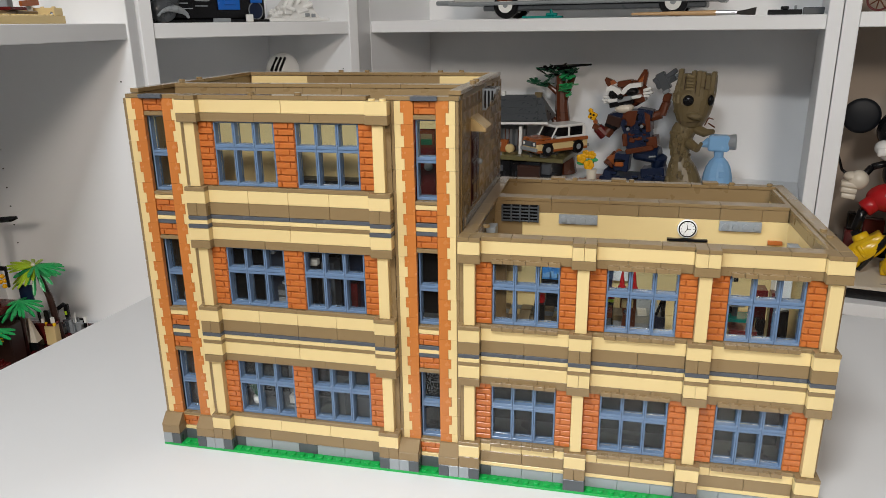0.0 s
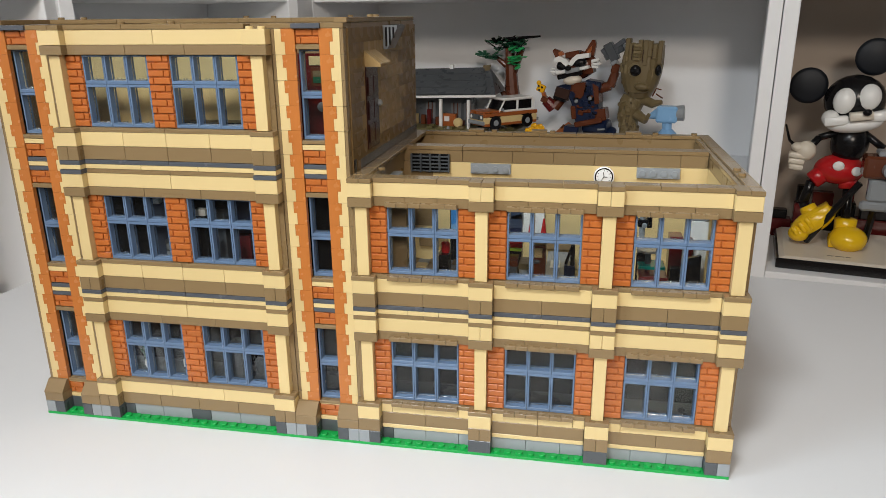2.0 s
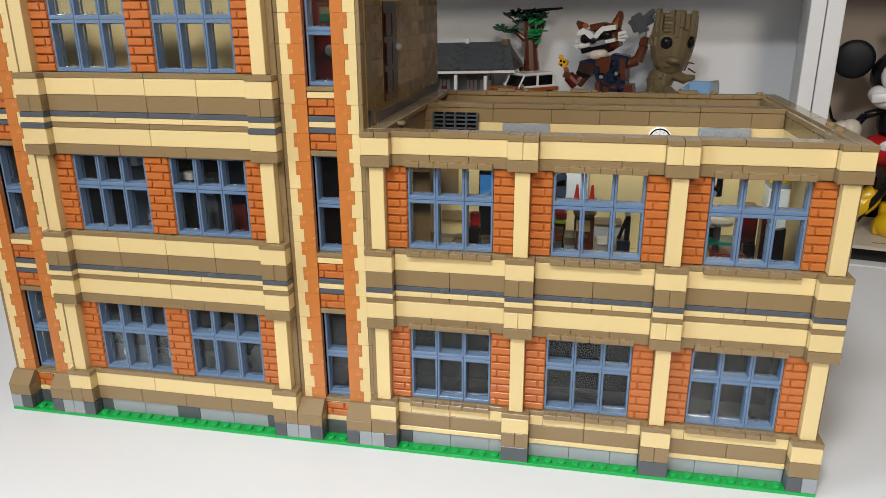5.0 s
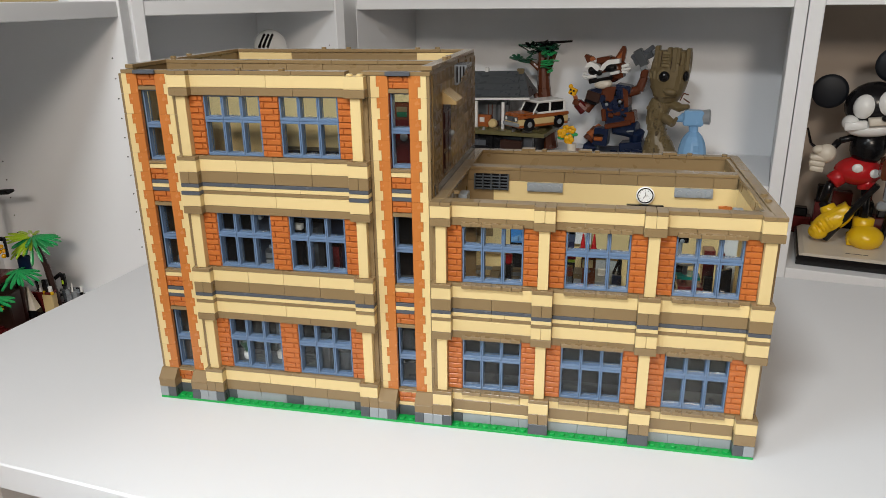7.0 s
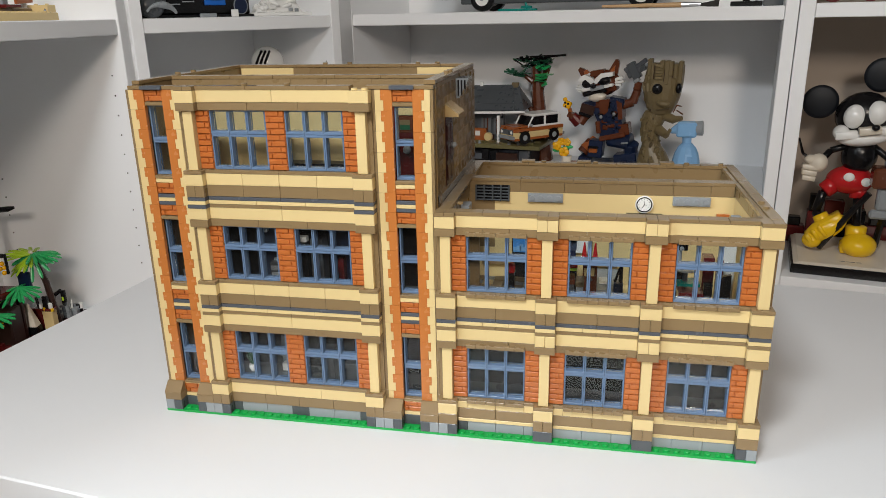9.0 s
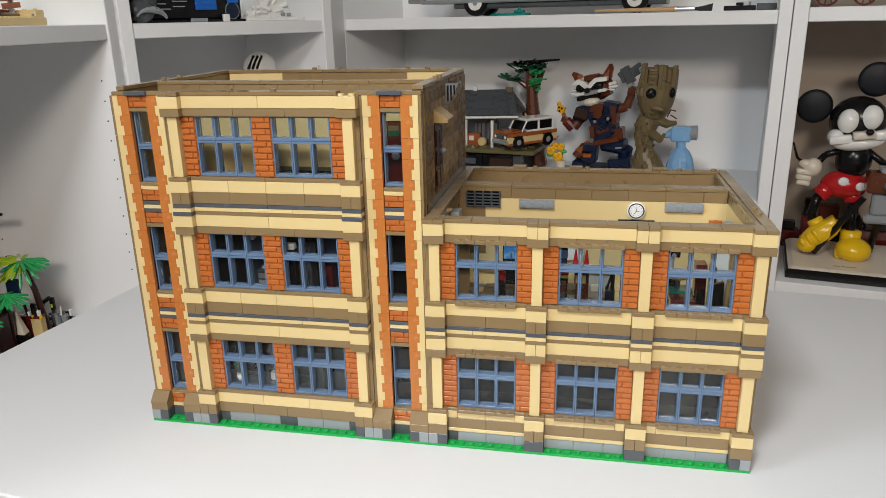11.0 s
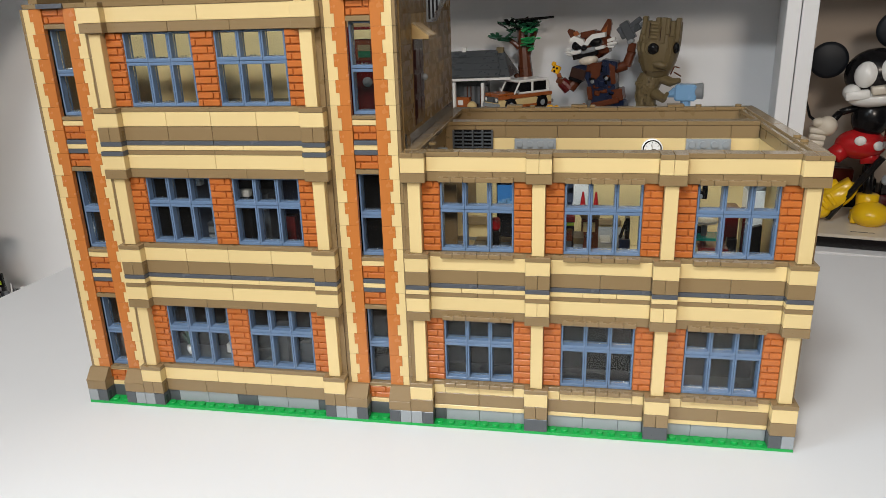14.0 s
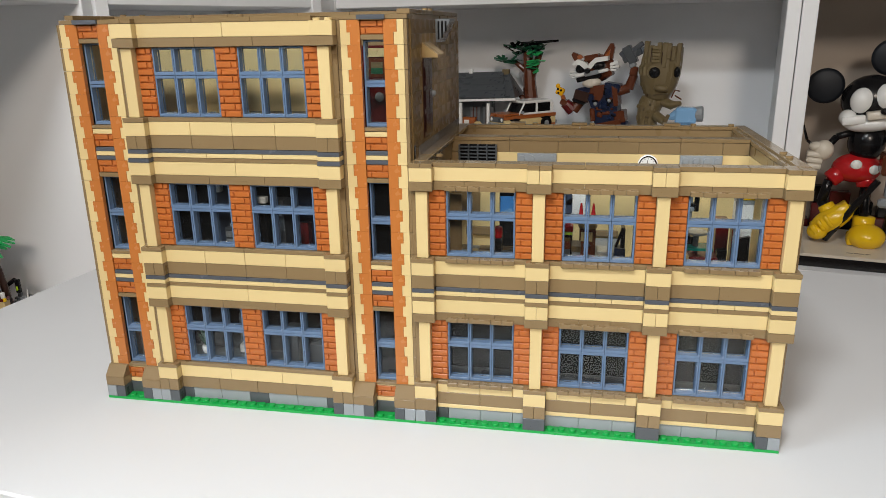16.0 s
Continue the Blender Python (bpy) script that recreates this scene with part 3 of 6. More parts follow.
for a, c in ((6.6, 9), (23, 25.4)):
    wall_run("wall", a, c, 0.0158, 0.0168, 0, 90, DARK_TAN)
# Dark grey backing puts the shade into the gaps beside the narrow windows.
for a, c in ((0.6, 1.7), (4.35, 6.6), (25.4, 27.7), (30.35, 31.5)):
    wall_run("wall", a, c, 0.0146, 0.0190, 0, 90, DARK_GREY)
for c in (33, 43, 53, 63):
    wall_run("wall", c - 1.9 if c > 33 else 32, c + 1.9 if c < 60 else 63.9, 0.0158, 0.0168, 0, 60, DARK_TAN)
# tower outer walls
wall_run("wall", 0.28, 1, 0.016, BACK, 0, 91, DARK_TAN)
wall_run("wall", 31, 32, 0.016, BACK, 0, 91, DARK_TAN, "glossy dark tan side wall with a door")
wall_run("wall", 1, 31, BACK - 0.008, BACK, 0, 91, DARK_TAN)
wall_run("wall", 63, 64, 0.012, BACK_R, 0, 60, DARK_TAN)
wall_run("wall", 32, 63, BACK_R - 0.008, BACK_R, 0, 60, DARK_TAN)
# inner walls: dark tan top course over tan
T_IN, R_IN = 0.066, 0.128
wall_run("inner_wall", 1, 31, T_IN, T_IN + 0.008, 60, 84, TAN)
# Black sheet stands in for the dark of the unlit lower tower rooms.
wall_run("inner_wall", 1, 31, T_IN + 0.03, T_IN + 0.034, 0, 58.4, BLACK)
row("brick", (1, 6, 10, 15, 19, 24, 31), T_IN - 0.0001, T_IN + 0.0081, 84, 91, DARK_TAN)
wall_run("inner_wall", 32, 63, R_IN, R_IN + 0.012, 30, 57, TAN)
# Black sheet again, for the darkness of the wing's ground floor.
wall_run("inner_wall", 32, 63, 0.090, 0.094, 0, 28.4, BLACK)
row("brick", (33, 36, 39, 44, 48, 52, 56, 60, 62.5), R_IN - 0.0001, R_IN + 0.0121, 57, 60, DARK_TAN)
wall_run("brick", 32, 36, R_IN - 0.0002, R_IN + 0.004, 40, 57, DARK_TAN)
# Ground floors are dark grey to keep those rooms dim.
wall_run("floor_plate", 1, 31, 0.0168, BACK - 0.008, 0, 1, DARK_GREY, "dark grey floor plate inside the toy building")
wall_run("floor_plate", 32, 63, 0.0168, BACK - 0.008, 0, 1, DARK_GREY, "dark grey floor plate inside the toy building")
for k in (1, 2):
    wall_run("floor_plate", 1, 31, 0.016, BACK - 0.008, 30 * k - 1.5, 30 * k, GREY if k == 1 else TAN, "floor plate inside the toy building")
wall_run("floor_plate", 32, 63, 0.016, BACK - 0.008, 28.5, 30, TAN)
wall_run("brick", 32, 33, 0.016, R_IN, 30, 60, DARK_TAN)
for y0, y1, z0, z1, m in ((0.016, 0.052, 30, 57, TAN), (0.052, 0.092, 30, 57, TAN), (0.092, BACK_R - 0.008, 30, 57, TAN), (0.016, 0.072, 57, 59.6, DARK_TAN), (0.072, BACK_R - 0.008, 57, 59.6, DARK_TAN)):
    piece("brick", 62.55, 63, y0 + GAP, y1 - GAP, z0, z1, m)


# rim tiles
def rim_x(x0, x1, y0, y1, z, step):
    x = x0
    while x < x1 - 0.01:
        e = min(x1, x + step + rng.choice((0, 0, 1, 2)))
        piece("tile", x, e, y0, y1, z, z + 1, RIM_TAN, None, 0.0003)
        x = e


def rim_y(x0, x1, y0, y1, z):
    y = y0
    while y < y1 - 1e-4:
        e = min(y1, y + STUD * rng.choice((3, 4, 4, 6)))
        put("tile", box_mesh((x1 - x0) * STUD, e - y - 2 * GAP, PLATE, RIM_TAN, 0.0003), SCHOOL, (x0 * STUD, y + GAP, BASE + z * PLATE + GAP))
        y = e


rim_x(0.34, 2, 0.0086, 0.0160, 90, 3), rim_x(4, 5.75, 0.0086, 0.0160, 90, 3), rim_x(25.4, 28, 0.0086, 0.0160, 90, 3), rim_x(30, 32.05, 0.0086, 0.0160, 90, 3)
rim_x(0, 32, BACK - 0.009, BACK + 0.0005, 91, 3), rim_x(1, 31, T_IN - 0.0006, T_IN + 0.0086, 91, 5)
rim_y(0.30, 1.15, 0.016, BACK - 0.009, 91), rim_y(30.95, 32.05, 0.016, BACK - 0.009, 91)
rim_x(32.1, 64.05, BACK_R - 0.009, BACK_R + 0.0005, 60, 2), rim_x(33, 62.5, R_IN - 0.0006, R_IN + 0.0126, 60, 5)
rim_y(62.98, 64.05, 0.012, BACK_R - 0.009, 60), rim_y(62.52, 62.97, 0.016, BACK_R - 0.009, 59.6), rim_y(32.1, 33.3, 0.012, BACK_R - 0.009, 60)
for x in (38.2, 45.2, 55.3):
    piece("tile", x, x + 1.7, BACK_R - 0.0088, BACK_R + 0.0003, 61, 61.7, RIM_TAN)
for x, y, z in ((0.5, 0.085, 92), (0.5, 0.112, 92), (13, 0.0105, 91), (17.5, 0.0105, 91), (12.7, BACK - 0.004, 92), (16, BACK - 0.004, 92), (25, BACK - 0.004, 92), (27.5, BACK - 0.004, 92),
                (31.5, 0.085, 92), (31.5, 0.1, 92), (63.4, 0.045, 61), (63.4, 0.061, 61), (41, BACK_R - 0.004, 61), (47.5, BACK_R - 0.004, 61), (58.5, BACK_R - 0.004, 61), (62.5, BACK_R - 0.004, 61), (34, 0.03, 61)):
    stud(x, y, z, RIM_TAN)


# fittings on the inner wall
def wall_clock(x, y, z, r):
    ob = put("clock", lathe("clock", ((r * 0.95, 0), (r, 0.0006), (r, 0.0026), (r * 0.9, 0.003)), WHITE, 28, "y"), SCHOOL, (x, y, z), "round white clock dial with black pointers")
    put("ring", lathe("ring", ((r * 0.89, 0.003), (r * 0.89, 0.00308), (r * 0.77, 0.00309), (r * 0.77, 0.003)), BLACK, 28, "y"), ob, (0, 0, 0), "black ring round the dial")
    put("dial", lathe("dial", ((r * 0.765, 0.003), (r * 0.765, 0.00312)), WHITE, 28, "y"), ob, (0, 0, 0))
    for a in range(12):
        mark = put("hour_mark", box_mesh(0.0003, 0.0002, r * 0.16, BLACK, 0.00002), ob)
        mark.matrix_basis = Matrix.Rotation(radians(30 * a), 4, "Y") @ Matrix.Translation((-0.00015, -0.0033, r * 0.56))
    for a, l in ((-8, 0.52), (92, 0.38), (215, 0.5)):
        hand = put("pointer", box_mesh(0.0004, 0.0002, r * l, BLACK, 0.00002), ob)
        hand.matrix_basis = Matrix.Rotation(radians(a), 4, "Y") @ Matrix.Translation((-0.0002, -0.0036, -0.0004))


wall_clock(0.4235, R_IN, 0.1765, 0.0079)
piece("tile", 51.0, 55.0, R_IN - 0.004, R_IN - 0.0002, 51.2, 51.9, BLACK)
for x in (0.319, 0.448):
    ob = put("plate", box_mesh(4 * STUD, PLATE, STUD, GREY, 0.0002), SCHOOL, (x, R_IN - PLATE, 0.1762), "light grey plate with four studs")
    for s in range(4):
        put("stud", stud_mesh(GREY), ob, ((s + 0.5) * STUD, 0, STUD / 2), rot=(90, 0, 0))


VENT_GREY = plastic("mid_grey_plastic", (0.16, 0.17, 0.18), 0.2)


def grille(x, y, z, w, h, rows_, cols):
    ob = put("vent_grille", box_mesh(w, 0.0016, h, BLACK, 0.0002), SCHOOL, (x, y - 0.0016, z), "dark grey slatted vent grille")
    for i in range(cols + 1):
        put("bar", box_mesh(0.0012, 0.0030, h, DARK_GREY, 0.0002), ob, ((w - 0.0012) * i / cols, -0.0030, 0))
    for i in range(cols):
        for j in range(rows_):
            put("slat", box_mesh(w / cols - 0.0014, 0.0020, h / rows_ * 0.40, DARK_GREY, 0.0003), ob, ((w - 0.0012) * i / cols + 0.0013, -0.0024, h * j / rows_ + 0.0003))


grille(0.270, R_IN, 0.1765, 0.032, 0.0145, 5, 4)


# the tower's side wall: door, canopy, vent box and tan bricks
def side_box(name, y0, y1, z0, z1, out, mat, b=0.0002, label=""):
    return put(name, box_mesh(out, y1 - y0, z1 - z0, mat, b), SCHOOL, (32 * STUD, y0, z0), label)


# Tans darkened for the shade on this side, turned from the lamps.
SHADED_DARK_TAN = material("shaded_glossy_dark_tan_plastic", (0.19, 0.120, 0.050), 0.26, vary=0.08, grain=0.04, grain_scale=900, bump=0.05, bump_scale=90, spec=0.12)
SHADED_TAN = material("shaded_glossy_tan_plastic", (0.345, 0.236, 0.105), 0.26, vary=0.06, grain=0.04, grain_scale=900, bump=0.05, bump_scale=90, spec=0.12)
# Darkest tone paints the shade along the bottom course, over the wing.
SHADE = plastic("bottom_course_shade_plastic", (0.05, 0.042, 0.034), 0.16)
DOOR_RED = plastic("very_dark_red_plastic", (0.030, 0.007, 0.006), 0.2)
door = side_box("door", 0.0505, 0.0800, 0.2070, 0.264, 0.0016, DOOR_RED, 0.0003, "dark red panelled door in the side wall")
for j in range(3):
    for i in range(2):
        put("door_panel", box_mesh(0.0008, 0.0115, 0.0130, DOOR_RED, 0.0003), door, (0.0016, 0.0022 + 0.0136 * i, 0.004 + 0.0165 * j))
put("door_knob", Build().ball((0.003, 0.0262, 0.030), 0.0024, GREY).mesh("door_knob", True), door, (0, 0, 0), "grey round knob")
wedge = [(0, 0, 0), (0, 0.028, 0), (0.012, 0.028, 0), (0.012, 0, 0), (0, 0, 0.011), (0, 0.028, 0.011), (0.012, 0.0, 0.002), (0.012, 0.028, 0.002)]
put("canopy", mesh_from("canopy", wedge, [(0, 1, 2, 3), (0, 4, 5, 1), (4, 6, 7, 5), (3, 2, 7, 6), (0, 3, 6, 4), (1, 5, 7, 2)], SHADED_TAN), SCHOOL, (32 * STUD, 0.0505, 0.2640), "small tan sloping canopy over the door")
vent_v = [(0, 0, 0), (0.003, 0, 0), (0.011, 0, 0.015), (0.011, 0, 0.017), (0, 0, 0.017)]
vent_v += [(x, 0.024, z) for x, y, z in vent_v]
vent_f = [(0, 1, 2, 3, 4), (9, 8, 7, 6, 5)] + [(i, (i + 1) % 5, 5 + (i + 1) % 5, 5 + i) for i in range(5)]
ob = put("vent_box", mesh_from("vent_box", vent_v, vent_f, VENT_GREY), SCHOOL, (32 * STUD + 0.0008, 0.1005, 0.2735), "grey slotted vent box sloping outwards")
for j in range(3):
    low = max(0.002, 1.9 * (0.0026 * j - 0.001))
    put("slot", box_mesh(0.0014, 0.0006, 0.0155 - low, BLACK, 0.0001), ob, (0.0018 + 0.0028 * j, -0.0005, low))
for j in range(5):
    put("slot", box_mesh(0.0088, 0.0024, 0.0005, BLACK, 0.0001), ob, (0.0012, 0.0016 + 0.0046 * j, 0.0168))
for r in range(10):
    z, y = 60 + 3 * r, 0.016
    while y < BACK - 0.001:
        length = min(rng.choice((2, 3, 4)) * STUD, BACK - y)
        for cut in (0.0500, 0.0805):
            if y < cut - 0.0005 and cut < y + length:
                length = cut - y
        mid = y + length / 2
        hidden = 0.050 < mid < 0.0805 and 64 <= z < 80
        pale = (0.0805 < mid < 0.157 - 0.006 * (r % 2) and 66 <= z < 87) or (0.041 + 0.006 * (r % 2) < mid < 0.0805 and z >= 78 and z < 87) or (0.040 < mid < 0.050 and 66 <= z < 84)
        if not hidden:
            put("brick", box_mesh(0.0012, length - GAP, 3 * PLATE - GAP, SHADED_TAN if pale else (SHADE if z == 60 and mid > 0.03 else SHADED_DARK_TAN), 0.0001), SCHOOL,
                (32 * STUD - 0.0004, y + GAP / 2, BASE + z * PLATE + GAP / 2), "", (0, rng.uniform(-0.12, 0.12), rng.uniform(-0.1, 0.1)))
        y += length
side_box("slot", 0.0165, 0.0215, 0.1975, 0.2060, 0.0011, BLACK, 0.0001)
# pale bricks on the inner face of the tower's back wall
for a, c in ((1.2, 8.5), (25, 31)):
    piece("brick", a, c, BACK - 0.0090, BACK - 0.0078, 78, 90.9, TAN)


# ---- furnishings behind the windows ----
def toy(name, x0, x1, y0, y1, z0, z1, mat, label):
    return put(name, box_mesh(x1 - x0, y1 - y0, z1 - z0, mat, 0.0004), SCHOOL, (x0, y0, z0), label)


UP = BASE + 30 * PLATE
def bench_seat(x0, x1, y, z, cushion, under, label):
    """A low toy seat: a cushion on a base block, on the upper floor."""
    ob = toy("toy_seat", x0, x1, y, y + 0.016, z, z + 0.0042, cushion, label)
    put("base", box_mesh(x1 - x0 - 0.001, 0.014, z - UP - 0.0003, under, 0.0003), ob, (0.0005, 0.001, UP - z))
    return ob


toy("board", 0.330, 0.3790, 0.1245, R_IN - 0.0005, 0.128, 0.1570, WHITE, "white writing board on the inner wall")
# the room with a slide-like blue frame
POSTER_BLUE = plastic("poster_blue_plastic", (0.06, 0.25, 0.60), 0.3)
STEEL_BLUE = plastic("steel_blue_plastic", (0.045, 0.062, 0.10), 0.3)
slope_v = [(0, 0, 0), (0.016, 0, 0), (0.016, 0.012, 0), (0, 0.012, 0), (0, 0, 0.006), (0.016, 0, 0.011), (0.016, 0.012, 0.011), (0, 0.012, 0.006)]
slope_f = [(0, 1, 2, 3), (0, 1, 5, 4), (3, 2, 6, 7), (4, 5, 6, 7), (0, 4, 7, 3), (1, 2, 6, 5)]
ob = put("cabinet", mesh_from("cabinet", slope_v, slope_f, STEEL_BLUE), SCHOOL, (0.3495, 0.068, 0.1490), "dark blue sloping toy cabinet")
put("top", mesh_from("top", [(0.0075 + 0.5 * x, y, 0.0065 + z * 0.9) for x, y, z in slope_v], slope_f, STEEL_BLUE), ob)
put("base", box_mesh(0.015, 0.011, 0.149 - UP - 0.0003, NAVY, 0.0004), ob, (0.0005, 0.0005, UP - 0.149))
ob = bench_seat(0.3555, 0.3670, 0.052, 0.1388, RED, BLACK, "red toy seat behind the window")
put("cushion", box_mesh(0.0105, 0.013, 0.0021, LIME, 0.0003), ob, (0.0005, -0.0012, -0.0022), "lime green layer")
bench_seat(0.3530, 0.3655, 0.032, 0.1315, BROWN, DARK_GREY, "reddish brown toy seat behind the window")
bench_seat(0.3660, 0.3730, 0.034, 0.1290, OLIVE, GREY, "olive toy seat behind the window")
ob = toy("cupboard", 0.3716, 0.3835, 0.058, 0.072, UP, 0.1392, BROWN, "brown toy cupboard with a tan front")
put("panel", box_mesh(0.0085, 0.0008, 0.007, TAN, 0.0002), ob, (0.001, -0.0009, 0.0325), "tan front panel")
put("top", lathe("cupboard_top", ((0.0068, 0), (0.0072, 0.0015), (0.0055, 0.0042), (0.002, 0.0050)), OLIVE, 18), ob, (0.006, 0.007, 0.1393 - UP))
put("knob", Build().ball((0.0055, -0.0022, 0.0300), (0.0028, 0.0015, 0.0015), DARK_GREY, 8).mesh("knob", True), ob)
toy("toy_table", 0.383, 0.4035, 0.066, 0.122, UP, 0.1150, GREY, "light grey low table inside")
toy("tile_strip", 0.386, 0.3935, 0.080, 0.096, 0.1151, 0.1163, WHITE, "white sheet on a grey table")
ob = toy("toy_seat", 0.3970, 0.4045, 0.046, 0.058, UP, 0.1290, NAVY, "dark blue toy seat by the window")
put("backrest", box_mesh(0.0030, 0.010, 0.0150, BLACK, 0.0005), ob, (0.0040, 0.001, 0.1292 - UP))
put("arm", Build().rod((0.001, 0.005, 0.031), (0.0045, 0.005, 0.043), 0.0011, 0.0009, BLACK, 8).mesh("arm"), ob)
for cone_x in (0.3722, 0.3812):
    put("toy_cone", lathe("toy_cone", ((0.0030, 0), (0.0030, 0.0010), (0.0022, 0.0016), (0.0006, 0.0135)), RED, 14), SCHOOL, (cone_x, 0.0640, 0.1444), "small red pointed cone on a cupboard")
# the room with a grey post and a black chair
post = put("post", Build().rod((0, 0, 0), (0, 0, 0.0665), 0.0021, 0.0021, GREY, 14).mesh("post"), SCHOOL, (0.4500, 0.0700, UP), "grey round post with a black screen")
put("clamp", Build().box(-0.0034, 0.0042, -0.003, 0.003, 0.0555, 0.0610, BLACK, 0.0006).rod((0.0012, -0.0038, 0.0570), (0.0012, -0.001, 0.0570), 0.0019, 0.0019, GREY, 12).mesh("clamp"), post)
put("screen", Build().box(0.0030, 0.0065, -0.001, 0.0012, 0.0545, 0.0665, BLACK, 0.0005).mesh("screen"), post, (0, 0, 0), "black toy screen")
put("foot", lathe("post_foot", ((0.0052, 0), (0.0052, 0.002), (0.0030, 0.0045), (0.0024, 0.011)), BLACK, 16), post)
ob = put("toy_table", lathe("toy_table", ((0.0070, 0), (0.0082, 0.0005), (0.0082, 0.0016), (0.0076, 0.0020)), WHITE, 24), SCHOOL, (0.4545, 0.0590, 0.1388), "round white toy table top")
put("leg", lathe("table_leg", ((0.004, UP - 0.1388), (0.002, UP - 0.135), (0.002, -0.0003)), DARK_GREY, 12), ob)
bench_seat(0.4478, 0.4660, 0.052, 0.1255, TEAL, DARK_RED, "teal toy bench on a dark red base")
bench_seat(0.4462, 0.4650, 0.028, 0.1262, DARK_RED, DARK_RED, "dark red toy bench behind the window")
toy("bench_back", 0.4470, 0.4570, 0.0625, 0.0660, UP, 0.1352, BLACK, "black toy bench back")
ob = toy("cupboard", 0.4696, 0.4785, 0.069, 0.082, UP, 0.1470, DARK_RED, "tall dark red toy cupboard")
put("base", box_mesh(0.007, 0.006, 0.028, BLACK, 0.0005), ob, (0.001, -0.0065, 0.0), "dark foot of the cupboard")
toy("cupboard", 0.4815, 0.4862, 0.071, 0.080, UP, 0.1445, DARK_RED, "narrow dark red toy cupboard")
chair_v = [(0, 0, 0), (0.0104, 0, 0), (0.0104, 0.006, 0), (0, 0.006, 0), (0.0002, 0.001, 0.0430), (0.0094, 0.001, 0.0455), (0.0090, 0.005, 0.0452), (0.0004, 0.005, 0.0425)]
ob = put("chair_back", mesh_from("chair_back", chair_v, slope_f, BLACK), SCHOOL, (0.4772, 0.038, UP), "tall black toy chair back")
ob = toy("cabinet", 0.4846, 0.4965, 0.078, 0.092, UP, 0.1565, WHITE, "white toy cabinet with yellow and black plates")
for z0, z1, m in ((0.1568, 0.1598, GREY), (0.1600, 0.1632, YELLOW), (0.1634, 0.1655, BLACK)):
    put("plate", box_mesh(0.0119, 0.014, z1 - z0, m, 0.0002), ob, (0, 0, z0 - UP))
# the room with the steps
# Steps take olive and dark tan in place of tan, for the dim room.
for k in range(3):
    ob = toy("step", 0.2785 + 0.0036 * k, 0.2785 + 0.0036 * (k + 1) - 0.0002, 0.026, 0.0395, UP, 0.1170 + 0.0032 * k, OLIVE if k % 2 else DARK_TAN, "stair step inside, tan darkened for the dim room")
toy("post", 0.2637, 0.2662, 0.0365, 0.0390, UP, 0.1680, BLACK, "thin black post inside")
ob = toy("toy_seat", 0.3068, 0.3150, 0.044, 0.056, UP, 0.1335, BLACK, "black toy seat with a red top by the window")
put("backrest", lathe("red_cap", ((0.0028, 0), (0.0031, 0.0010), (0.0031, 0.0070), (0.0020, 0.0082)), RED, 14), ob, (0.0052, 0.006, 0.1337 - UP), "glossy red rounded cap")
ob = toy("board", 0.3085, 0.3262, 0.0885, 0.0910, UP, 0.1588, BLACK, "standing board with a light blue picture")
put("picture", box_mesh(0.0161, 0.0008, 0.0172, POSTER_BLUE, 0.0001), ob, (0.0008, -0.0009, 0.0410), "light blue printed picture")
for k in range(5):
    put("bar", box_mesh(0.003 + 0.001 * (k % 2), 0.0003, 0.0035 + 0.0012 * (k % 3), SKY, 0.00005), ob, (0.0012 + 0.0029 * k, -0.0012, 0.0425), "pale printed bar")
for k in range(24):
    i0, j0 = k % 6, k // 6
    toy("floor_tile", 0.2755 + 0.009 * i0, 0.2755 + 0.009 * i0 + 0.0088, 0.046 + 0.0105 * j0, 0.046 + 0.0105 * j0 + 0.0103, UP, 0.1150 + 0.0006 * ((i0 + j0) % 2), (GREY, TAN, DARK_TAN, OLIVE)[(3 * i0 + 2 * j0 + i0 * j0) % 4], "raised tile inside")
toy("tile_strip", 0.276, 0.300, 0.1240, R_IN - 0.0003, 0.1135, 0.1205, DARK_TAN, "dark tan strip on the inner wall")
toy("tile_strip", 0.381, 0.403, 0.1240, R_IN - 0.0003, 0.1155, 0.1205, DARK_TAN, "dark tan strip on the inner wall")
toy("partition", 0.2670, 0.2860, 0.040, 0.042, UP, 0.168, DARK_TAN, "dark tan partition inside")
toy("cupboard", 0.098, 0.112, 0.045, 0.062, BASE + PLATE, 0.062, DARK_GREY, "dark cupboard inside")
ob = toy("board", 0.205, 0.2285, 0.056, 0.0655, 0.194, 0.2725, DARK_RED, "dark red cupboard with a framed picture behind the narrow window")
# Frame and picture colours are dulled to show the dim room.
put("frame", box_mesh(0.0125, 0.0006, 0.0135, BROWN, 0.0002), ob, (0.0108, -0.0007, 0.0562), "picture frame, dulled to brown for the dim room")
put("picture", box_mesh(0.0088, 0.0006, 0.0042, LEAF, 0.0001), ob, (0.0125, -0.0014, 0.0585), "lower half of a picture, dulled to dark green for the dim room")
put("picture", box_mesh(0.0088, 0.0006, 0.0040, OLIVE, 0.0001), ob, (0.0125, -0.0014, 0.0628), "upper half of a picture, dulled to olive for the dim room")
put("panel", box_mesh(0.0145, 0.0008, 0.0062, TAN, 0.0002), ob, (0.0100, -0.0009, 0.0705), "tan strip along the top")
put("knob", Build().rod((0.0180, -0.0002, 0.0420), (0.0180, -0.0020, 0.0420), 0.0034, 0.0034, GREY, 16).mesh("knob"), ob, (0, 0, 0), "grey round disc")
toy("bench", 0.104, 0.190, 0.040, 0.056, BASE + 60 * PLATE, 0.2255, BLACK, "low black bench behind the window")
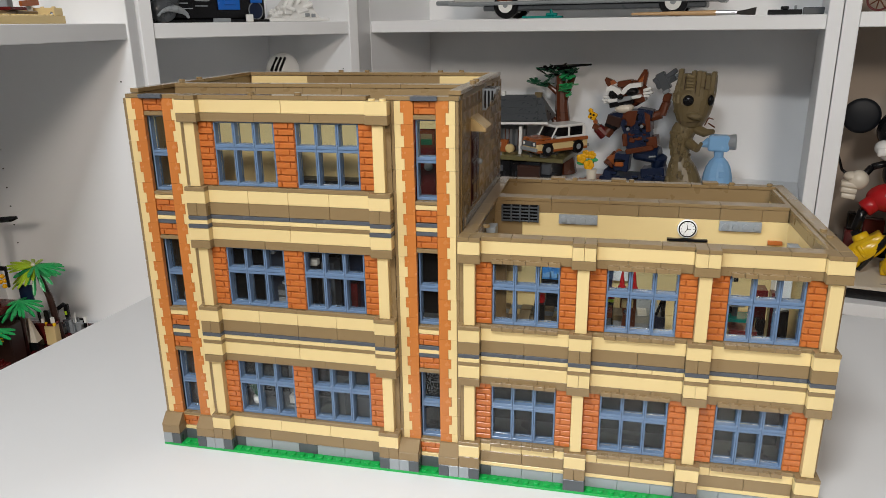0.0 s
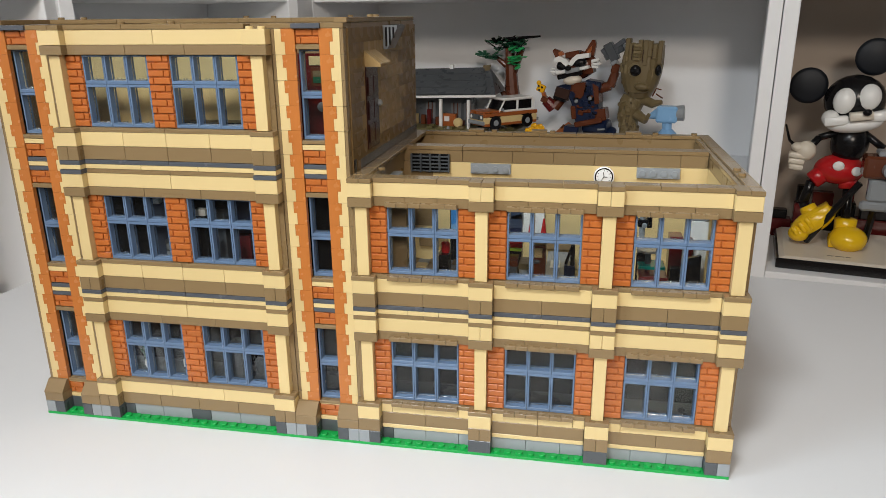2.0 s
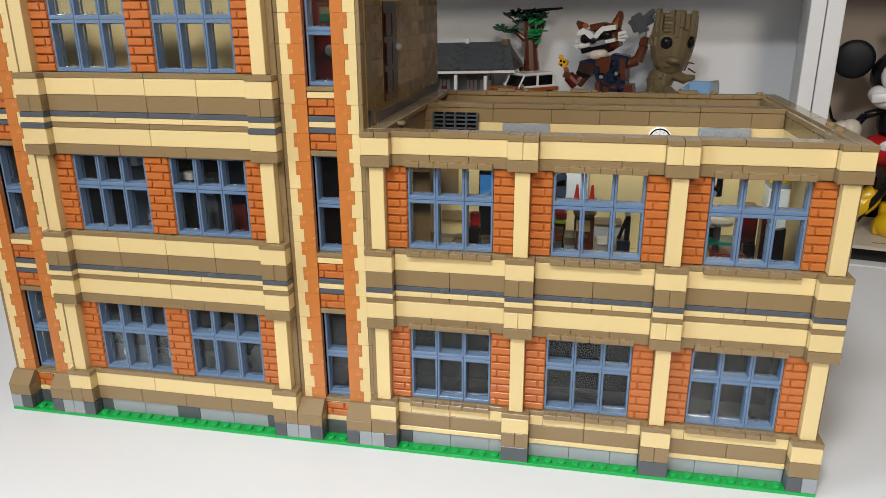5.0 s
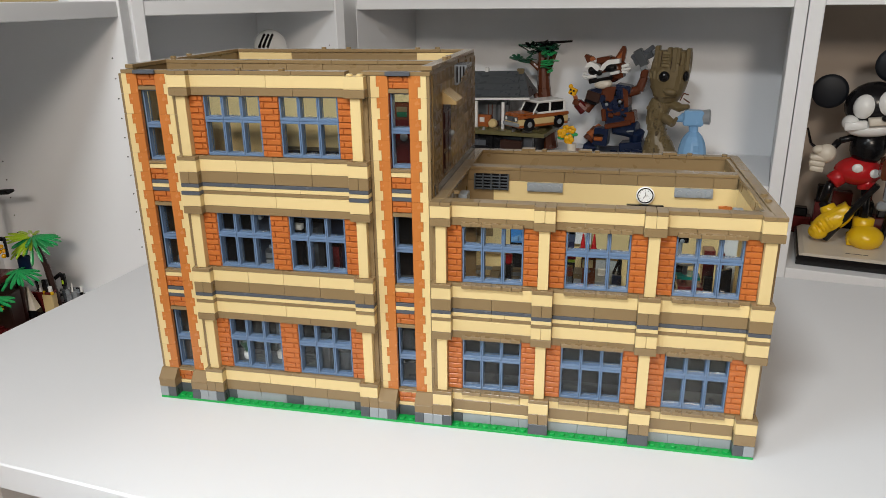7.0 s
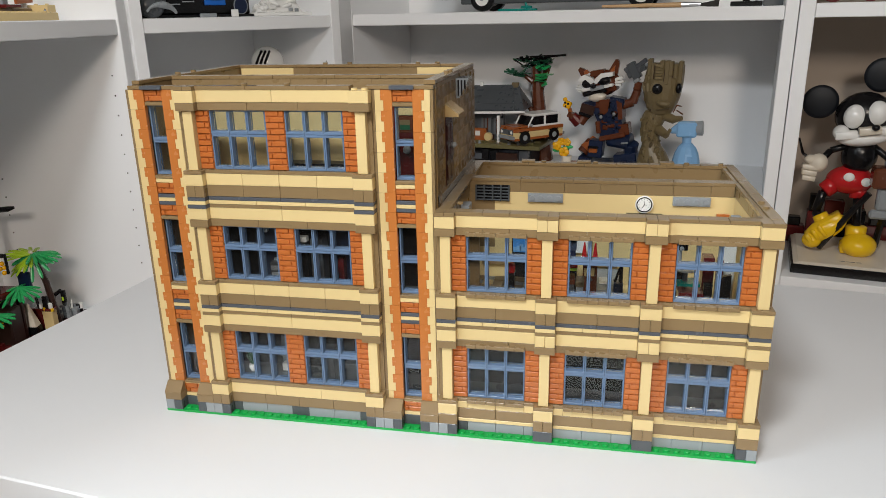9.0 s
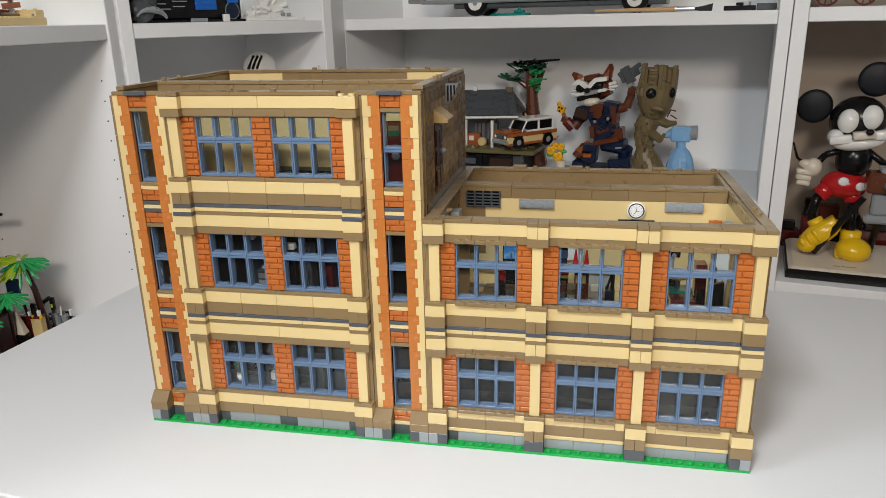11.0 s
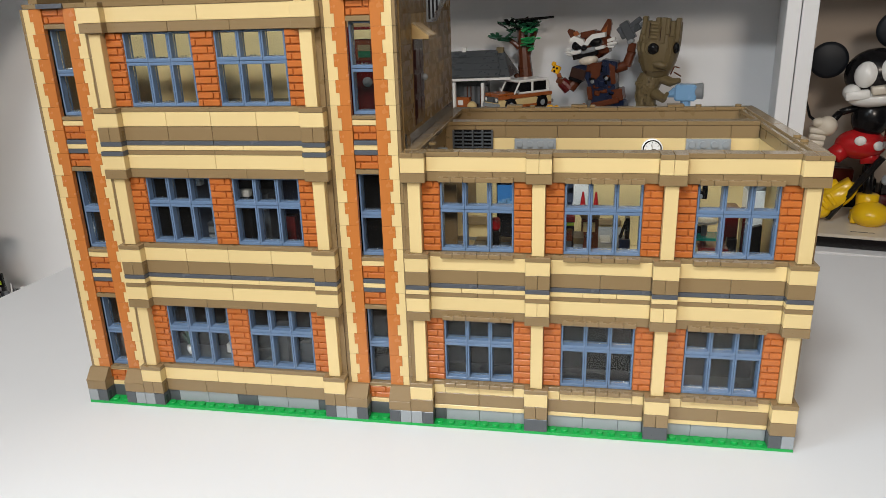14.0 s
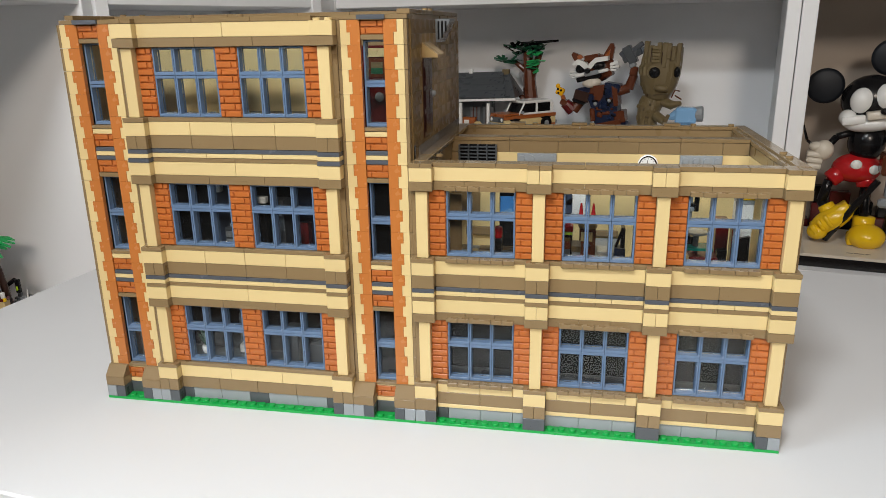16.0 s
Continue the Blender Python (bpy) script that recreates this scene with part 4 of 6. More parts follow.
pot = put("flower_pot", lathe("flower_pot", ((0.003, 0), (0.0042, 0.003), (0.0038, 0.006)), WHITE, 14), SCHOOL, (0.0765, 0.028, 0.0335), "white pot with a green plant")
stem = Build()
for k in range(5):
    a = k * 1.3
    stem.rod((0, 0, 0.004), (0.004 * math.cos(a) - 0.002, 0.003 * math.sin(a), 0.016 + 0.002 * (k % 3)), 0.0006, 0.0009, LEAF, 6)
put("leaf", stem.mesh("leaf"), pot, (0, 0, 0), "green plastic leaves")
toy("window_board", 0.070, 0.120, 0.0178, 0.036, 0.0305, 0.0335, DARK_GREY, "dark ledge behind the window")
toy("lamp", 0.1040, 0.1095, 0.03, 0.036, 0.0337, 0.041, WHITE, "small white brick behind the window")
toy("tile_strip", 0.486, 0.497, R_IN - 0.003, R_IN - 0.0003, 0.166, 0.1695, ORANGE, "orange tile on the inner wall")
toy("tile_strip", 0.488, 0.4955, 0.060, 0.075, 0.174, 0.183, GREY, "grey tile on the inner wall")
toy("bracket", 0.2645, 0.272, 0.075, 0.09, 0.176, 0.184, GREY, "grey bracket on the inner wall")

# the tower's middle storey
MID = BASE + 30 * PLATE
ob = toy("cabinet", 0.100, 0.1135, 0.034, 0.048, MID, 0.1380, DARK_GREY, "dark grey toy cabinet with studs")
for k in range(2):
    put("drawer", box_mesh(0.0115, 0.0012, 0.0045, GREY, 0.0003), ob, (0.001, -0.0013, 0.0265 + 0.0062 * k), "light grey drawer")
    put("stud", stud_mesh(GREY), ob, (0.0036 + 0.0064 * k, 0.007, 0.1381 - MID))
ob = toy("cabinet", 0.138, 0.149, 0.036, 0.050, MID, 0.1600, DARK_GREY, "tall dark grey toy cabinet")
put("panel", box_mesh(0.0085, 0.001, 0.006, GREY, 0.0003), ob, (0.0012, -0.0011, 0.050), "light grey panel")
toy("screen_wall", 0.150, 0.172, 0.050, 0.0525, MID, 0.1760, NAVY, "dark blue toy partition")
toy("toy_seat", 0.155, 0.166, 0.040, 0.0485, MID, 0.1420, DARK_RED, "dark red toy seat")
toy("screen_wall", 0.078, 0.098, 0.055, 0.0570, MID, 0.1740, STEEL_BLUE, "steel blue toy partition")
put("bowl", lathe("bowl", ((0.0020, 0), (0.0040, 0.0015), (0.0044, 0.0045), (0.0036, 0.0060)), WHITE, 16), toy("stand", 0.0205, 0.0295, 0.024, 0.033, MID, 0.1310, DARK_GREY, "dark stand with a white bowl"), (0.0045, 0.0045, 0.1312 - MID), "white round bowl")
lamp = put("lamp", box_mesh(0.0062, 0.006, 0.0062, WHITE, 0.0006), SCHOOL, (0.0962, 0.028, 0.1670), "small white hanging lamp behind the window")
put("rod", Build().rod((0.0031, 0.003, 0.0062), (0.0031, 0.003, 0.0220), 0.0009, 0.0009, DARK_GREY, 8).mesh("rod"), lamp)
stand = toy("stand", 0.1318, 0.1362, 0.0295, 0.0335, MID, 0.1590, BLACK, "thin black stand with a white brick on top")
put("brick", box_mesh(0.0082, 0.006, 0.0050, WHITE, 0.0005), stand, (-0.0020, -0.001, 0.1592 - MID), "white brick")
# ground storey of the tower
ob = toy("cabinet", 0.142, 0.153, 0.034, 0.046, BASE + PLATE, 0.0560, DARK_GREY, "dark grey toy cabinet")
put("panel", box_mesh(0.009, 0.001, 0.003, GREY, 0.0003), ob, (0.001, -0.0011, 0.044), "light grey panel")
put("panel", box_mesh(0.009, 0.001, 0.003, GREY, 0.0003), ob, (0.001, -0.0011, 0.048), "light grey panel")
toy("toy_seat", 0.160, 0.172, 0.040, 0.050, BASE + PLATE, 0.0400, DARK_GREY, "dark toy seat")

# ---- things on the shelves ----
def on_shelf(unit, u, d, z, rz=0.0):
    """The pose of a thing u along a unit's front, d behind it and z over the table's height."""
    return unit.matrix_basis @ pose(u, d, TABLE + z, 0, 0, rz)


def shelf_thing(name, unit, u, d, z, rz, label, category, mesh=None, group=""):
    ob = new(name, mesh)
    ob.matrix_world = on_shelf(unit, u, d, z, rz)
    return tagged(ob, label, category, group)


def loft_data(rings, n):
    """A closed body through upright elliptic rings (x, y, z, half width, half depth)."""
    verts, faces = [], []
    for x, y, z, rx, ry_ in rings:
        verts += [(x + rx * math.cos(2 * math.pi * i / n), y + ry_ * math.sin(2 * math.pi * i / n), z) for i in range(n)]
    for k in range(len(rings) - 1):
        faces += [(k * n + i, k * n + (i + 1) % n, (k + 1) * n + (i + 1) % n, (k + 1) * n + i) for i in range(n)]
    faces += [tuple(range(n - 1, -1, -1)), tuple(range(len(verts) - n, len(verts)))]
    return verts, faces


def figure(unit, origin, shapes, label, smooth=False):
    """A display figure as one plain mesh. Shapes are given along the unit's front, behind its origin and up."""
    u0, d0, z0 = origin
    bd = Build()
    for kind, mat, *v in shapes:
        if kind == "ball":
            (u, y, z), r = v[0], v[1]
            bd.ball((u - u0, y, z - z0), r, mat, 10, v[2] if len(v) > 2 else None)
        elif kind == "rod":
            a, b, r0, r1 = v
            bd.rod((a[0] - u0, a[1], a[2] - z0), (b[0] - u0, b[1], b[2] - z0), r0, r1, mat, 32 if r0 > 0.025 else 12)
        elif kind == "loft":
            bd.add(loft_data([(u - u0, y, z - z0, rx, ry_) for u, y, z, rx, ry_ in v[0]], 22), mat)
        elif kind == "prism":
            line, (y0, y1) = v
            bd.add(prism_data([(x - u0, z - z0) for x, z in line], y0, y1), mat)
        else:
            (x0, x1), (y0, y1), (zz0, zz1) = v[0], v[1], v[2]
            m = None
            if len(v) > 3:
                c = Vector(((x0 + x1) / 2 - u0, (y0 + y1) / 2, (zz0 + zz1) / 2 - z0))
                m = Matrix.Translation(c) @ v[3] @ Matrix.Translation(-c)
            bd.box(x0 - u0, x1 - u0, y0, y1, zz0 - z0, zz1 - z0, mat, 0.0015, m)
    return shelf_thing("figurine", unit, u0, d0, z0, 0, label, "toy figure", bd.mesh("figurine", smooth))


def ry(a):
    return Matrix.Rotation(radians(a), 4, "Y")


BT = 0.0305           # top of the board under the toy sets
MATTE = material("matte_black_plastic", (0.006, 0.008, 0.012), 0.5, grain=0.1, grain_scale=900, bump=0.3, bump_scale=500, spec=0.3)
PALE_OLIVE = plastic("pale_olive_plastic", (0.20, 0.155, 0.080), 0.3)
DARK_OLIVE = plastic("dark_olive_plastic", (0.075, 0.055, 0.028), 0.35)
CREAM = plastic("cream_plastic", (0.68, 0.62, 0.52), 0.3)
AMBER = plastic("amber_plastic", (0.80, 0.41, 0.006), 0.25)
DARK_BROWN = plastic("dark_brown_plastic", (0.035, 0.014, 0.009), 0.3)
RUST = plastic("rust_orange_plastic", (0.33, 0.09, 0.02), 0.28)
# crouching figure with a pointed-ear head, and the small plates all over it
PLATES, plate_rnd = [], random.Random(3)
for k in range(44):
    z = 0.108 + 0.060 * plate_rnd.random()
    x = 0.474 + 0.0250 * (0.168 - z) / 0.06 + 0.036 * plate_rnd.random()
    w, h = plate_rnd.uniform(0.004, 0.011), plate_rnd.uniform(0.003, 0.010)
    PLATES.append(("box", plate_rnd.choice((NAVY, NAVY, NAVY, BLACK, BROWN)), (x, x + w), (-0.0245 - plate_rnd.uniform(0, 0.002), -0.012), (z, z + h), ry(plate_rnd.uniform(-12, 12))))
for k in range(16):
    x, z = 0.452 + 0.104 * plate_rnd.random(), 0.036 + 0.022 * plate_rnd.random()
    PLATES.append(("box", plate_rnd.choice((NAVY, NAVY, BLACK)), (x, x + plate_rnd.uniform(0.006, 0.016)), (-0.034, -0.02), (z, z + plate_rnd.uniform(0.003, 0.008))))
figure(R1, (0.503, 0.13, BT), [
    ("box", NAVY, (0.443, 0.560), (-0.03, 0.04), (BT, 0.050)),
    ("box", RUST, (0.412, 0.442), (-0.03, 0.02), (BT, 0.044)),
    ("box", SKY, (0.520, 0.548), (-0.036, -0.028), (0.040, 0.046)),
    ("ball", BROWN, (0.486, 0.006, 0.206), (0.035, 0.026, 0.026), ry(-10)),
    ("box", BROWN, (0.466, 0.492), (-0.020, 0.010), (0.221, 0.232), ry(-10)),
    ("box", BROWN, (0.500, 0.516), (-0.014, 0.020), (0.192, 0.218), ry(-10)),
    ("prism", BROWN, [(0.446, 0.217), (0.460, 0.226), (0.450, 0.233), (0.441, 0.236), (0.438, 0.231)], (-0.004, 0.006)),
    ("prism", RUST, [(0.452, 0.222), (0.462, 0.226), (0.456, 0.232), (0.450, 0.229)], (-0.008, 0.000)),
    ("prism", BROWN, [(0.499, 0.231), (0.516, 0.223), (0.519, 0.244), (0.516, 0.252), (0.511, 0.252)], (-0.004, 0.006)),
    ("prism", RUST, [(0.502, 0.230), (0.510, 0.227), (0.512, 0.242)], (-0.007, 0.000)),
    ("prism", WHITE, [(0.446, 0.212), (0.460, 0.214), (0.470, 0.206), (0.477, 0.211), (0.472, 0.218), (0.456, 0.224), (0.448, 0.219)], (-0.030, -0.012)),
    ("prism", WHITE, [(0.475, 0.209), (0.481, 0.207), (0.492, 0.219), (0.512, 0.222), (0.512, 0.230), (0.489, 0.227), (0.479, 0.218)], (-0.030, -0.010)),
    ("ball", BLACK, (0.461, -0.022, 0.206), (0.010, 0.009, 0.009)),
    ("ball", BLACK, (0.494, -0.022, 0.213), (0.013, 0.010, 0.009)),
    ("box", WHITE, (0.450, 0.472), (-0.027, -0.010), (0.192, 0.199), ry(-10)),
    ("box", GREY, (0.470, 0.496), (-0.034, -0.014), (0.195, 0.203), ry(-13)),
    ("box", WHITE, (0.492, 0.512), (-0.028, -0.010), (0.200, 0.206), ry(-13)),
    ("ball", BLACK, (0.476, -0.036, 0.203), (0.006, 0.005, 0.0045)),
    ("box", BLACK, (0.454, 0.500), (-0.028, -0.008), (0.186, 0.195), ry(-13)),
    ("ball", CREAM, (0.482, -0.020, 0.181), (0.018, 0.013, 0.009), ry(-8)),
    ("box", WHITE, (0.438, 0.451), (-0.012, 0.002), (0.198, 0.202), ry(-8)),
    ("box", WHITE, (0.437, 0.450), (-0.014, 0.000), (0.192, 0.196), ry(4)),
    ("box", WHITE, (0.440, 0.452), (-0.013, 0.001), (0.187, 0.191), ry(16)),
    ("box", WHITE, (0.512, 0.528), (-0.014, 0.002), (0.213, 0.219), ry(-18)),
    ("box", WHITE, (0.513, 0.531), (-0.015, 0.001), (0.207, 0.212), ry(-8)),
    ("box", WHITE, (0.511, 0.526), (-0.014, 0.002), (0.202, 0.206), ry(2)),
    ("prism", NAVY, [(0.468, 0.170), (0.480, 0.176), (0.526, 0.178), (0.529, 0.160), (0.536, 0.112), (0.528, 0.098), (0.492, 0.098), (0.486, 0.130)], (-0.022, 0.020)),
    ("prism", BROWN, [(0.520, 0.176), (0.531, 0.170), (0.534, 0.140), (0.526, 0.138)], (-0.024, 0.018)),
    ("prism", BROWN, [(0.486, 0.176), (0.508, 0.178), (0.505, 0.154), (0.498, 0.147), (0.489, 0.158)], (-0.028, -0.010)),
    ("box", NAVY, (0.452, 0.480), (-0.022, 0.016), (0.162, 0.172), ry(-14)),
    ("box", NAVY, (0.505, 0.534), (-0.020, 0.016), (0.164, 0.180), ry(8)),
    ("box", DARK_BROWN, (0.450, 0.478), (-0.025, 0.012), (0.147, 0.166), ry(14)),
    ("box", BLACK, (0.447, 0.472), (-0.027, 0.008), (0.143, 0.149), ry(18)),
    ("box", BROWN, (0.483, 0.492), (-0.028, 0.01), (0.110, 0.134), ry(-8)),
    ("box", BROWN, (0.490, 0.542), (-0.029, 0.022), (0.100, 0.110), ry(-13)),
    ("box", BROWN, (0.527, 0.547), (-0.024, 0.012), (0.108, 0.130), ry(-10)),
    ("ball", GREY, (0.492, -0.027, 0.143), (0.0035, 0.003, 0.0035)),
    ("ball", GREY, (0.517, -0.025, 0.149), (0.0035, 0.003, 0.0035)),
    ("rod", BROWN, (0.464, -0.006, 0.152), (0.446, -0.012, 0.128), 0.010, 0.011),
    ("rod", DARK_RED, (0.447, -0.012, 0.127), (0.431, -0.016, 0.143), 0.012, 0.010),
    ("box", BROWN, (0.424, 0.437), (-0.026, -0.006), (0.138, 0.149), ry(24)),
    ("box", RUST, (0.424, 0.431), (-0.020, -0.010), (0.147, 0.157), ry(-20)),
    ("box", AMBER, (0.414, 0.429), (-0.020, -0.010), (0.157, 0.171), ry(24)),
    ("ball", BLACK, (0.418, -0.020, 0.168), 0.0022), ("ball", BLACK, (0.424, -0.020, 0.166), 0.0022),
    ("ball", BLACK, (0.419, -0.020, 0.161), 0.0022), ("ball", AMBER, (0.417, -0.016, 0.174), 0.0045),
    ("rod", BROWN, (0.526, 0, 0.163), (0.549, 0, 0.171), 0.009, 0.009),
    ("rod", BROWN, (0.548, 0, 0.169), (0.557, 0, 0.196), 0.009, 0.008),
    ("box", BROWN, (0.550, 0.564), (-0.010, 0.008), (0.194, 0.210), ry(12)),
    ("box", NAVY, (0.470, 0.498), (-0.030, 0.0), (0.062, 0.096), ry(4)),
    ("box", RUST, (0.472, 0.489), (-0.036, -0.028), (0.072, 0.080)),
    ("box", BLACK, (0.470, 0.491), (-0.034, -0.028), (0.081, 0.085)),
    ("rod", RUST, (0.478, 0.01, 0.092), (0.458, -0.004, 0.072), 0.011, 0.013),
    ("rod", BROWN, (0.470, 0.006, 0.090), (0.454, -0.006, 0.066), 0.010, 0.012),
    ("rod", NAVY, (0.505, 0.0, 0.097), (0.552, -0.012, 0.094), 0.016, 0.017),
    ("rod", NAVY, (0.552, -0.012, 0.092), (0.548, 0.002, 0.058), 0.015, 0.012),
    ("box", NAVY, (0.520, 0.564), (-0.02, 0.02), (0.048, 0.070), ry(-8)),
    ("box", NAVY, (0.450, 0.470), (-0.03, 0.01), (0.048, 0.062), ry(12)),
    ("box", GREY, (0.534, 0.548), (-0.030, -0.020), (0.092, 0.095), ry(-8)),
    ("box", DARK_GREY, (0.534, 0.572), (-0.010, 0.008), (0.224, 0.236), ry(-30)),
    ("box", DARK_GREY, (0.540, 0.556), (-0.012, 0.010), (0.214, 0.248), ry(-30)),
    ("box", SLATE, (0.548, 0.573), (-0.008, 0.004), (0.240, 0.249), ry(-38)),
    ("box", SLATE, (0.531, 0.545), (-0.010, 0.004), (0.224, 0.240), ry(-42)),
    ("box", GREY, (0.548, 0.560), (-0.012, 0.006), (0.209, 0.217), ry(-30)),
    ("rod", GREY, (0.560, -0.004, 0.236), (0.578, -0.004, 0.245), 0.004, 0.003),
] + PLATES, "dark blue and brown crouching toy figure on a base")
# strips of bark round a barrel-shaped head and down the body, uneven in height and tilt
BARK, bark_rnd = [], random.Random(11)
BARK_COLOURS = (OLIVE, OLIVE, OLIVE, PALE_OLIVE, DARK_OLIVE)


def bark_y(x, centre, rx, ry_):
    """The front of an upright elliptic trunk."""
    return -ry_ * math.sqrt(max(0.0, 1 - ((x - centre) / rx) ** 2))


HEAD_RINGS = [(0.606, 0, 0.150, 0.012, 0.012), (0.606, -0.002, 0.156, 0.020, 0.020), (0.606, -0.002, 0.166, 0.0265, 0.026), (0.606, -0.001, 0.180, 0.0320, 0.030),
              (0.606, 0, 0.196, 0.0355, 0.032), (0.607, 0, 0.212, 0.0365, 0.032), (0.609, 0, 0.230, 0.0350, 0.031), (0.611, 0, 0.244, 0.0330, 0.030), (0.611, 0, 0.247, 0.0310, 0.028)]
BODY_RINGS = [(0.600, 0, 0.042, 0.034, 0.030), (0.600, 0, 0.054, 0.033, 0.030), (0.598, 0, 0.066, 0.030, 0.027), (0.596, 0, 0.080, 0.0250, 0.023), (0.593, 0, 0.092, 0.0185, 0.019),
              (0.591, 0, 0.104, 0.0165, 0.017), (0.589, 0, 0.122, 0.0180, 0.018), (0.592, 0, 0.138, 0.0215, 0.019), (0.597, 0, 0.150, 0.0245, 0.018), (0.600, 0, 0.160, 0.0220, 0.016)]


def ring_at(rings, z):
    """Centre, half width and half depth of a lofted body at height z."""
    for p, q in zip(rings, rings[1:]):
        if p[2] <= z <= q[2]:
            f = (z - p[2]) / (q[2] - p[2])
            return tuple(p[i] + (q[i] - p[i]) * f for i in (0, 3, 4))
    return (rings[-1][0], rings[-1][3], rings[-1][4])


for k in range(8):
    x = 0.5785 + 0.0079 * k
    y = bark_y(x + 0.004, 0.611, 0.036, 0.031)
    BARK.append(("box", OLIVE, (x, x + bark_rnd.uniform(0.0076, 0.0095)), (y - 0.0012, y + 0.022), (0.226 - bark_rnd.uniform(0, 0.016), bark_rnd.uniform(0.247, 0.257)), ry(bark_rnd.uniform(0, 3))))
for k in range(5):
    BARK.append(("box", (PALE_OLIVE, OLIVE)[k % 2], (0.5945, 0.6080), (-0.0345, -0.020), (0.2195 + 0.0056 * k, 0.2248 + 0.0056 * k), ry(3)))
for x, z, l in ((0.5915, 0.220, 0.026), (0.6105, 0.216, 0.022), (0.5890, 0.160, 0.016), (0.625, 0.222, 0.018)):
    c, rx, ry_ = ring_at(HEAD_RINGS, z + 0.4 * l)
    y = bark_y(x, c, rx, ry_)
    BARK.append(("box", DARK_BROWN, (x, x + 0.0014), (y - 0.0016, y + 0.01), (z, z + l), ry(3)))
for k in range(16):
    z = 0.160 + 0.060 * bark_rnd.random()
    c, rx, ry_ = ring_at(HEAD_RINGS, z)
    x = c + rx * bark_rnd.choice((bark_rnd.uniform(-0.95, -0.55), bark_rnd.uniform(0.35, 0.95)))
    y = bark_y(x, c, rx, ry_)
    BARK.append(("box", bark_rnd.choice((OLIVE, OLIVE, PALE_OLIVE)), (x - 0.003, x + bark_rnd.uniform(0.001, 0.004)), (y - 0.0008, y + 0.010), (z, z + bark_rnd.uniform(0.008, 0.018)), ry(bark_rnd.uniform(-3, 5))))
for k in range(74):
    z = 0.046 + 0.106 * bark_rnd.random()
    c, rx, ry_ = ring_at(BODY_RINGS, z)
    x = c + rx * bark_rnd.uniform(-0.96, 0.96)
    y = bark_y(x, c, rx, ry_)
    BARK.append(("box", bark_rnd.choice(BARK_COLOURS), (x - 0.003, x + bark_rnd.uniform(0.000, 0.004)), (y - 0.0012, y + 0.008), (z, z + bark_rnd.uniform(0.004, 0.013)), ry(bark_rnd.uniform(-16, 16))))
# wooden-looking figure with a tall ridged head
figure(R1, (0.597, 0.10, BT), [
    ("box", NAVY, (0.556, 0.650), (-0.03, 0.04), (BT, 0.042)),
    ("loft", OLIVE, HEAD_RINGS), ("loft", OLIVE, BODY_RINGS),
    ("ball", PALE_OLIVE, (0.5995, -0.0285, 0.2035), (0.0125, 0.006, 0.0125)),
    ("ball", BLACK, (0.6005, -0.0315, 0.2030), (0.0098, 0.007, 0.0098)),
    ("ball", BLACK, (0.637, -0.018, 0.203), (0.006, 0.008, 0.0092)),
    ("ball", OLIVE, (0.613, -0.031, 0.176), (0.013, 0.008, 0.0065), ry(8)),
    ("box", DARK_OLIVE, (0.600, 0.624), (-0.0285, -0.016), (0.1640, 0.1658), ry(-8)),
    ("rod", BROWN, (0.630, -0.012, 0.158), (0.636, -0.014, 0.172), 0.0011, 0.0011), ("rod", BROWN, (0.636, -0.014, 0.172), (0.645, -0.016, 0.170), 0.0011, 0.0011),
    ("rod", OLIVE, (0.612, -0.005, 0.152), (0.634, -0.018, 0.145), 0.009, 0.008),
    ("rod", OLIVE, (0.632, -0.018, 0.146), (0.648, -0.026, 0.150), 0.007, 0.004),
    ("rod", BROWN, (0.636, -0.010, 0.162), (0.648, -0.018, 0.156), 0.0012, 0.0012),
    ("rod", OLIVE, (0.606, -0.015, 0.126), (0.624, -0.032, 0.118), 0.009, 0.007),
    ("rod", OLIVE, (0.624, -0.032, 0.119), (0.630, -0.036, 0.130), 0.004, 0.003),
] + BARK, "olive brown tree-like toy figure with a ridged head")

# light blue device on a rounded foot
dev = shelf_thing("toy_telescope", R1, 0.660, 0.085, BT, 0, "light blue toy device with a grey barrel on a rounded foot", "toy device")
put("foot", lathe("device_foot", ((0.023, 0), (0.0255, 0.010), (0.0262, 0.024), (0.0250, 0.040), (0.0215, 0.054), (0.0160, 0.065), (0.009, 0.072)), SKY, 12), dev, (0, 0, 0))
put("panel", box_mesh(0.009, 0.002, 0.012, SKY, 0.0008), dev, (0.004, -0.0245, 0.040), "", (14, 0, 0))
put("latch", box_mesh(0.003, 0.002, 0.008, SLATE, 0.0004), dev, (-0.004, -0.0255, 0.012), "dark latch", (0, 20, 0))
put("neck", Build().rod((0, 0, 0.066), (-0.002, 0, 0.090), 0.008, 0.009, SKY).mesh("neck"), dev)
put("head", Build().box(-0.020, 0.016, -0.014, 0.014, 0.084, 0.112, SKY, 0.003).mesh("head"), dev)
put("snout", Build().rod((-0.018, 0, 0.098), (-0.034, -0.003, 0.092), 0.010, 0.003, SKY).mesh("snout"), dev)
put("barrel", Build().rod((0.010, 0, 0.100), (0.027, 0, 0.101), 0.013, 0.014, GREY, 18).mesh("barrel"), dev, (0, 0, 0), "grey round barrel")


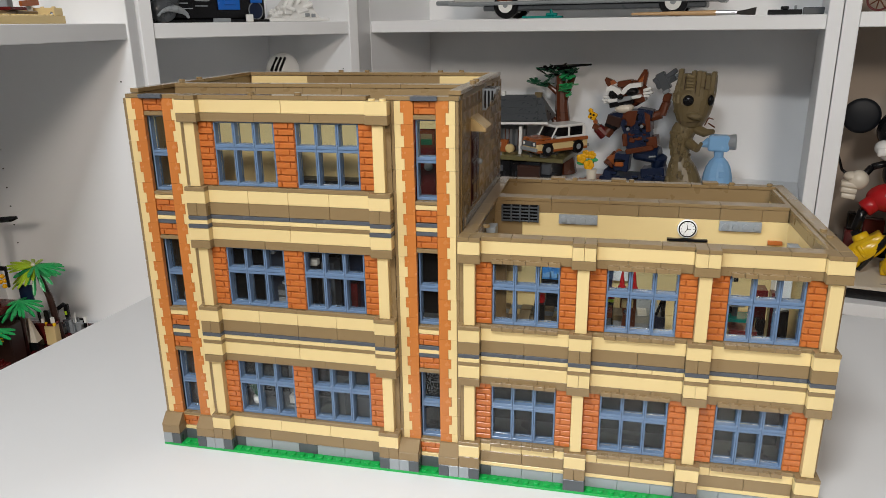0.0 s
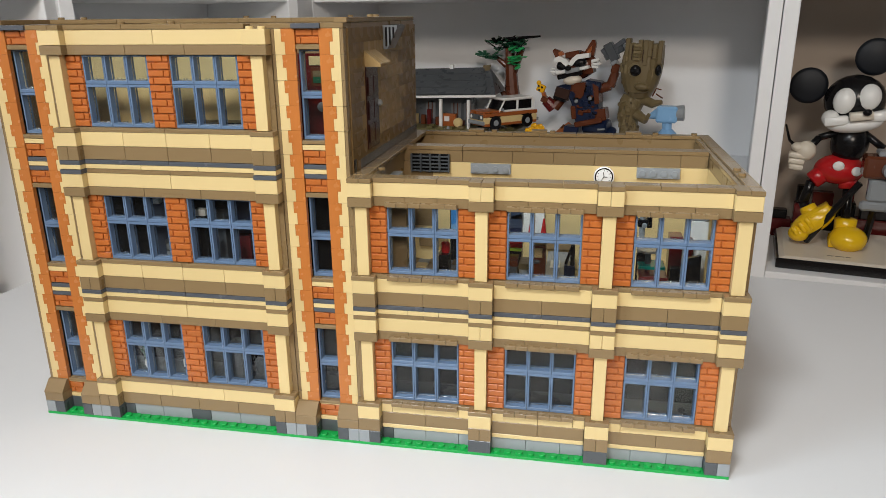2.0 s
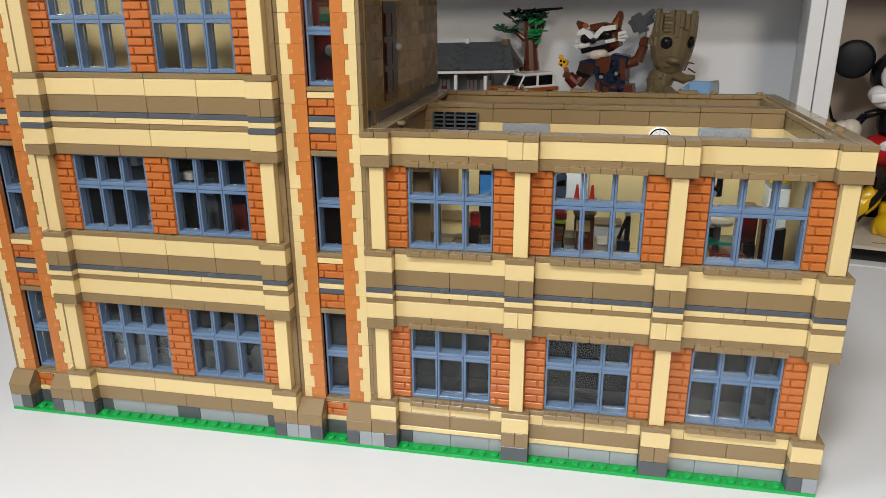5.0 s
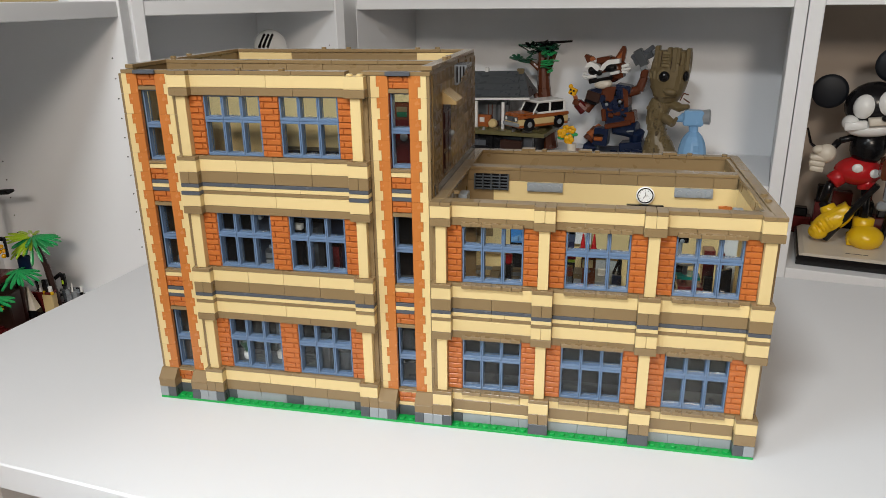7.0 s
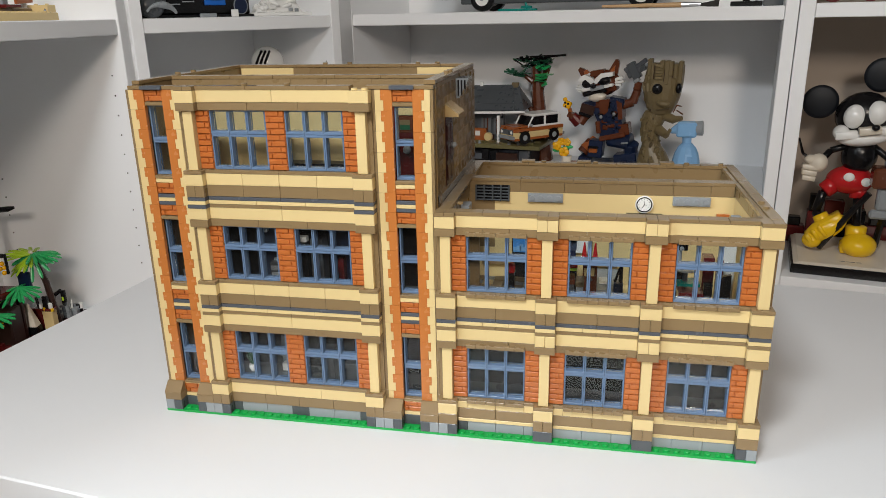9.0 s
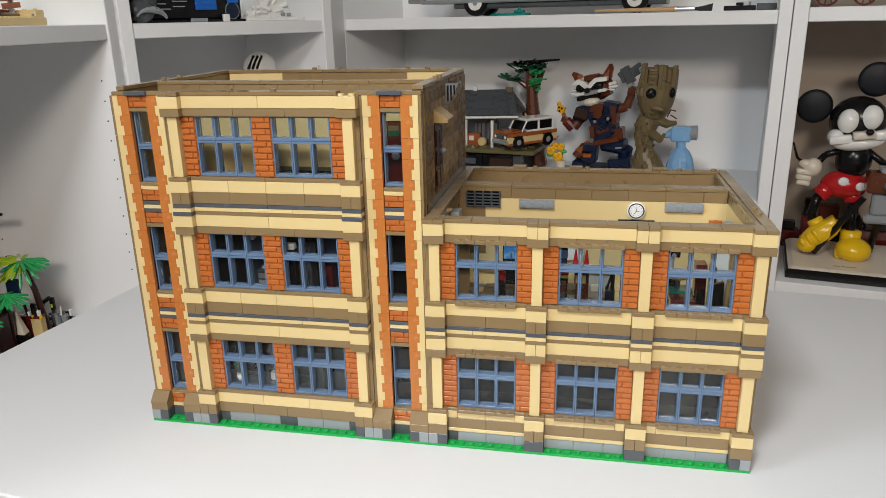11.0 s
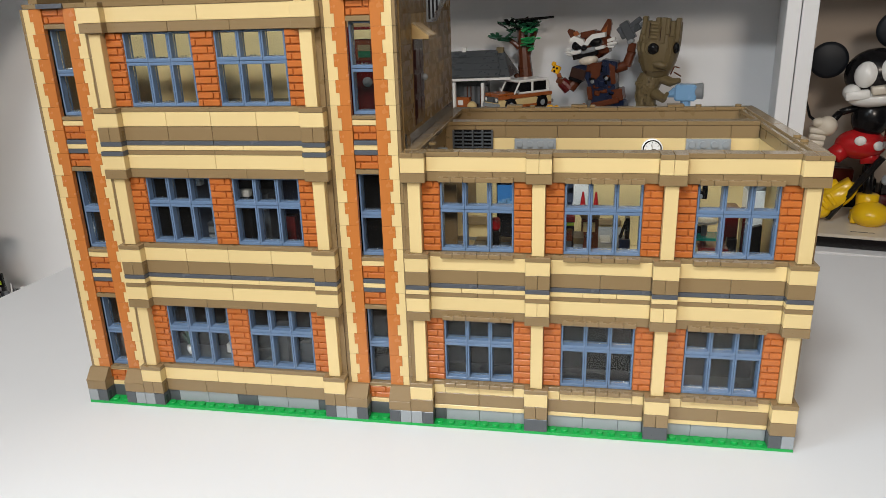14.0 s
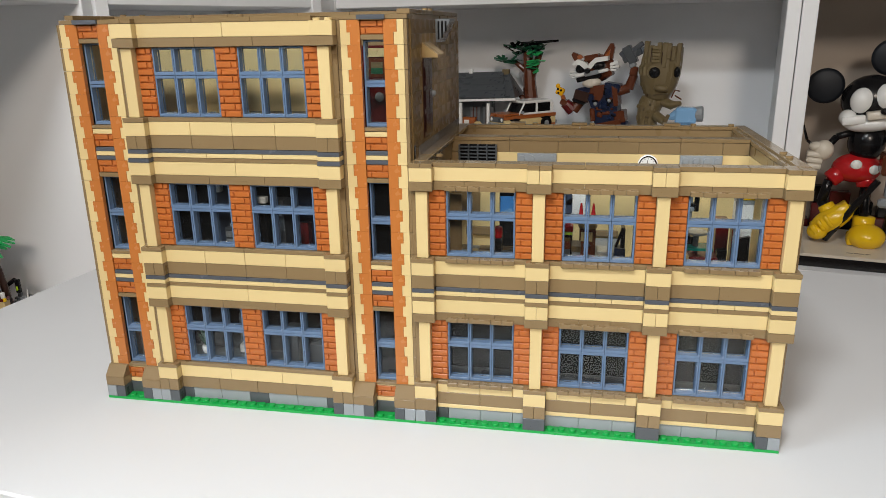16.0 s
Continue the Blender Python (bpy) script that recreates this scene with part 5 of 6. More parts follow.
def leaf_cluster(rnd, centre, spread, count, size, mats, flat=0.25):
    bd = Build()
    for k in range(count):
        c = [centre[i] + rnd.uniform(-1, 1) * spread[i] for i in range(3)]
        m = Matrix.Translation(c) @ Euler((rnd.uniform(-0.5, 0.5), rnd.uniform(-0.6, 0.6), rnd.uniform(0, 6.3))).to_matrix().to_4x4()
        s = size * rnd.uniform(0.6, 1.2)
        for a in (-40, 0, 40):
            mm = m @ Matrix.Rotation(radians(a), 4, "Z")
            bd.box(0, s, -s * 0.18, s * 0.18, -s * 0.05, s * 0.05, rnd.choice(mats), s * 0.04, mm)
    return bd.mesh("leaves")


rnd = random.Random(7)
tree = shelf_thing("toy_tree", R1, 0.340, 0.19, BT, 0, "reddish-brown toy tree with dark green leaf plates", "toy tree")
bd = Build()
bd.rod((0.016, 0, 0), (0.008, 0, 0.06), 0.020, 0.017, BROWN).rod((0.008, 0, 0.058), (0.000, 0, 0.13), 0.017, 0.014, BROWN).rod((0.0, 0, 0.128), (-0.006, 0, 0.205), 0.014, 0.010, BROWN)
bd.rod((0.0, -0.004, 0.09), (-0.024, -0.004, 0.125), 0.008, 0.004, BROWN)
bd.rod((0, 0, 0.15), (0.022, -0.005, 0.205), 0.009, 0.006, BROWN).rod((0, 0, 0.16), (-0.032, -0.004, 0.185), 0.007, 0.004, BROWN)
put("trunk", bd.mesh("trunk"), tree)
put("branch", Build().rod((-0.02, 0, 0.220), (0.058, -0.004, 0.226), 0.004, 0.002, BLACK).mesh("branch"), tree, (0, 0, 0), "thin black branch")
put("crown", leaf_cluster(rnd, (-0.008, -0.006, 0.212), (0.034, 0.016, 0.010), 34, 0.018, [LEAF, LEAF, BLACK]), tree)
put("crown", leaf_cluster(rnd, (-0.044, -0.006, 0.186), (0.020, 0.010, 0.005), 10, 0.017, [LEAF]), tree)
put("crown", leaf_cluster(rnd, (0.018, -0.024, 0.188), (0.007, 0.006, 0.022), 16, 0.014, [BRIGHT_LEAF]), tree, (0, 0, 0), "bright green hanging leaves")

# cliff-top cabin
MOSS = plastic("olive_green_plastic", (0.13, 0.115, 0.045), 0.35)
cab = shelf_thing("toy_cabin", R1, 0.20, 0.10, BT, 0, "grey-roofed toy cabin with a white porch on an olive ledge", "toy house")
rock_rnd, rocks = random.Random(17), Build()
rocks.box(-0.17, 0.15, 0.0, 0.08, 0.0, 0.0440, MATTE, 0.001)
for k in range(46):
    x, w, h = rock_rnd.uniform(-0.165, 0.125), rock_rnd.uniform(0.016, 0.044), rock_rnd.uniform(0.010, 0.043)
    rocks.box(x, x + w, rock_rnd.uniform(-0.028, -0.006), 0.02, 0.0, h, rock_rnd.choice((MATTE, MATTE, BLACK, BLACK, SLATE)), 0.0015)
put("rock", rocks.mesh("rock"), cab, (0, 0, 0), "black stepped rock under the ledge")
bd = Build().box(-0.17, 0.178, -0.03, 0.085, 0.0445, 0.053, MOSS, 0.001)
for k in range(40):
    x, y = rnd.uniform(-0.16, 0.165), rnd.uniform(-0.03, 0.06)
    bd.box(x, x + 0.012, y, y + 0.010, 0.050, 0.053 + rnd.choice((0.002, 0.004)), rnd.choice((MOSS, MOSS, OLIVE)), 0.0005)
put("ledge", bd.mesh("ledge"), cab, (0, 0, 0), "olive ledge with studs")
for x, h in ((0.034, 0.011), (0.044, 0.014), (0.108, 0.013), (0.117, 0.009)):
    put("stone", mesh_from("stone", *loft_data([(0, 0, 0, 0.0055, 0.005), (0.001, 0, h * 0.6, 0.0042, 0.004), (0.0015, 0, h, 0.0018, 0.002)], 6), GREY), cab, (x, -0.022, 0.0445), "grey pointed stone")
put("box", box_mesh(0.046, 0.012, 0.024, DARK_BROWN, 0.001), cab, (0.086, -0.034, 0.0125), "dark brown box among the rocks")
put("wall", box_mesh(0.23, 0.04, 0.06, DARK_GREY, 0.0005), cab, (-0.16, 0.035, 0.053))
for x in (-0.142, -0.084, -0.026, 0.030, 0.058):
    put("window", box_mesh(0.022, 0.003, 0.034, VENT_GREY, 0.0006), cab, (x, 0.0318, 0.064), "grey porch window")
    for i in range(2):
        put("window_bar", box_mesh(0.0018, 0.0016, 0.034, BROWN, 0.0003), cab, (x + 0.006 + 0.008 * i, 0.0300, 0.064))
roof_v = [(-0.17, -0.008, 0.109), (0.138, -0.008, 0.121), (0.108, 0.05, 0.166), (-0.17, 0.05, 0.157), (-0.17, 0.10, 0.112), (0.125, 0.10, 0.120)]
put("roof", mesh_from("roof", roof_v, [(0, 1, 2, 3), (3, 2, 5, 4), (0, 3, 4), (1, 5, 2), (0, 4, 5, 1)], DARK_GREY), cab)
for k in range(4):
    t = (k + 0.10) / 4
    put("roof_board", box_mesh(0.285 - 0.024 * t, 0.0182, 0.0022, DARK_GREY, 0.0004), cab, (-0.168, -0.010 + 0.058 * t, 0.1102 + 0.046 * t), "", (38, -2.0, 0))
put("fascia", box_mesh(0.31, 0.003, 0.0048, WHITE, 0.0005), cab, (-0.17, -0.011, 0.1036), "", (0, -2.3, 0))
for x in (-0.154, -0.096, -0.038, 0.020, 0.079):
    put("post", box_mesh(0.006, 0.006, 0.056, WHITE, 0.0006), cab, (x, -0.008, 0.053))
for x, m in ((0.022, WHITE), (0.094, OLIVE)):
    put("chimney", box_mesh(0.008 if m is WHITE else 0.014, 0.008, 0.022, m, 0.0006), cab, (x, 0.045, 0.150))
put("box", box_mesh(0.028, 0.010, 0.026, RUST, 0.0008), cab, (0.022, 0.006, 0.0532), "rust red drinks box on the porch")
put("box_panel", box_mesh(0.011, 0.001, 0.010, WHITE, 0.0003), cab, (0.026, 0.0048, 0.064), "white panel on the drinks box")
for k in range(12):
    x, h = -0.14 + 0.017 * k + rnd.uniform(0, 0.006), rnd.uniform(0.010, 0.032)
    put("porch_piece", box_mesh(rnd.uniform(0.008, 0.014), 0.010, h, rnd.choice((BROWN, DARK_RED, RUST, TAN, BLACK)), 0.0008), cab, (x, 0.018 + rnd.uniform(0, 0.006), 0.0532), "small dark warm-coloured piece on the porch")
put("barrel", lathe("porch_barrel", ((0.0075, -0.006), (0.0095, -0.002), (0.0095, 0.003), (0.0075, 0.006)), TAN, 16, "y"), cab, (0.058, 0.000, 0.0632), "tan barrel")


def wheel(parent, x, y, z, r, w, hub, rim=0.58):
    """A wheel whose axle runs along y."""
    ob = put("wheel", lathe("wheel", ((r * rim * 0.95, -w / 2), (r * 0.94, -w / 2), (r, -w / 3), (r, w / 3), (r * 0.94, w / 2), (r * rim * 0.95, w / 2)), BLACK, 20, "y"), parent, (x, y, z))
    put("rim", lathe("rim", ((r * rim * 0.93, -w / 2 - 0.0006), (r * rim, -w / 2), (r * rim, w / 2), (r * rim * 0.93, w / 2 + 0.0006)), hub, 16, "y"), ob, (0, 0, 0), "pale wheel rim")
    put("hub", lathe("hub", ((r * 0.2, -w / 2 - 0.0012), (r * 0.2, w / 2 + 0.0012)), GREY, 10, "y"), ob)
    return ob


suv = shelf_thing("toy_car", R1, 0.350, 0.104, 0.0895, 55, "rust and tan toy estate car with a white roof", "toy car")
put("body", Build().box(-0.062, 0.066, -0.024, 0.024, 0.010, 0.024, TAN, 0.002).mesh("body"), suv)
put("sill", Build().box(-0.060, 0.064, -0.0246, 0.0246, 0.007, 0.012, RUST, 0.0006).mesh("sill"), suv, (0, 0, 0), "rust brown lower stripe")
put("shoulder", Build().box(-0.062, 0.066, -0.0244, 0.0244, 0.0242, 0.031, RUST, 0.001).mesh("shoulder"), suv, (0, 0, 0), "rust brown shoulder")
put("hood", Build().box(-0.062, -0.014, -0.022, 0.022, 0.0312, 0.035, RUST, 0.001).mesh("hood"), suv)
put("bumper", Build().box(-0.066, -0.061, -0.025, 0.025, 0.010, 0.017, GREY, 0.001).mesh("bumper"), suv, (0, 0, 0), "grey front bumper")
put("grille", Build().box(-0.0635, -0.0618, -0.020, 0.020, 0.019, 0.029, DARK_GREY, 0.0004).mesh("grille"), suv)
put("roof", Build().box(-0.014, 0.058, -0.022, 0.022, 0.052, 0.057, WHITE, 0.0015).mesh("roof"), suv, (0, 0, 0), "white roof")
put("cab_glass", mesh_from("cab_glass", *prism_data([(-0.024, 0.0312), (0.057, 0.0312), (0.055, 0.0519), (-0.012, 0.0519)], -0.0205, 0.0205), BLACK), suv, (0, 0, 0), "dark glazed cabin")
put("tailgate", Build().box(0.0572, 0.061, -0.022, 0.022, 0.0312, 0.0515, WHITE, 0.0008).mesh("tailgate"), suv, (0, 0, 0), "white tailgate frame")
put("rear_bumper", Build().box(0.0662, 0.070, -0.024, 0.024, 0.010, 0.016, GREY, 0.0008).mesh("rear_bumper"), suv, (0, 0, 0), "grey rear bumper")
for y in (-0.016, 0.016):
    put("headlight", lathe("headlight", ((0.0034, -0.0012), (0.0034, 0), (0.002, 0.0006)), WHITE, 12, "y"), suv, (-0.0638, y, 0.024), "round white headlight", (0, 0, -90))
    put("mirror", Build().box(-0.024, -0.018, y * 1.62 - 0.002, y * 1.62 + 0.002, 0.034, 0.039, GREY, 0.0006).mesh("mirror"), suv, (0, 0, 0), "grey wing mirror")
for y in (-0.021, 0.021):
    put("windscreen_post", Build().rod((-0.0255, y, 0.0315), (-0.0125, y, 0.053), 0.0017, 0.0017, WHITE, 6).mesh("windscreen_post"), suv)
put("waist_rail", Build().box(-0.016, 0.060, -0.0226, 0.0226, 0.0311, 0.0350, WHITE, 0.0006).mesh("waist_rail"), suv, (0, 0, 0), "white rail under the side windows")
for x in (0.016, 0.053):
    put("pillar", Build().box(x, x + 0.005, -0.0216, 0.0216, 0.0312, 0.0525, WHITE, 0.0006).mesh("pillar"), suv)
for x in (-0.036, 0.040):
    for y in (-0.022, 0.022):
        wheel(suv, x, y, 0.0125, 0.0135, 0.009, GREY, 0.42)
        put("wheel_arch", lathe("wheel_arch", ((0.0150, -0.0012), (0.0150, 0.0012)), BLACK, 20, "y"), suv, (x, y * 1.0227, 0.0150), "black wheel arch")

fl = shelf_thing("flower_pot", R1, 0.428, 0.080, BT, 0, "yellow toy flowers in a cream pot", "toy flowers")
put("tray", box_mesh(0.044, 0.03, 0.014, RUST, 0.001), fl, (-0.024, -0.012, 0), "rust orange tray")
put("pot", lathe("pot", ((0.006, 0), (0.009, 0.004), (0.010, 0.022)), CREAM, 14), fl, (0.004, 0, 0.014))
for x, z in ((-0.010, 0.050), (0.008, 0.054), (0.002, 0.052), (-0.018, 0.046)):
    put("leaf", Build().ball((x, 0.001, z), (0.008, 0.003, 0.004), BRIGHT_LEAF, 6).mesh("leaf", True), fl, (0, 0, 0), "green leaf")
put("stem", Build().rod((0.004, 0, 0.036), (-0.004, 0, 0.062), 0.0015, 0.001, LEAF, 6).rod((0.004, 0, 0.036), (0.010, 0, 0.060), 0.0015, 0.001, LEAF, 6).mesh("stem"), fl)
for x, z, s in ((-0.016, 0.056, 0.008), (-0.001, 0.044, 0.009), (0.004, 0.064, 0.007), (-0.007, 0.065, 0.007)):
    bd = Build()
    for k in range(5):
        a = k * 2 * math.pi / 5
        bd.ball((s * 0.6 * math.cos(a), rnd.uniform(-0.003, 0.001), s * 0.6 * math.sin(a)), (s * 0.62, s * 0.3, s * 0.62), AMBER, 6)
    put("blossom", bd.mesh("blossom", True), fl, (x, -0.003, z))

# upper board: long white toy van, teal piece, brush, black piece
UT = 0.3455
van = shelf_thing("toy_van", R1, 0.416, 0.095, UT, 1.5, "long white toy estate car with white-wall wheels", "toy car")
put("chassis", Build().box(-0.20, 0.20, -0.038, 0.038, 0.014, 0.024, DARK_GREY, 0.002).mesh("chassis"), van, (0, 0, 0), "dark grey underside")
put("trim", Build().box(-0.268, 0.222, -0.046, 0.046, 0.0242, 0.031, GREY, 0.002).mesh("trim"), van, (0, 0, 0), "grey sill trim")
put("body", Build().box(-0.262, 0.215, -0.045, 0.045, 0.0312, 0.085, WHITE, 0.006).mesh("body"), van)
put("bumper", Build().box(-0.296, -0.266, -0.043, 0.043, 0.026, 0.034, GREY, 0.003).mesh("bumper"), van, (0, 0, 0), "grey front bumper")
put("bumper", Build().box(0.216, 0.232, -0.043, 0.043, 0.022, 0.036, GREY, 0.003).mesh("bumper"), van, (0, 0, 0), "grey rear bumper")
put("cabin", Build().box(-0.12, 0.19, -0.040, 0.040, 0.0852, 0.135, WHITE, 0.010).mesh("cabin"), van)
for x, w in ((-0.17, 0.03), (-0.09, 0.025), (-0.03, 0.012), (0.05, 0.025), (0.10, 0.012)):
    put("rust_patch", box_mesh(w, 0.0006, 0.006, BROWN, 0.0002), van, (x, -0.0455, 0.0315), "brown rust patch")
for x in (-0.154, 0.146):
    for y in (-0.036, 0.036):
        wheel(van, x, y, 0.024, 0.024, 0.016, WHITE)

teal = shelf_thing("toy_boat", R1, 0.337, 0.045, UT, 4, "small teal plastic toy piece lying on the board", "toy")
put("hull", Build().box(-0.038, 0.036, -0.008, 0.008, 0, 0.004, TEAL, 0.001).mesh("hull"), teal)
put("mast", Build().box(0.006, 0.026, -0.005, 0.005, 0.0042, 0.009, TEAL, 0.001).rod((0.016, 0, 0.008), (0.014, 0, 0.015), 0.003, 0.002, TEAL, 8).mesh("mast"), teal)
WOOD = material("pale_wood", (0.52, 0.33, 0.16), 0.5, grain=0.25, grain_scale=500, bump=0.05)
STEEL = material("brushed_steel", (0.55, 0.55, 0.56), 0.3, metal=1.0, grain=0.1)
BRISTLE = material("dark_bristles", (0.02, 0.018, 0.016), 0.8, grain=0.3, grain_scale=1500)
br = shelf_thing("paint_brush", R1, 0.50, 0.025, UT, 2, "wooden paint brush with dark bristles lying on the board", "brush")
put("grip", Build().rod((0, 0, 0.0045), (0.136, 0, 0.0045), 0.0022, 0.0044, WOOD, 12).mesh("grip"), br, (0, 0, 0), "pale wooden grip")
put("ferrule", Build().rod((0.1355, 0, 0.0046), (0.168, 0, 0.0046), 0.0042, 0.0036, STEEL, 12).mesh("ferrule"), br, (0, 0, 0), "steel ferrule")
put("bristles", mesh_from("bristles", *prism_data([(0.1665, 0.0016), (0.178, 0.0006), (0.196, 0.0002), (0.197, 0.0125), (0.180, 0.0085), (0.1665, 0.0066)], -0.003, 0.003), BRISTLE), br)
gun = shelf_thing("toy_blaster", R1, 0.752, 0.06, UT, 2, "black and grey brick-built toy piece lying on the board", "toy")
put("body", Build().box(-0.039, 0.012, -0.006, 0.006, 0, 0.008, BLACK, 0.001).mesh("body"), gun)
put("stock", Build().box(0.013, 0.044, -0.007, 0.007, 0, 0.011, DARK_GREY, 0.001).mesh("stock"), gun, (0, 0, 0), "dark grey end block")
put("sight", Build().box(-0.020, -0.008, -0.004, 0.004, 0.0081, 0.013, BLACK, 0.001).rod((0.002, 0, 0.007), (0.002, 0, 0.014), 0.002, 0.002, GREY, 8).mesh("sight"), gun)

# corner unit, upper board
bx = shelf_thing("toy_box", L2, 0.130, 0.075, UT, 0, "black toy set with bright blue panels on the board", "toy")
put("body", Build().box(-0.088, 0.098, -0.03, 0.05, 0.004, 0.085, BLACK, 0.003).mesh("body"), bx)
put("skirt", Build().box(-0.092, 0.102, -0.036, 0.052, 0, 0.0042, BLACK, 0.001).mesh("skirt"), bx)
BRIGHT = plastic("bright_blue_plastic", (0.01, 0.13, 0.55), 0.25)
for x, w, z, hh in ((0.006, 0.040, 0.019, 0.05), (0.068, 0.022, 0.030, 0.03)):
    put("panel", Build().box(x, x + w, -0.034, -0.0302, z, z + hh, BRIGHT, 0.001).box(x + 0.01, x + w - 0.01, -0.0365, -0.0342, z + 0.008, z + hh - 0.005, BRIGHT, 0.001).mesh("panel"), bx, (0, 0, 0), "bright blue panel")
for k in range(7):
    put("line", box_mesh(0.026 - 0.004 * (k % 3), 0.0004, 0.0016, GREY, 0.0001), bx, (-0.034 if k % 2 else -0.064, -0.0306, 0.020 + 0.004 * k), "pale printed bar")
put("badge", lathe("badge", ((0.013, 0), (0.013, 0.001), (0.011, 0.0012)), NAVY, 20, "y"), bx, (0.078, -0.0302, 0.018), "round badge")
put("badge_ring", lathe("badge_ring", ((0.0145, 0), (0.0145, 0.0006)), GREY, 20, "y"), bx, (0.078, -0.0301, 0.018))
put("piece", box_mesh(0.012, 0.006, 0.012, WHITE, 0.001), bx, (0.052, -0.043, 0.0), "small white piece")
put("piece", box_mesh(0.03, 0.006, 0.006, GREY, 0.001), bx, (-0.01, -0.044, 0.0), "small grey piece")
cr = shelf_thing("toy_creature", L2, 0.045, 0.035, UT, 0, "dark grey toy piece with a pale curved horn", "toy")
put("lump", Build().ball((-0.008, 0.004, 0.018), (0.022, 0.014, 0.018), DARK_GREY).ball((0.006, 0.010, 0.034), (0.018, 0.012, 0.018), DARK_GREY).mesh("lump", True), cr)
bd = Build()
for k in range(7):
    a0, a1 = math.pi * (0.05 + 0.12 * k), math.pi * (0.05 + 0.12 * (k + 1))
    bd.rod((0.026 * math.cos(a0), -0.012, 0.004 + 0.016 * math.sin(a0)), (0.026 * math.cos(a1), -0.012, 0.004 + 0.016 * math.sin(a1)), 0.002 + 0.0012 * min(k, 6 - k), 0.002 + 0.0012 * min(k + 1, 5 - k if k < 6 else 0), GREY, 8)
put("horn", bd.mesh("horn"), cr, (0, 0, 0), "pale grey curved horn")
ship = shelf_thing("toy_ship", L2, 0.285, 0.055, UT, 0, "white angular toy craft resting on the board", "toy")
bd = Build()
bd.box(-0.055, 0.075, -0.02, 0.03, 0, 0.006, WHITE, 0.001)
prism = [(-0.03, -0.016, 0.006), (0.055, -0.016, 0.006), (0.03, 0.0, 0.052), (-0.004, 0.0, 0.046), (-0.03, 0.028, 0.006), (0.055, 0.028, 0.006)]
put("hull", bd.mesh("hull"), ship)
put("fin", mesh_from("fin", prism, [(0, 1, 2, 3), (3, 2, 5, 4), (0, 3, 4), (1, 5, 2), (0, 4, 5, 1)], WHITE), ship, (0, 0, 0.0002))
for x, z, w in ((0.022, 0.008, 0.009), (0.036, 0.007, 0.008), (-0.05, 0.0065, 0.02), (-0.022, 0.012, 0.014)):
    put("panel", box_mesh(w, 0.003, 0.006, GREY if w < 0.01 else WHITE, 0.0006), ship, (x, -0.0185, z))
for k in range(10):
    put("stud", stud_mesh(WHITE), ship, (-0.05 + 0.013 * k, -0.015, 0.006))
fold_rnd, folds = random.Random(31), Build()
for k in range(26):
    x = fold_rnd.uniform(-0.036, 0.052)
    top = 0.052 - 0.9 * abs(x - 0.012)
    m = Matrix.Translation((x, fold_rnd.uniform(-0.016, 0.012), max(0.010, top * fold_rnd.uniform(0.35, 0.9)))) @ Euler((fold_rnd.uniform(-0.7, 0.7), fold_rnd.uniform(-0.9, 0.9), fold_rnd.uniform(-0.6, 0.6))).to_matrix().to_4x4()
    folds.box(-0.012, 0.012, -0.005, 0.005, -0.0035, 0.0035, WHITE, 0.0025, m)
put("folds", folds.mesh("folds"), ship, (0, 0, 0), "crumpled white plates")

# domed helmet with slots in the corner unit
hel = shelf_thing("helmet", L2, 0.310, 0.12, 0.1725, 0, "white domed toy helmet with three dark slots", "toy helmet")
prof = [(0.030, 0), (0.0315, 0.03), (0.0315, 0.087)] + [(0.0315 * math.cos(a), 0.087 + 0.031 * math.sin(a)) for a in (0.3, 0.6, 0.9, 1.2, 1.45)]
put("dome", mesh_from("dome", *lathe_data(prof, 28), WHITE, True), hel)
for k, a in enumerate((-160, -143, -127)):
    slot = put("slot", Build().box(-0.0022, 0.0022, -0.003, 0.004, -0.015, 0.014, BLACK, 0.0015).mesh("slot"), hel, (0, 0, 0), "black slot")
    slot.matrix_basis = Matrix.Rotation(radians(a + 90), 4, "Z") @ Matrix.Translation((0, -0.0280, 0.098)) @ Matrix.Rotation(radians(-24), 4, "X") @ Matrix.Rotation(radians(16 + 4 * k), 4, "Y")

# side unit, upper board: tan tray with a sign
tr = shelf_thing("toy_tray", L1, 0.366, 0.075, UT, 0, "tan studded toy base with a brown sign", "toy")
put("tray", Build().box(-0.22, 0.045, -0.02, 0.07, 0, 0.010, TAN, 0.0006).mesh("tray"), tr)
for k in range(20):
    put("stud", stud_mesh(TAN), tr, (-0.115 + 0.008 * k, -0.016, 0.010))
put("ridge", Build().box(-0.16, 0.02, 0.0, 0.05, 0.0101, 0.016, DARK_TAN, 0.001).mesh("ridge"), tr, (0, 0, 0), "dark tan ridge")
put("rim", Build().box(0.026, 0.0445, -0.018, 0.068, 0.0102, 0.020, TAN, 0.0008).mesh("rim"), tr, (0, 0, 0), "raised tan rim")
for k in range(5):
    put("stud", stud_mesh(TAN), tr, (0.035, -0.012 + 0.016 * k, 0.020))
for x, z, m in ((-0.115, 0.018, GREY), (-0.095, 0.024, DARK_GREY), (-0.078, 0.030, RED), (-0.010, 0.022, GREY)):
    put("piece", box_mesh(0.012, 0.012, z, m, 0.001), tr, (x, 0.02, 0.0162), "small coloured piece")
put("mat", box_mesh(0.03, 0.02, 0.004, DARK_RED, 0.0005), tr, (-0.045, -0.01, 0.0162), "dark red plate")
put("post", Build().rod((0.018, 0.01, 0.010), (0.018, 0.01, 0.055), 0.004, 0.003, WHITE, 10).mesh("post"), tr, (0, 0, 0), "white post")
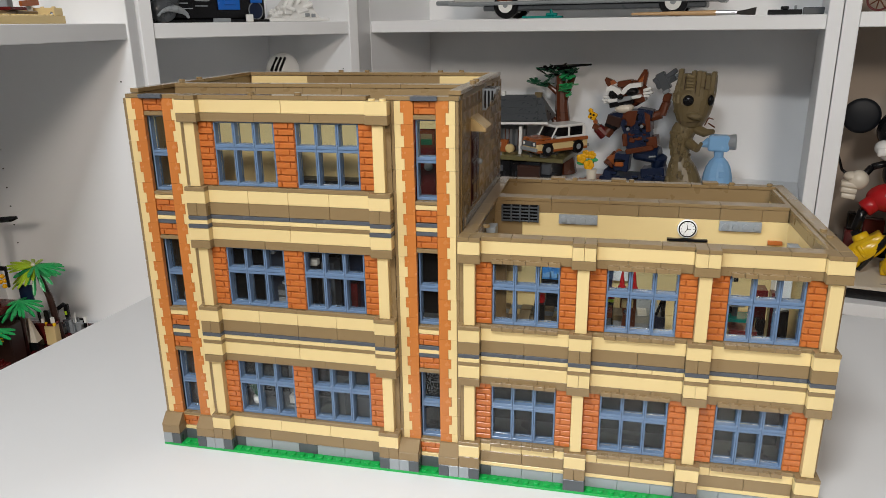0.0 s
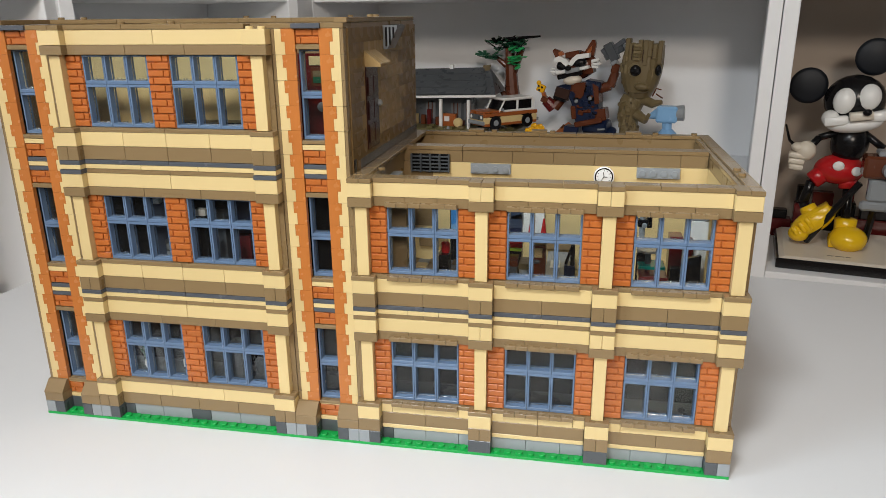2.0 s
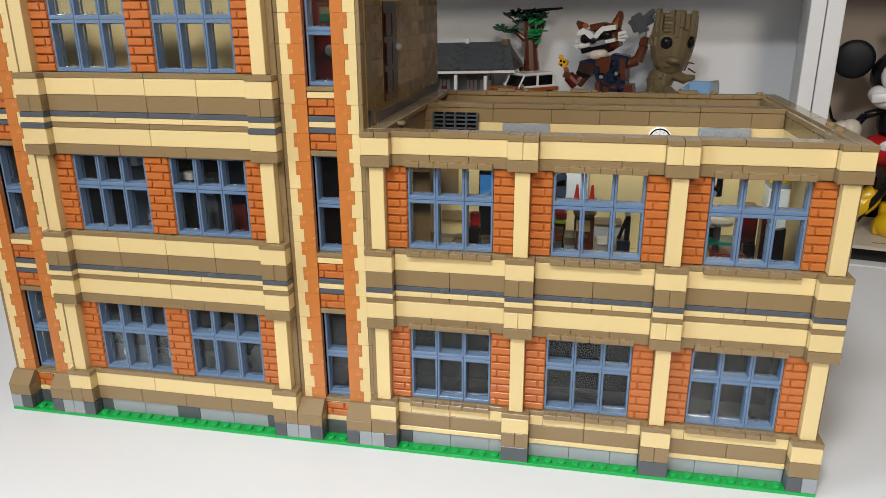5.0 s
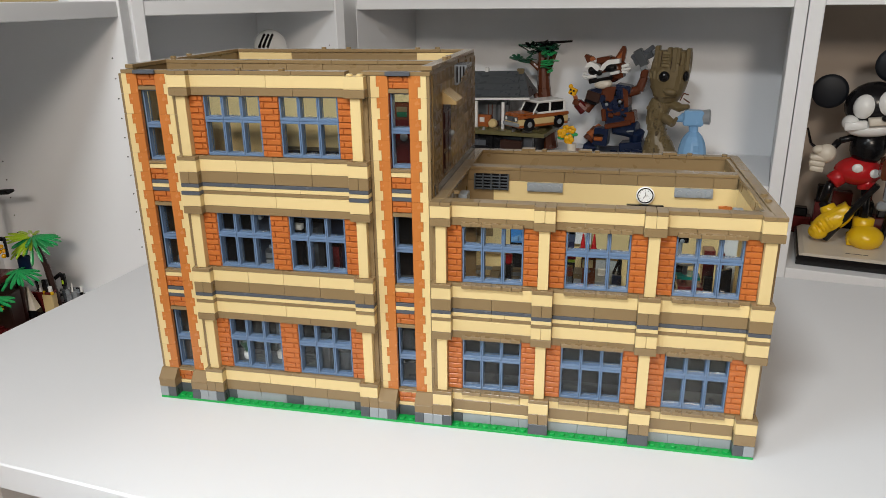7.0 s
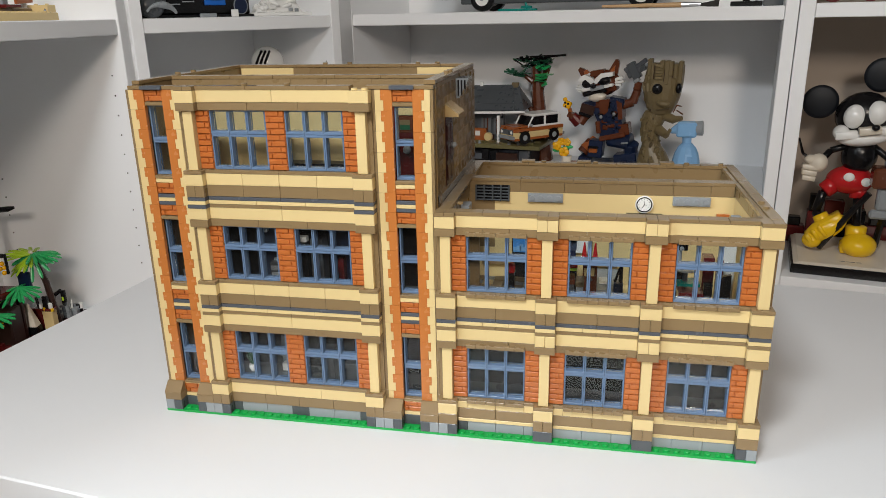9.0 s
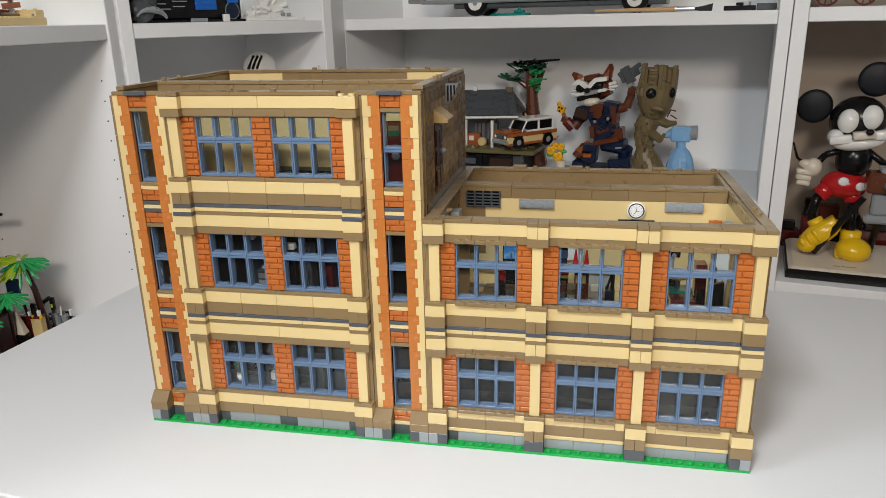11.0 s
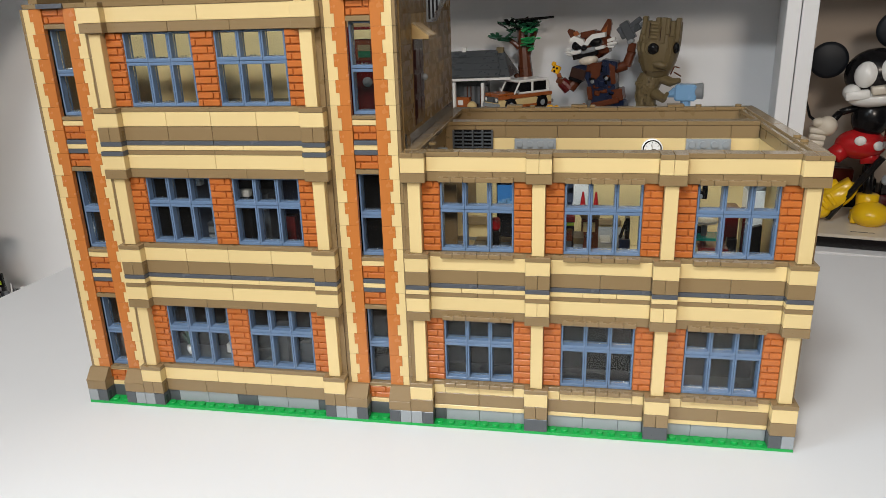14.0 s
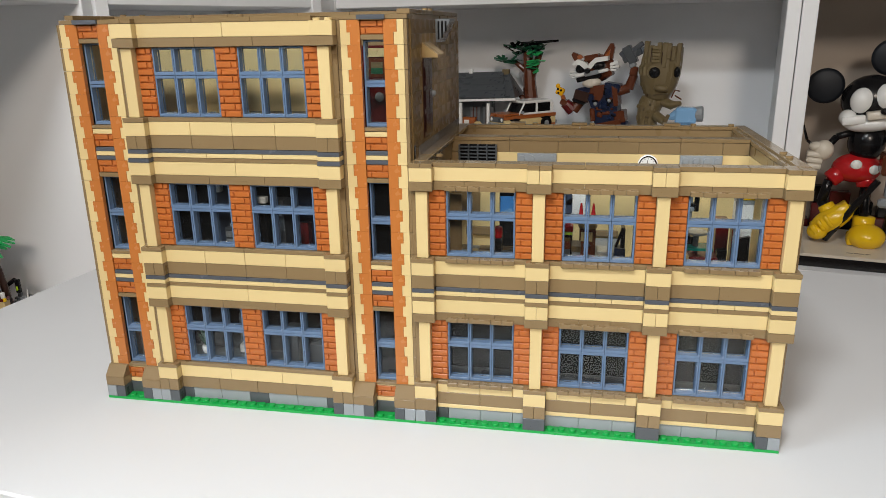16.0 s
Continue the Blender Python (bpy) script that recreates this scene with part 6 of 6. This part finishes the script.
for z, w in ((0.021, 0.034), (0.030, 0.052), (0.040, 0.045)):
    put("sign_board", box_mesh(w, 0.004, 0.007, RUST, 0.0006), tr, (0.012 - w / 2, 0.003, z), "brown wooden sign board", (0, -4, 0))
put("wheel", lathe("mini_wheel", ((0.007, 0), (0.008, 0.002), (0.007, 0.004)), DARK_GREY, 14, "y"), tr, (0.032, -0.012, 0.0105))

# side unit, lower board: island with palms
isl = shelf_thing("toy_island", L1, 0.33, 0.132, -0.1128, 0, "dark red toy island with green palms and crates", "toy")
bd = Build().box(-0.17, 0.105, -0.075, 0.11, 0, 0.012, DARK_RED, 0.001)
for k in range(14):
    x, y = rnd.uniform(-0.16, 0.03), rnd.uniform(-0.07, 0.06)
    bd.box(x, x + rnd.uniform(0.02, 0.05), y, y + 0.03, 0.0121, 0.012 + rnd.choice((0.003, 0.006, 0.01)), rnd.choice((DARK_RED, BROWN, DARK_RED)), 0.0008)
put("ground", bd.mesh("ground"), isl)


def palm_leaf(base, heading, droop, length, mat):
    """A plastic fan leaf of seven rounded fingers, its stalk at base."""
    leaf = Build()
    tilt = Matrix.Rotation(radians(heading), 4, "Z") @ Matrix.Rotation(radians(droop), 4, "Y")
    for j in range(-3, 4):
        l = length * (1.0 - 0.07 * abs(j))
        w = length * 0.062
        turn = tilt @ Matrix.Rotation(radians(21 * j), 4, "Z")
        line = [(0.0, 0.35 * w), (0.45 * l, 0.8 * w), (0.78 * l, w), (0.94 * l, 0.6 * w), (l, 0.0)]
        line += [(x, -y) for x, y in reversed(line[:-1])]
        n = len(line)
        blade = [(x, y, up + 0.02 * l - 0.12 * x * x / l) for up in (0.0008, -0.0008) for x, y in line]
        faces = [list(range(n)), list(range(2 * n - 1, n - 1, -1))] + [[i, (i + 1) % n, n + (i + 1) % n, n + i] for i in range(n)]
        leaf.add((blade, faces), mat, turn)
    put("palm_leaf", leaf.mesh("palm_leaf"), isl, base)


DEEP_BROWN = plastic("very_dark_brown_plastic", (0.022, 0.010, 0.007), 0.3)
for heading, droop, mat in ((82, -8, LIME), (138, 34, LIME), (-96, 8, BRIGHT_LEAF), (-168, 62, BRIGHT_LEAF), (10, 8, BRIGHT_LEAF)):
    palm_leaf((0.030, -0.003, 0.131), heading, droop, 0.043, mat)
for heading, droop in ((-112, 22), (170, 26), (80, 10)):
    palm_leaf((-0.010, 0.0, 0.093), heading, droop, 0.037, BRIGHT_LEAF)
palm_leaf((-0.060, 0.012, 0.070), -120, 8, 0.040, BRIGHT_LEAF)
put("palm_trunk", Build().rod((0.044, -0.014, 0.0122), (0.038, -0.010, 0.085), 0.0055, 0.0045, DARK_BROWN).rod((0.038, -0.010, 0.083), (0.030, -0.003, 0.131), 0.0045, 0.004, DARK_BROWN).mesh("palm_trunk"), isl)
put("palm_trunk", Build().rod((-0.008, 0.006, 0.0122), (-0.010, 0.0, 0.093), 0.0055, 0.0045, DARK_BROWN).mesh("palm_trunk"), isl)
put("knob", Build().ball((0.028, -0.002, 0.134), 0.003, CREAM, 8).ball((0.024, -0.006, 0.135), 0.0024, CREAM, 8).mesh("knob", True), isl, (0, 0, 0), "pale knobs at the leaf stalks")
put("sail", Build().box(0.012, 0.018, -0.004, 0.016, 0.080, 0.108, NAVY, 0.002).mesh("sail"), isl, (0, 0, 0), "dark blue panel")
put("hull", Build().box(-0.075, 0.010, 0.016, 0.075, 0.0125, 0.082, DEEP_BROWN, 0.003).box(-0.070, 0.0, 0.006, 0.05, 0.0822, 0.092, DARK_RED, 0.002).mesh("hull"), isl, (0, 0, 0), "very dark brown hull")
put("chest", Build().box(-0.045, -0.018, -0.005, 0.040, 0.0125, 0.070, DEEP_BROWN, 0.002).mesh("chest"), isl, (0, 0, 0), "dark box with a gold grid")
for k in range(4):
    put("bar", box_mesh(0.0008, 0.0072, 0.0018, YELLOW, 0.0002), isl, (-0.0460, 0.0045, 0.0475 + 0.0042 * k), "gold bar of the grid", (0, 0, 0))
put("cloth", mesh_from("cloth", [(0.0, -0.008, 0.026), (0.0, 0.013, 0.026), (0.004, 0.008, 0.062), (0.004, 0.000, 0.062), (0.014, -0.006, 0.026), (0.014, 0.011, 0.026)], [(0, 1, 2, 3), (3, 2, 5, 4), (0, 3, 4), (1, 5, 2), (0, 4, 5, 1)], CREAM), isl, (0, 0, 0), "pale cloth")
put("stand", Build().box(0.0, 0.014, -0.008, 0.013, 0.0125, 0.0258, BLACK, 0.001).mesh("stand"), isl)
put("crate", Build().box(0.022, 0.034, -0.021, -0.005, 0.0125, 0.0425, TAN, 0.0008).mesh("crate"), isl, (0, 0, 0), "tan crate")
put("load", Build().box(0.020, 0.034, -0.022, -0.003, 0.0427, 0.047, DARK_RED, 0.0008).box(0.022, 0.027, -0.016, -0.008, 0.0472, 0.066, BLACK, 0.001).box(0.021, 0.025, -0.007, -0.003, 0.0472, 0.054, WHITE, 0.0006).box(0.021, 0.025, -0.0225, -0.0175, 0.0472, 0.056, WHITE, 0.0006)
    .box(0.020, 0.023, -0.025, -0.021, 0.043, 0.048, YELLOW, 0.0005).box(0.020, 0.023, -0.012, -0.009, 0.043, 0.049, YELLOW, 0.0005).mesh("load"), isl, (0, 0, 0), "dark load with small white and yellow pieces")
put("box", Build().box(0.024, 0.040, -0.003, 0.012, 0.0125, 0.045, DARK_RED, 0.001).rod((0.030, 0.004, 0.045), (0.030, 0.006, 0.062), 0.002, 0.002, BLACK, 6).mesh("box"), isl, (0, 0, 0), "dark red box")
put("arch", Build().rod((0.050, -0.006, 0.0125), (0.050, -0.008, 0.056), 0.003, 0.003, BLACK, 8).rod((0.050, -0.006, 0.055), (0.050, -0.022, 0.066), 0.003, 0.003, BLACK, 8).box(0.048, 0.053, -0.028, -0.021, 0.046, 0.066, BLACK, 0.001).mesh("arch"), isl, (0, 0, 0), "black hooked arm")
put("patch", box_mesh(0.0006, 0.003, 0.006, LIME, 0.0002), isl, (0.0472, -0.026, 0.050), "lime patch")
heap, heap_rnd = Build(), random.Random(21)
for k in range(26):
    y, l = heap_rnd.uniform(-0.036, -0.002), heap_rnd.uniform(0.003, 0.009)
    x, h = heap_rnd.uniform(0.058, 0.080), heap_rnd.uniform(0.016, 0.036)
    heap.box(x, x + 0.004, y, y + l, 0.0125, h, heap_rnd.choice((GREY, GREY, DARK_GREY, WHITE, BLACK)), 0.0004)
heap.rod((0.066, -0.024, 0.03), (0.066, -0.025, 0.045), 0.0015, 0.0008, WHITE, 6)
put("heap", heap.mesh("heap"), isl, (0, 0, 0), "grey, white and black small pieces")
put("mast", Build().rod((0.040, 0.082, 0.0122), (0.050, 0.080, 0.200), 0.0050, 0.0040, DEEP_BROWN).mesh("mast"), isl, (0, 0, 0), "dark brown mast")
put("spar", Build().rod((0.052, 0.0905, 0.188), (0.0545, 0.040, 0.1925), 0.0042, 0.0042, BLACK).rod((0.0545, 0.0402, 0.1925), (0.056, 0.031, 0.1945), 0.0042, 0.0022, BLACK).mesh("spar"), isl, (0, 0, 0), "black spar pointing forwards")
put("rack", Build().box(-0.024, -0.020, -0.002, 0.0015, 0.118, 0.148, BLACK, 0.001).box(-0.024, -0.020, 0.0017, 0.022, 0.142, 0.148, BLACK, 0.001).box(-0.024, -0.020, 0.019, 0.022, 0.0825, 0.1418, BLACK, 0.001).mesh("rack"), isl, (0, 0, 0), "black hooked rack")
for y, z in ((0.006, 0.134), (0.010, 0.126), (0.003, 0.128), (0.005, 0.120)):
    put("fruit", Build().ball((-0.023, y, z), 0.0032, AMBER, 8).mesh("fruit", True), isl, (0, 0, 0), "small golden ball")

# display figure on a black plinth
plinth = shelf_thing("display_plinth", R2, 0.016, 0.028, -0.1128, 0, "black display plinth with a cream sloping top", "display stand")
put("body", box_mesh(0.34, 0.19, 0.017, BLACK, 0.001), plinth, (0, 0, 0))
top = [(0.004, 0.002, 0.0172), (0.336, 0.002, 0.0172), (0.336, 0.188, 0.0172), (0.004, 0.188, 0.0172), (0.012, 0.010, 0.020), (0.328, 0.010, 0.020), (0.328, 0.18, 0.024), (0.012, 0.18, 0.024)]
put("top", mesh_from("top", top, [(0, 1, 2, 3), (0, 1, 5, 4), (4, 5, 6, 7), (1, 2, 6, 5), (2, 3, 7, 6), (3, 0, 4, 7)], CREAM), plinth, (0, 0, 0), "cream top")
for x, w in ((0.078, 0.010), (0.090, 0.014), (0.106, 0.008)):
    put("line", box_mesh(w, 0.002, 0.0004, DARK_GREY, 0.0001), plinth, (x, 0.030, 0.0206), "dark written bar", (1.2, 0, 0))
figure(R2, (0.105, 0.14, -0.0902), [
    ("rod", MATTE, (0.036, 0.004, 0.178), (0.036, 0.011, 0.178), 0.030, 0.030),
    ("rod", MATTE, (0.129, 0.008, 0.226), (0.129, 0.015, 0.226), 0.030, 0.030),
    ("ball", BLACK, (0.108, 0.004, 0.156), (0.047, 0.036, 0.042)),
    ("ball", WHITE, (0.091, -0.021, 0.157), (0.0180, 0.017, 0.0215), ry(6)),
    ("ball", WHITE, (0.125, -0.021, 0.164), (0.0180, 0.017, 0.0215), ry(2)),
    ("ball", WHITE, (0.111, -0.016, 0.120), (0.042, 0.024, 0.015), ry(-8)),
    ("box", WHITE, (0.064, 0.099), (-0.038, 0.0), (0.118, 0.132), ry(-8)),
    ("box", WHITE, (0.123, 0.157), (-0.036, 0.002), (0.127, 0.142), ry(-10)),
    ("box", CREAM, (0.099, 0.133), (-0.048, -0.020), (0.129, 0.142), ry(-9)),
    ("ball", WHITE, (0.074, -0.014, 0.128), (0.014, 0.020, 0.013), ry(-20)),
    ("ball", BLACK, (0.122, -0.052, 0.143), (0.0065, 0.006, 0.0055)),
    ("ball", BLACK, (0.110, 0, 0.085), (0.030, 0.026, 0.034)),
    ("ball", RED, (0.101, 0, 0.040), (0.040, 0.030, 0.026)),
    ("ball", WHITE, (0.096, -0.028, 0.050), (0.009, 0.004, 0.008)),
    ("ball", WHITE, (0.124, -0.026, 0.042), (0.008, 0.004, 0.008)),
    ("rod", RED, (0.078, -0.004, 0.034), (0.060, -0.010, 0.018), 0.016, 0.015),
    ("rod", RED, (0.116, -0.002, 0.028), (0.118, -0.006, 0.008), 0.015, 0.015),
    ("rod", BLACK, (0.060, -0.010, 0.018), (0.052, -0.010, -0.020), 0.008, 0.008),
    ("rod", BLACK, (0.052, -0.010, -0.020), (0.066, -0.020, -0.048), 0.008, 0.008),
    ("rod", BLACK, (0.118, -0.006, 0.010), (0.122, -0.012, -0.062), 0.008, 0.008),
    ("ball", YELLOW, (0.070, -0.030, -0.048), (0.040, 0.021, 0.020), ry(-38)),
    ("box", YELLOW, (0.060, 0.098), (-0.046, -0.012), (-0.044, -0.024), ry(-38)),
    ("box", YELLOW, (0.040, 0.048), (-0.052, -0.016), (-0.072, -0.056), ry(-38)),
    ("box", YELLOW, (0.050, 0.057), (-0.052, -0.016), (-0.066, -0.046), ry(-38)),
    ("box", YELLOW, (0.060, 0.067), (-0.052, -0.016), (-0.060, -0.036), ry(-38)),
    ("rod", YELLOW, (0.068, -0.022, -0.040), (0.058, -0.018, -0.024), 0.015, 0.013),
    ("ball", YELLOW, (0.050, -0.034, -0.070), (0.017, 0.018, 0.015)),
    ("ball", YELLOW, (0.127, -0.030, -0.074), (0.030, 0.032, 0.0220)),
    ("box", YELLOW, (0.098, 0.150), (-0.040, -0.008), (-0.0895, -0.072)),
    ("rod", YELLOW, (0.122, -0.014, -0.070), (0.122, -0.012, -0.042), 0.017, 0.018),
    ("rod", BLACK, (0.092, -0.004, 0.104), (0.062, -0.012, 0.094), 0.006, 0.006),
    ("rod", BLACK, (0.062, -0.012, 0.094), (0.048, -0.020, 0.076), 0.006, 0.006),
    ("ball", CREAM, (0.044, -0.022, 0.072), (0.016, 0.015, 0.017)),
    ("box", CREAM, (0.018, 0.044), (-0.034, -0.014), (0.060, 0.069), ry(6)),
    ("box", CREAM, (0.018, 0.043), (-0.035, -0.015), (0.050, 0.0592), ry(6)),
    ("box", CREAM, (0.020, 0.042), (-0.034, -0.016), (0.040, 0.0492), ry(6)),
    ("ball", CREAM, (0.032, -0.022, 0.078), (0.012, 0.012, 0.008)),
    ("rod", BLACK, (0.036, 0.004, 0.070), (0.018, 0.004, 0.084), 0.0025, 0.0025),
    ("rod", BLACK, (0.018, 0.004, 0.084), (0.009, 0.004, 0.112), 0.0025, 0.0016),
    ("rod", BLACK, (0.128, -0.004, 0.104), (0.160, -0.012, 0.080), 0.006, 0.006),
], "black, red and yellow toy figure on a plinth", True)
tri = shelf_thing("toy_camera", R2, 0.158, 0.085, -0.0905, 0, "reddish-brown toy camera on a grey tripod with black legs", "toy camera")
put("case", Build().box(-0.030, 0.022, -0.014, 0.026, 0.130, 0.166, BROWN, 0.004).mesh("case"), tri)
put("lens", Build().rod((0.008, -0.012, 0.146), (0.008, -0.030, 0.146), 0.013, 0.012, GREY, 18).mesh("lens"), tri, (0, 0, 0), "grey round lens")
put("lens_cap", Build().rod((0.008, -0.0302, 0.146), (0.008, -0.032, 0.146), 0.008, 0.008, BLACK, 14).mesh("lens_cap"), tri)
put("top_plate", Build().box(-0.012, 0.026, -0.012, 0.024, 0.1662, 0.174, GREY, 0.002).mesh("top_plate"), tri, (0, 0, 0), "grey top plate")
put("bracket", Build().box(-0.018, 0.016, -0.006, 0.014, 0.090, 0.130, GREY, 0.004).box(-0.026, 0.024, -0.004, 0.010, 0.074, 0.0898, GREY, 0.004).mesh("bracket"), tri, (0, 0, 0), "grey bracket")
for a, b in (((-0.030, 0, 0.120), (-0.096, 0.02, 0.0065)), ((0.010, 0, 0.115), (0.050, 0.01, 0.0065)), ((0.0, 0.008, 0.10), (0.0, 0.06, 0.0065))):
    put("leg", Build().rod(a, b, 0.0055, 0.0062, BLACK, 8).mesh("leg"), tri)
for k, (u, w, z, m) in enumerate(((0.002, 0.042, 0.034, DARK_RED), (0.046, 0.020, 0.066, DARK_RED), (0.070, 0.050, 0.060, BLACK), (0.150, 0.070, 0.045, DARK_RED), (0.123, 0.025, 0.075, BLACK), (0.222, 0.060, 0.060, BLACK))):
    bk = shelf_thing("block_stack", R2, u, 0.228, -0.1128, 0, "red and dark stacked toy blocks behind the plinth", "toy blocks", group="blocks behind the plinth")
    put("block", box_mesh(w, 0.03, z, m, 0.002), bk)
    put("block", box_mesh(w * 0.7, 0.022, z * 0.5, BLACK if m is DARK_RED else DARK_RED, 0.002), bk, (w * 0.1, 0.003, z + 0.0001))
# dark red wheels on the far upper board
cart = shelf_thing("toy_cart", R2, 0.03, 0.05, 0.3485, 0, "dark red toy cart with spoked wheels", "toy cart")
felloe = lathe_data(((0.0148, -0.002), (0.018, -0.002), (0.018, 0.002), (0.0148, 0.002), (0.0148, -0.002)), 24, "y")
for x in (-0.004, 0.05, 0.13):
    ob = put("wheel", mesh_from("cart_wheel", felloe[0], felloe[1][:-2], DARK_RED), cart, (x, 0.0, 0.018), "dark red spoked wheel")
    put("hub", lathe("cart_hub", ((0.0034, -0.003), (0.0034, 0.003)), BROWN, 12, "y"), ob)
    for k in range(4):
        put("spoke", Build().rod((-0.0152, 0, 0), (0.0152, 0, 0), 0.0011, 0.0011, BROWN, 6).mesh("spoke"), ob, (0, 0, 0), "", (0, 45 * k + 11, 0))
put("body", Build().box(-0.02, 0.16, 0.006, 0.05, 0.022, 0.06, DARK_RED, 0.002).mesh("body"), cart)
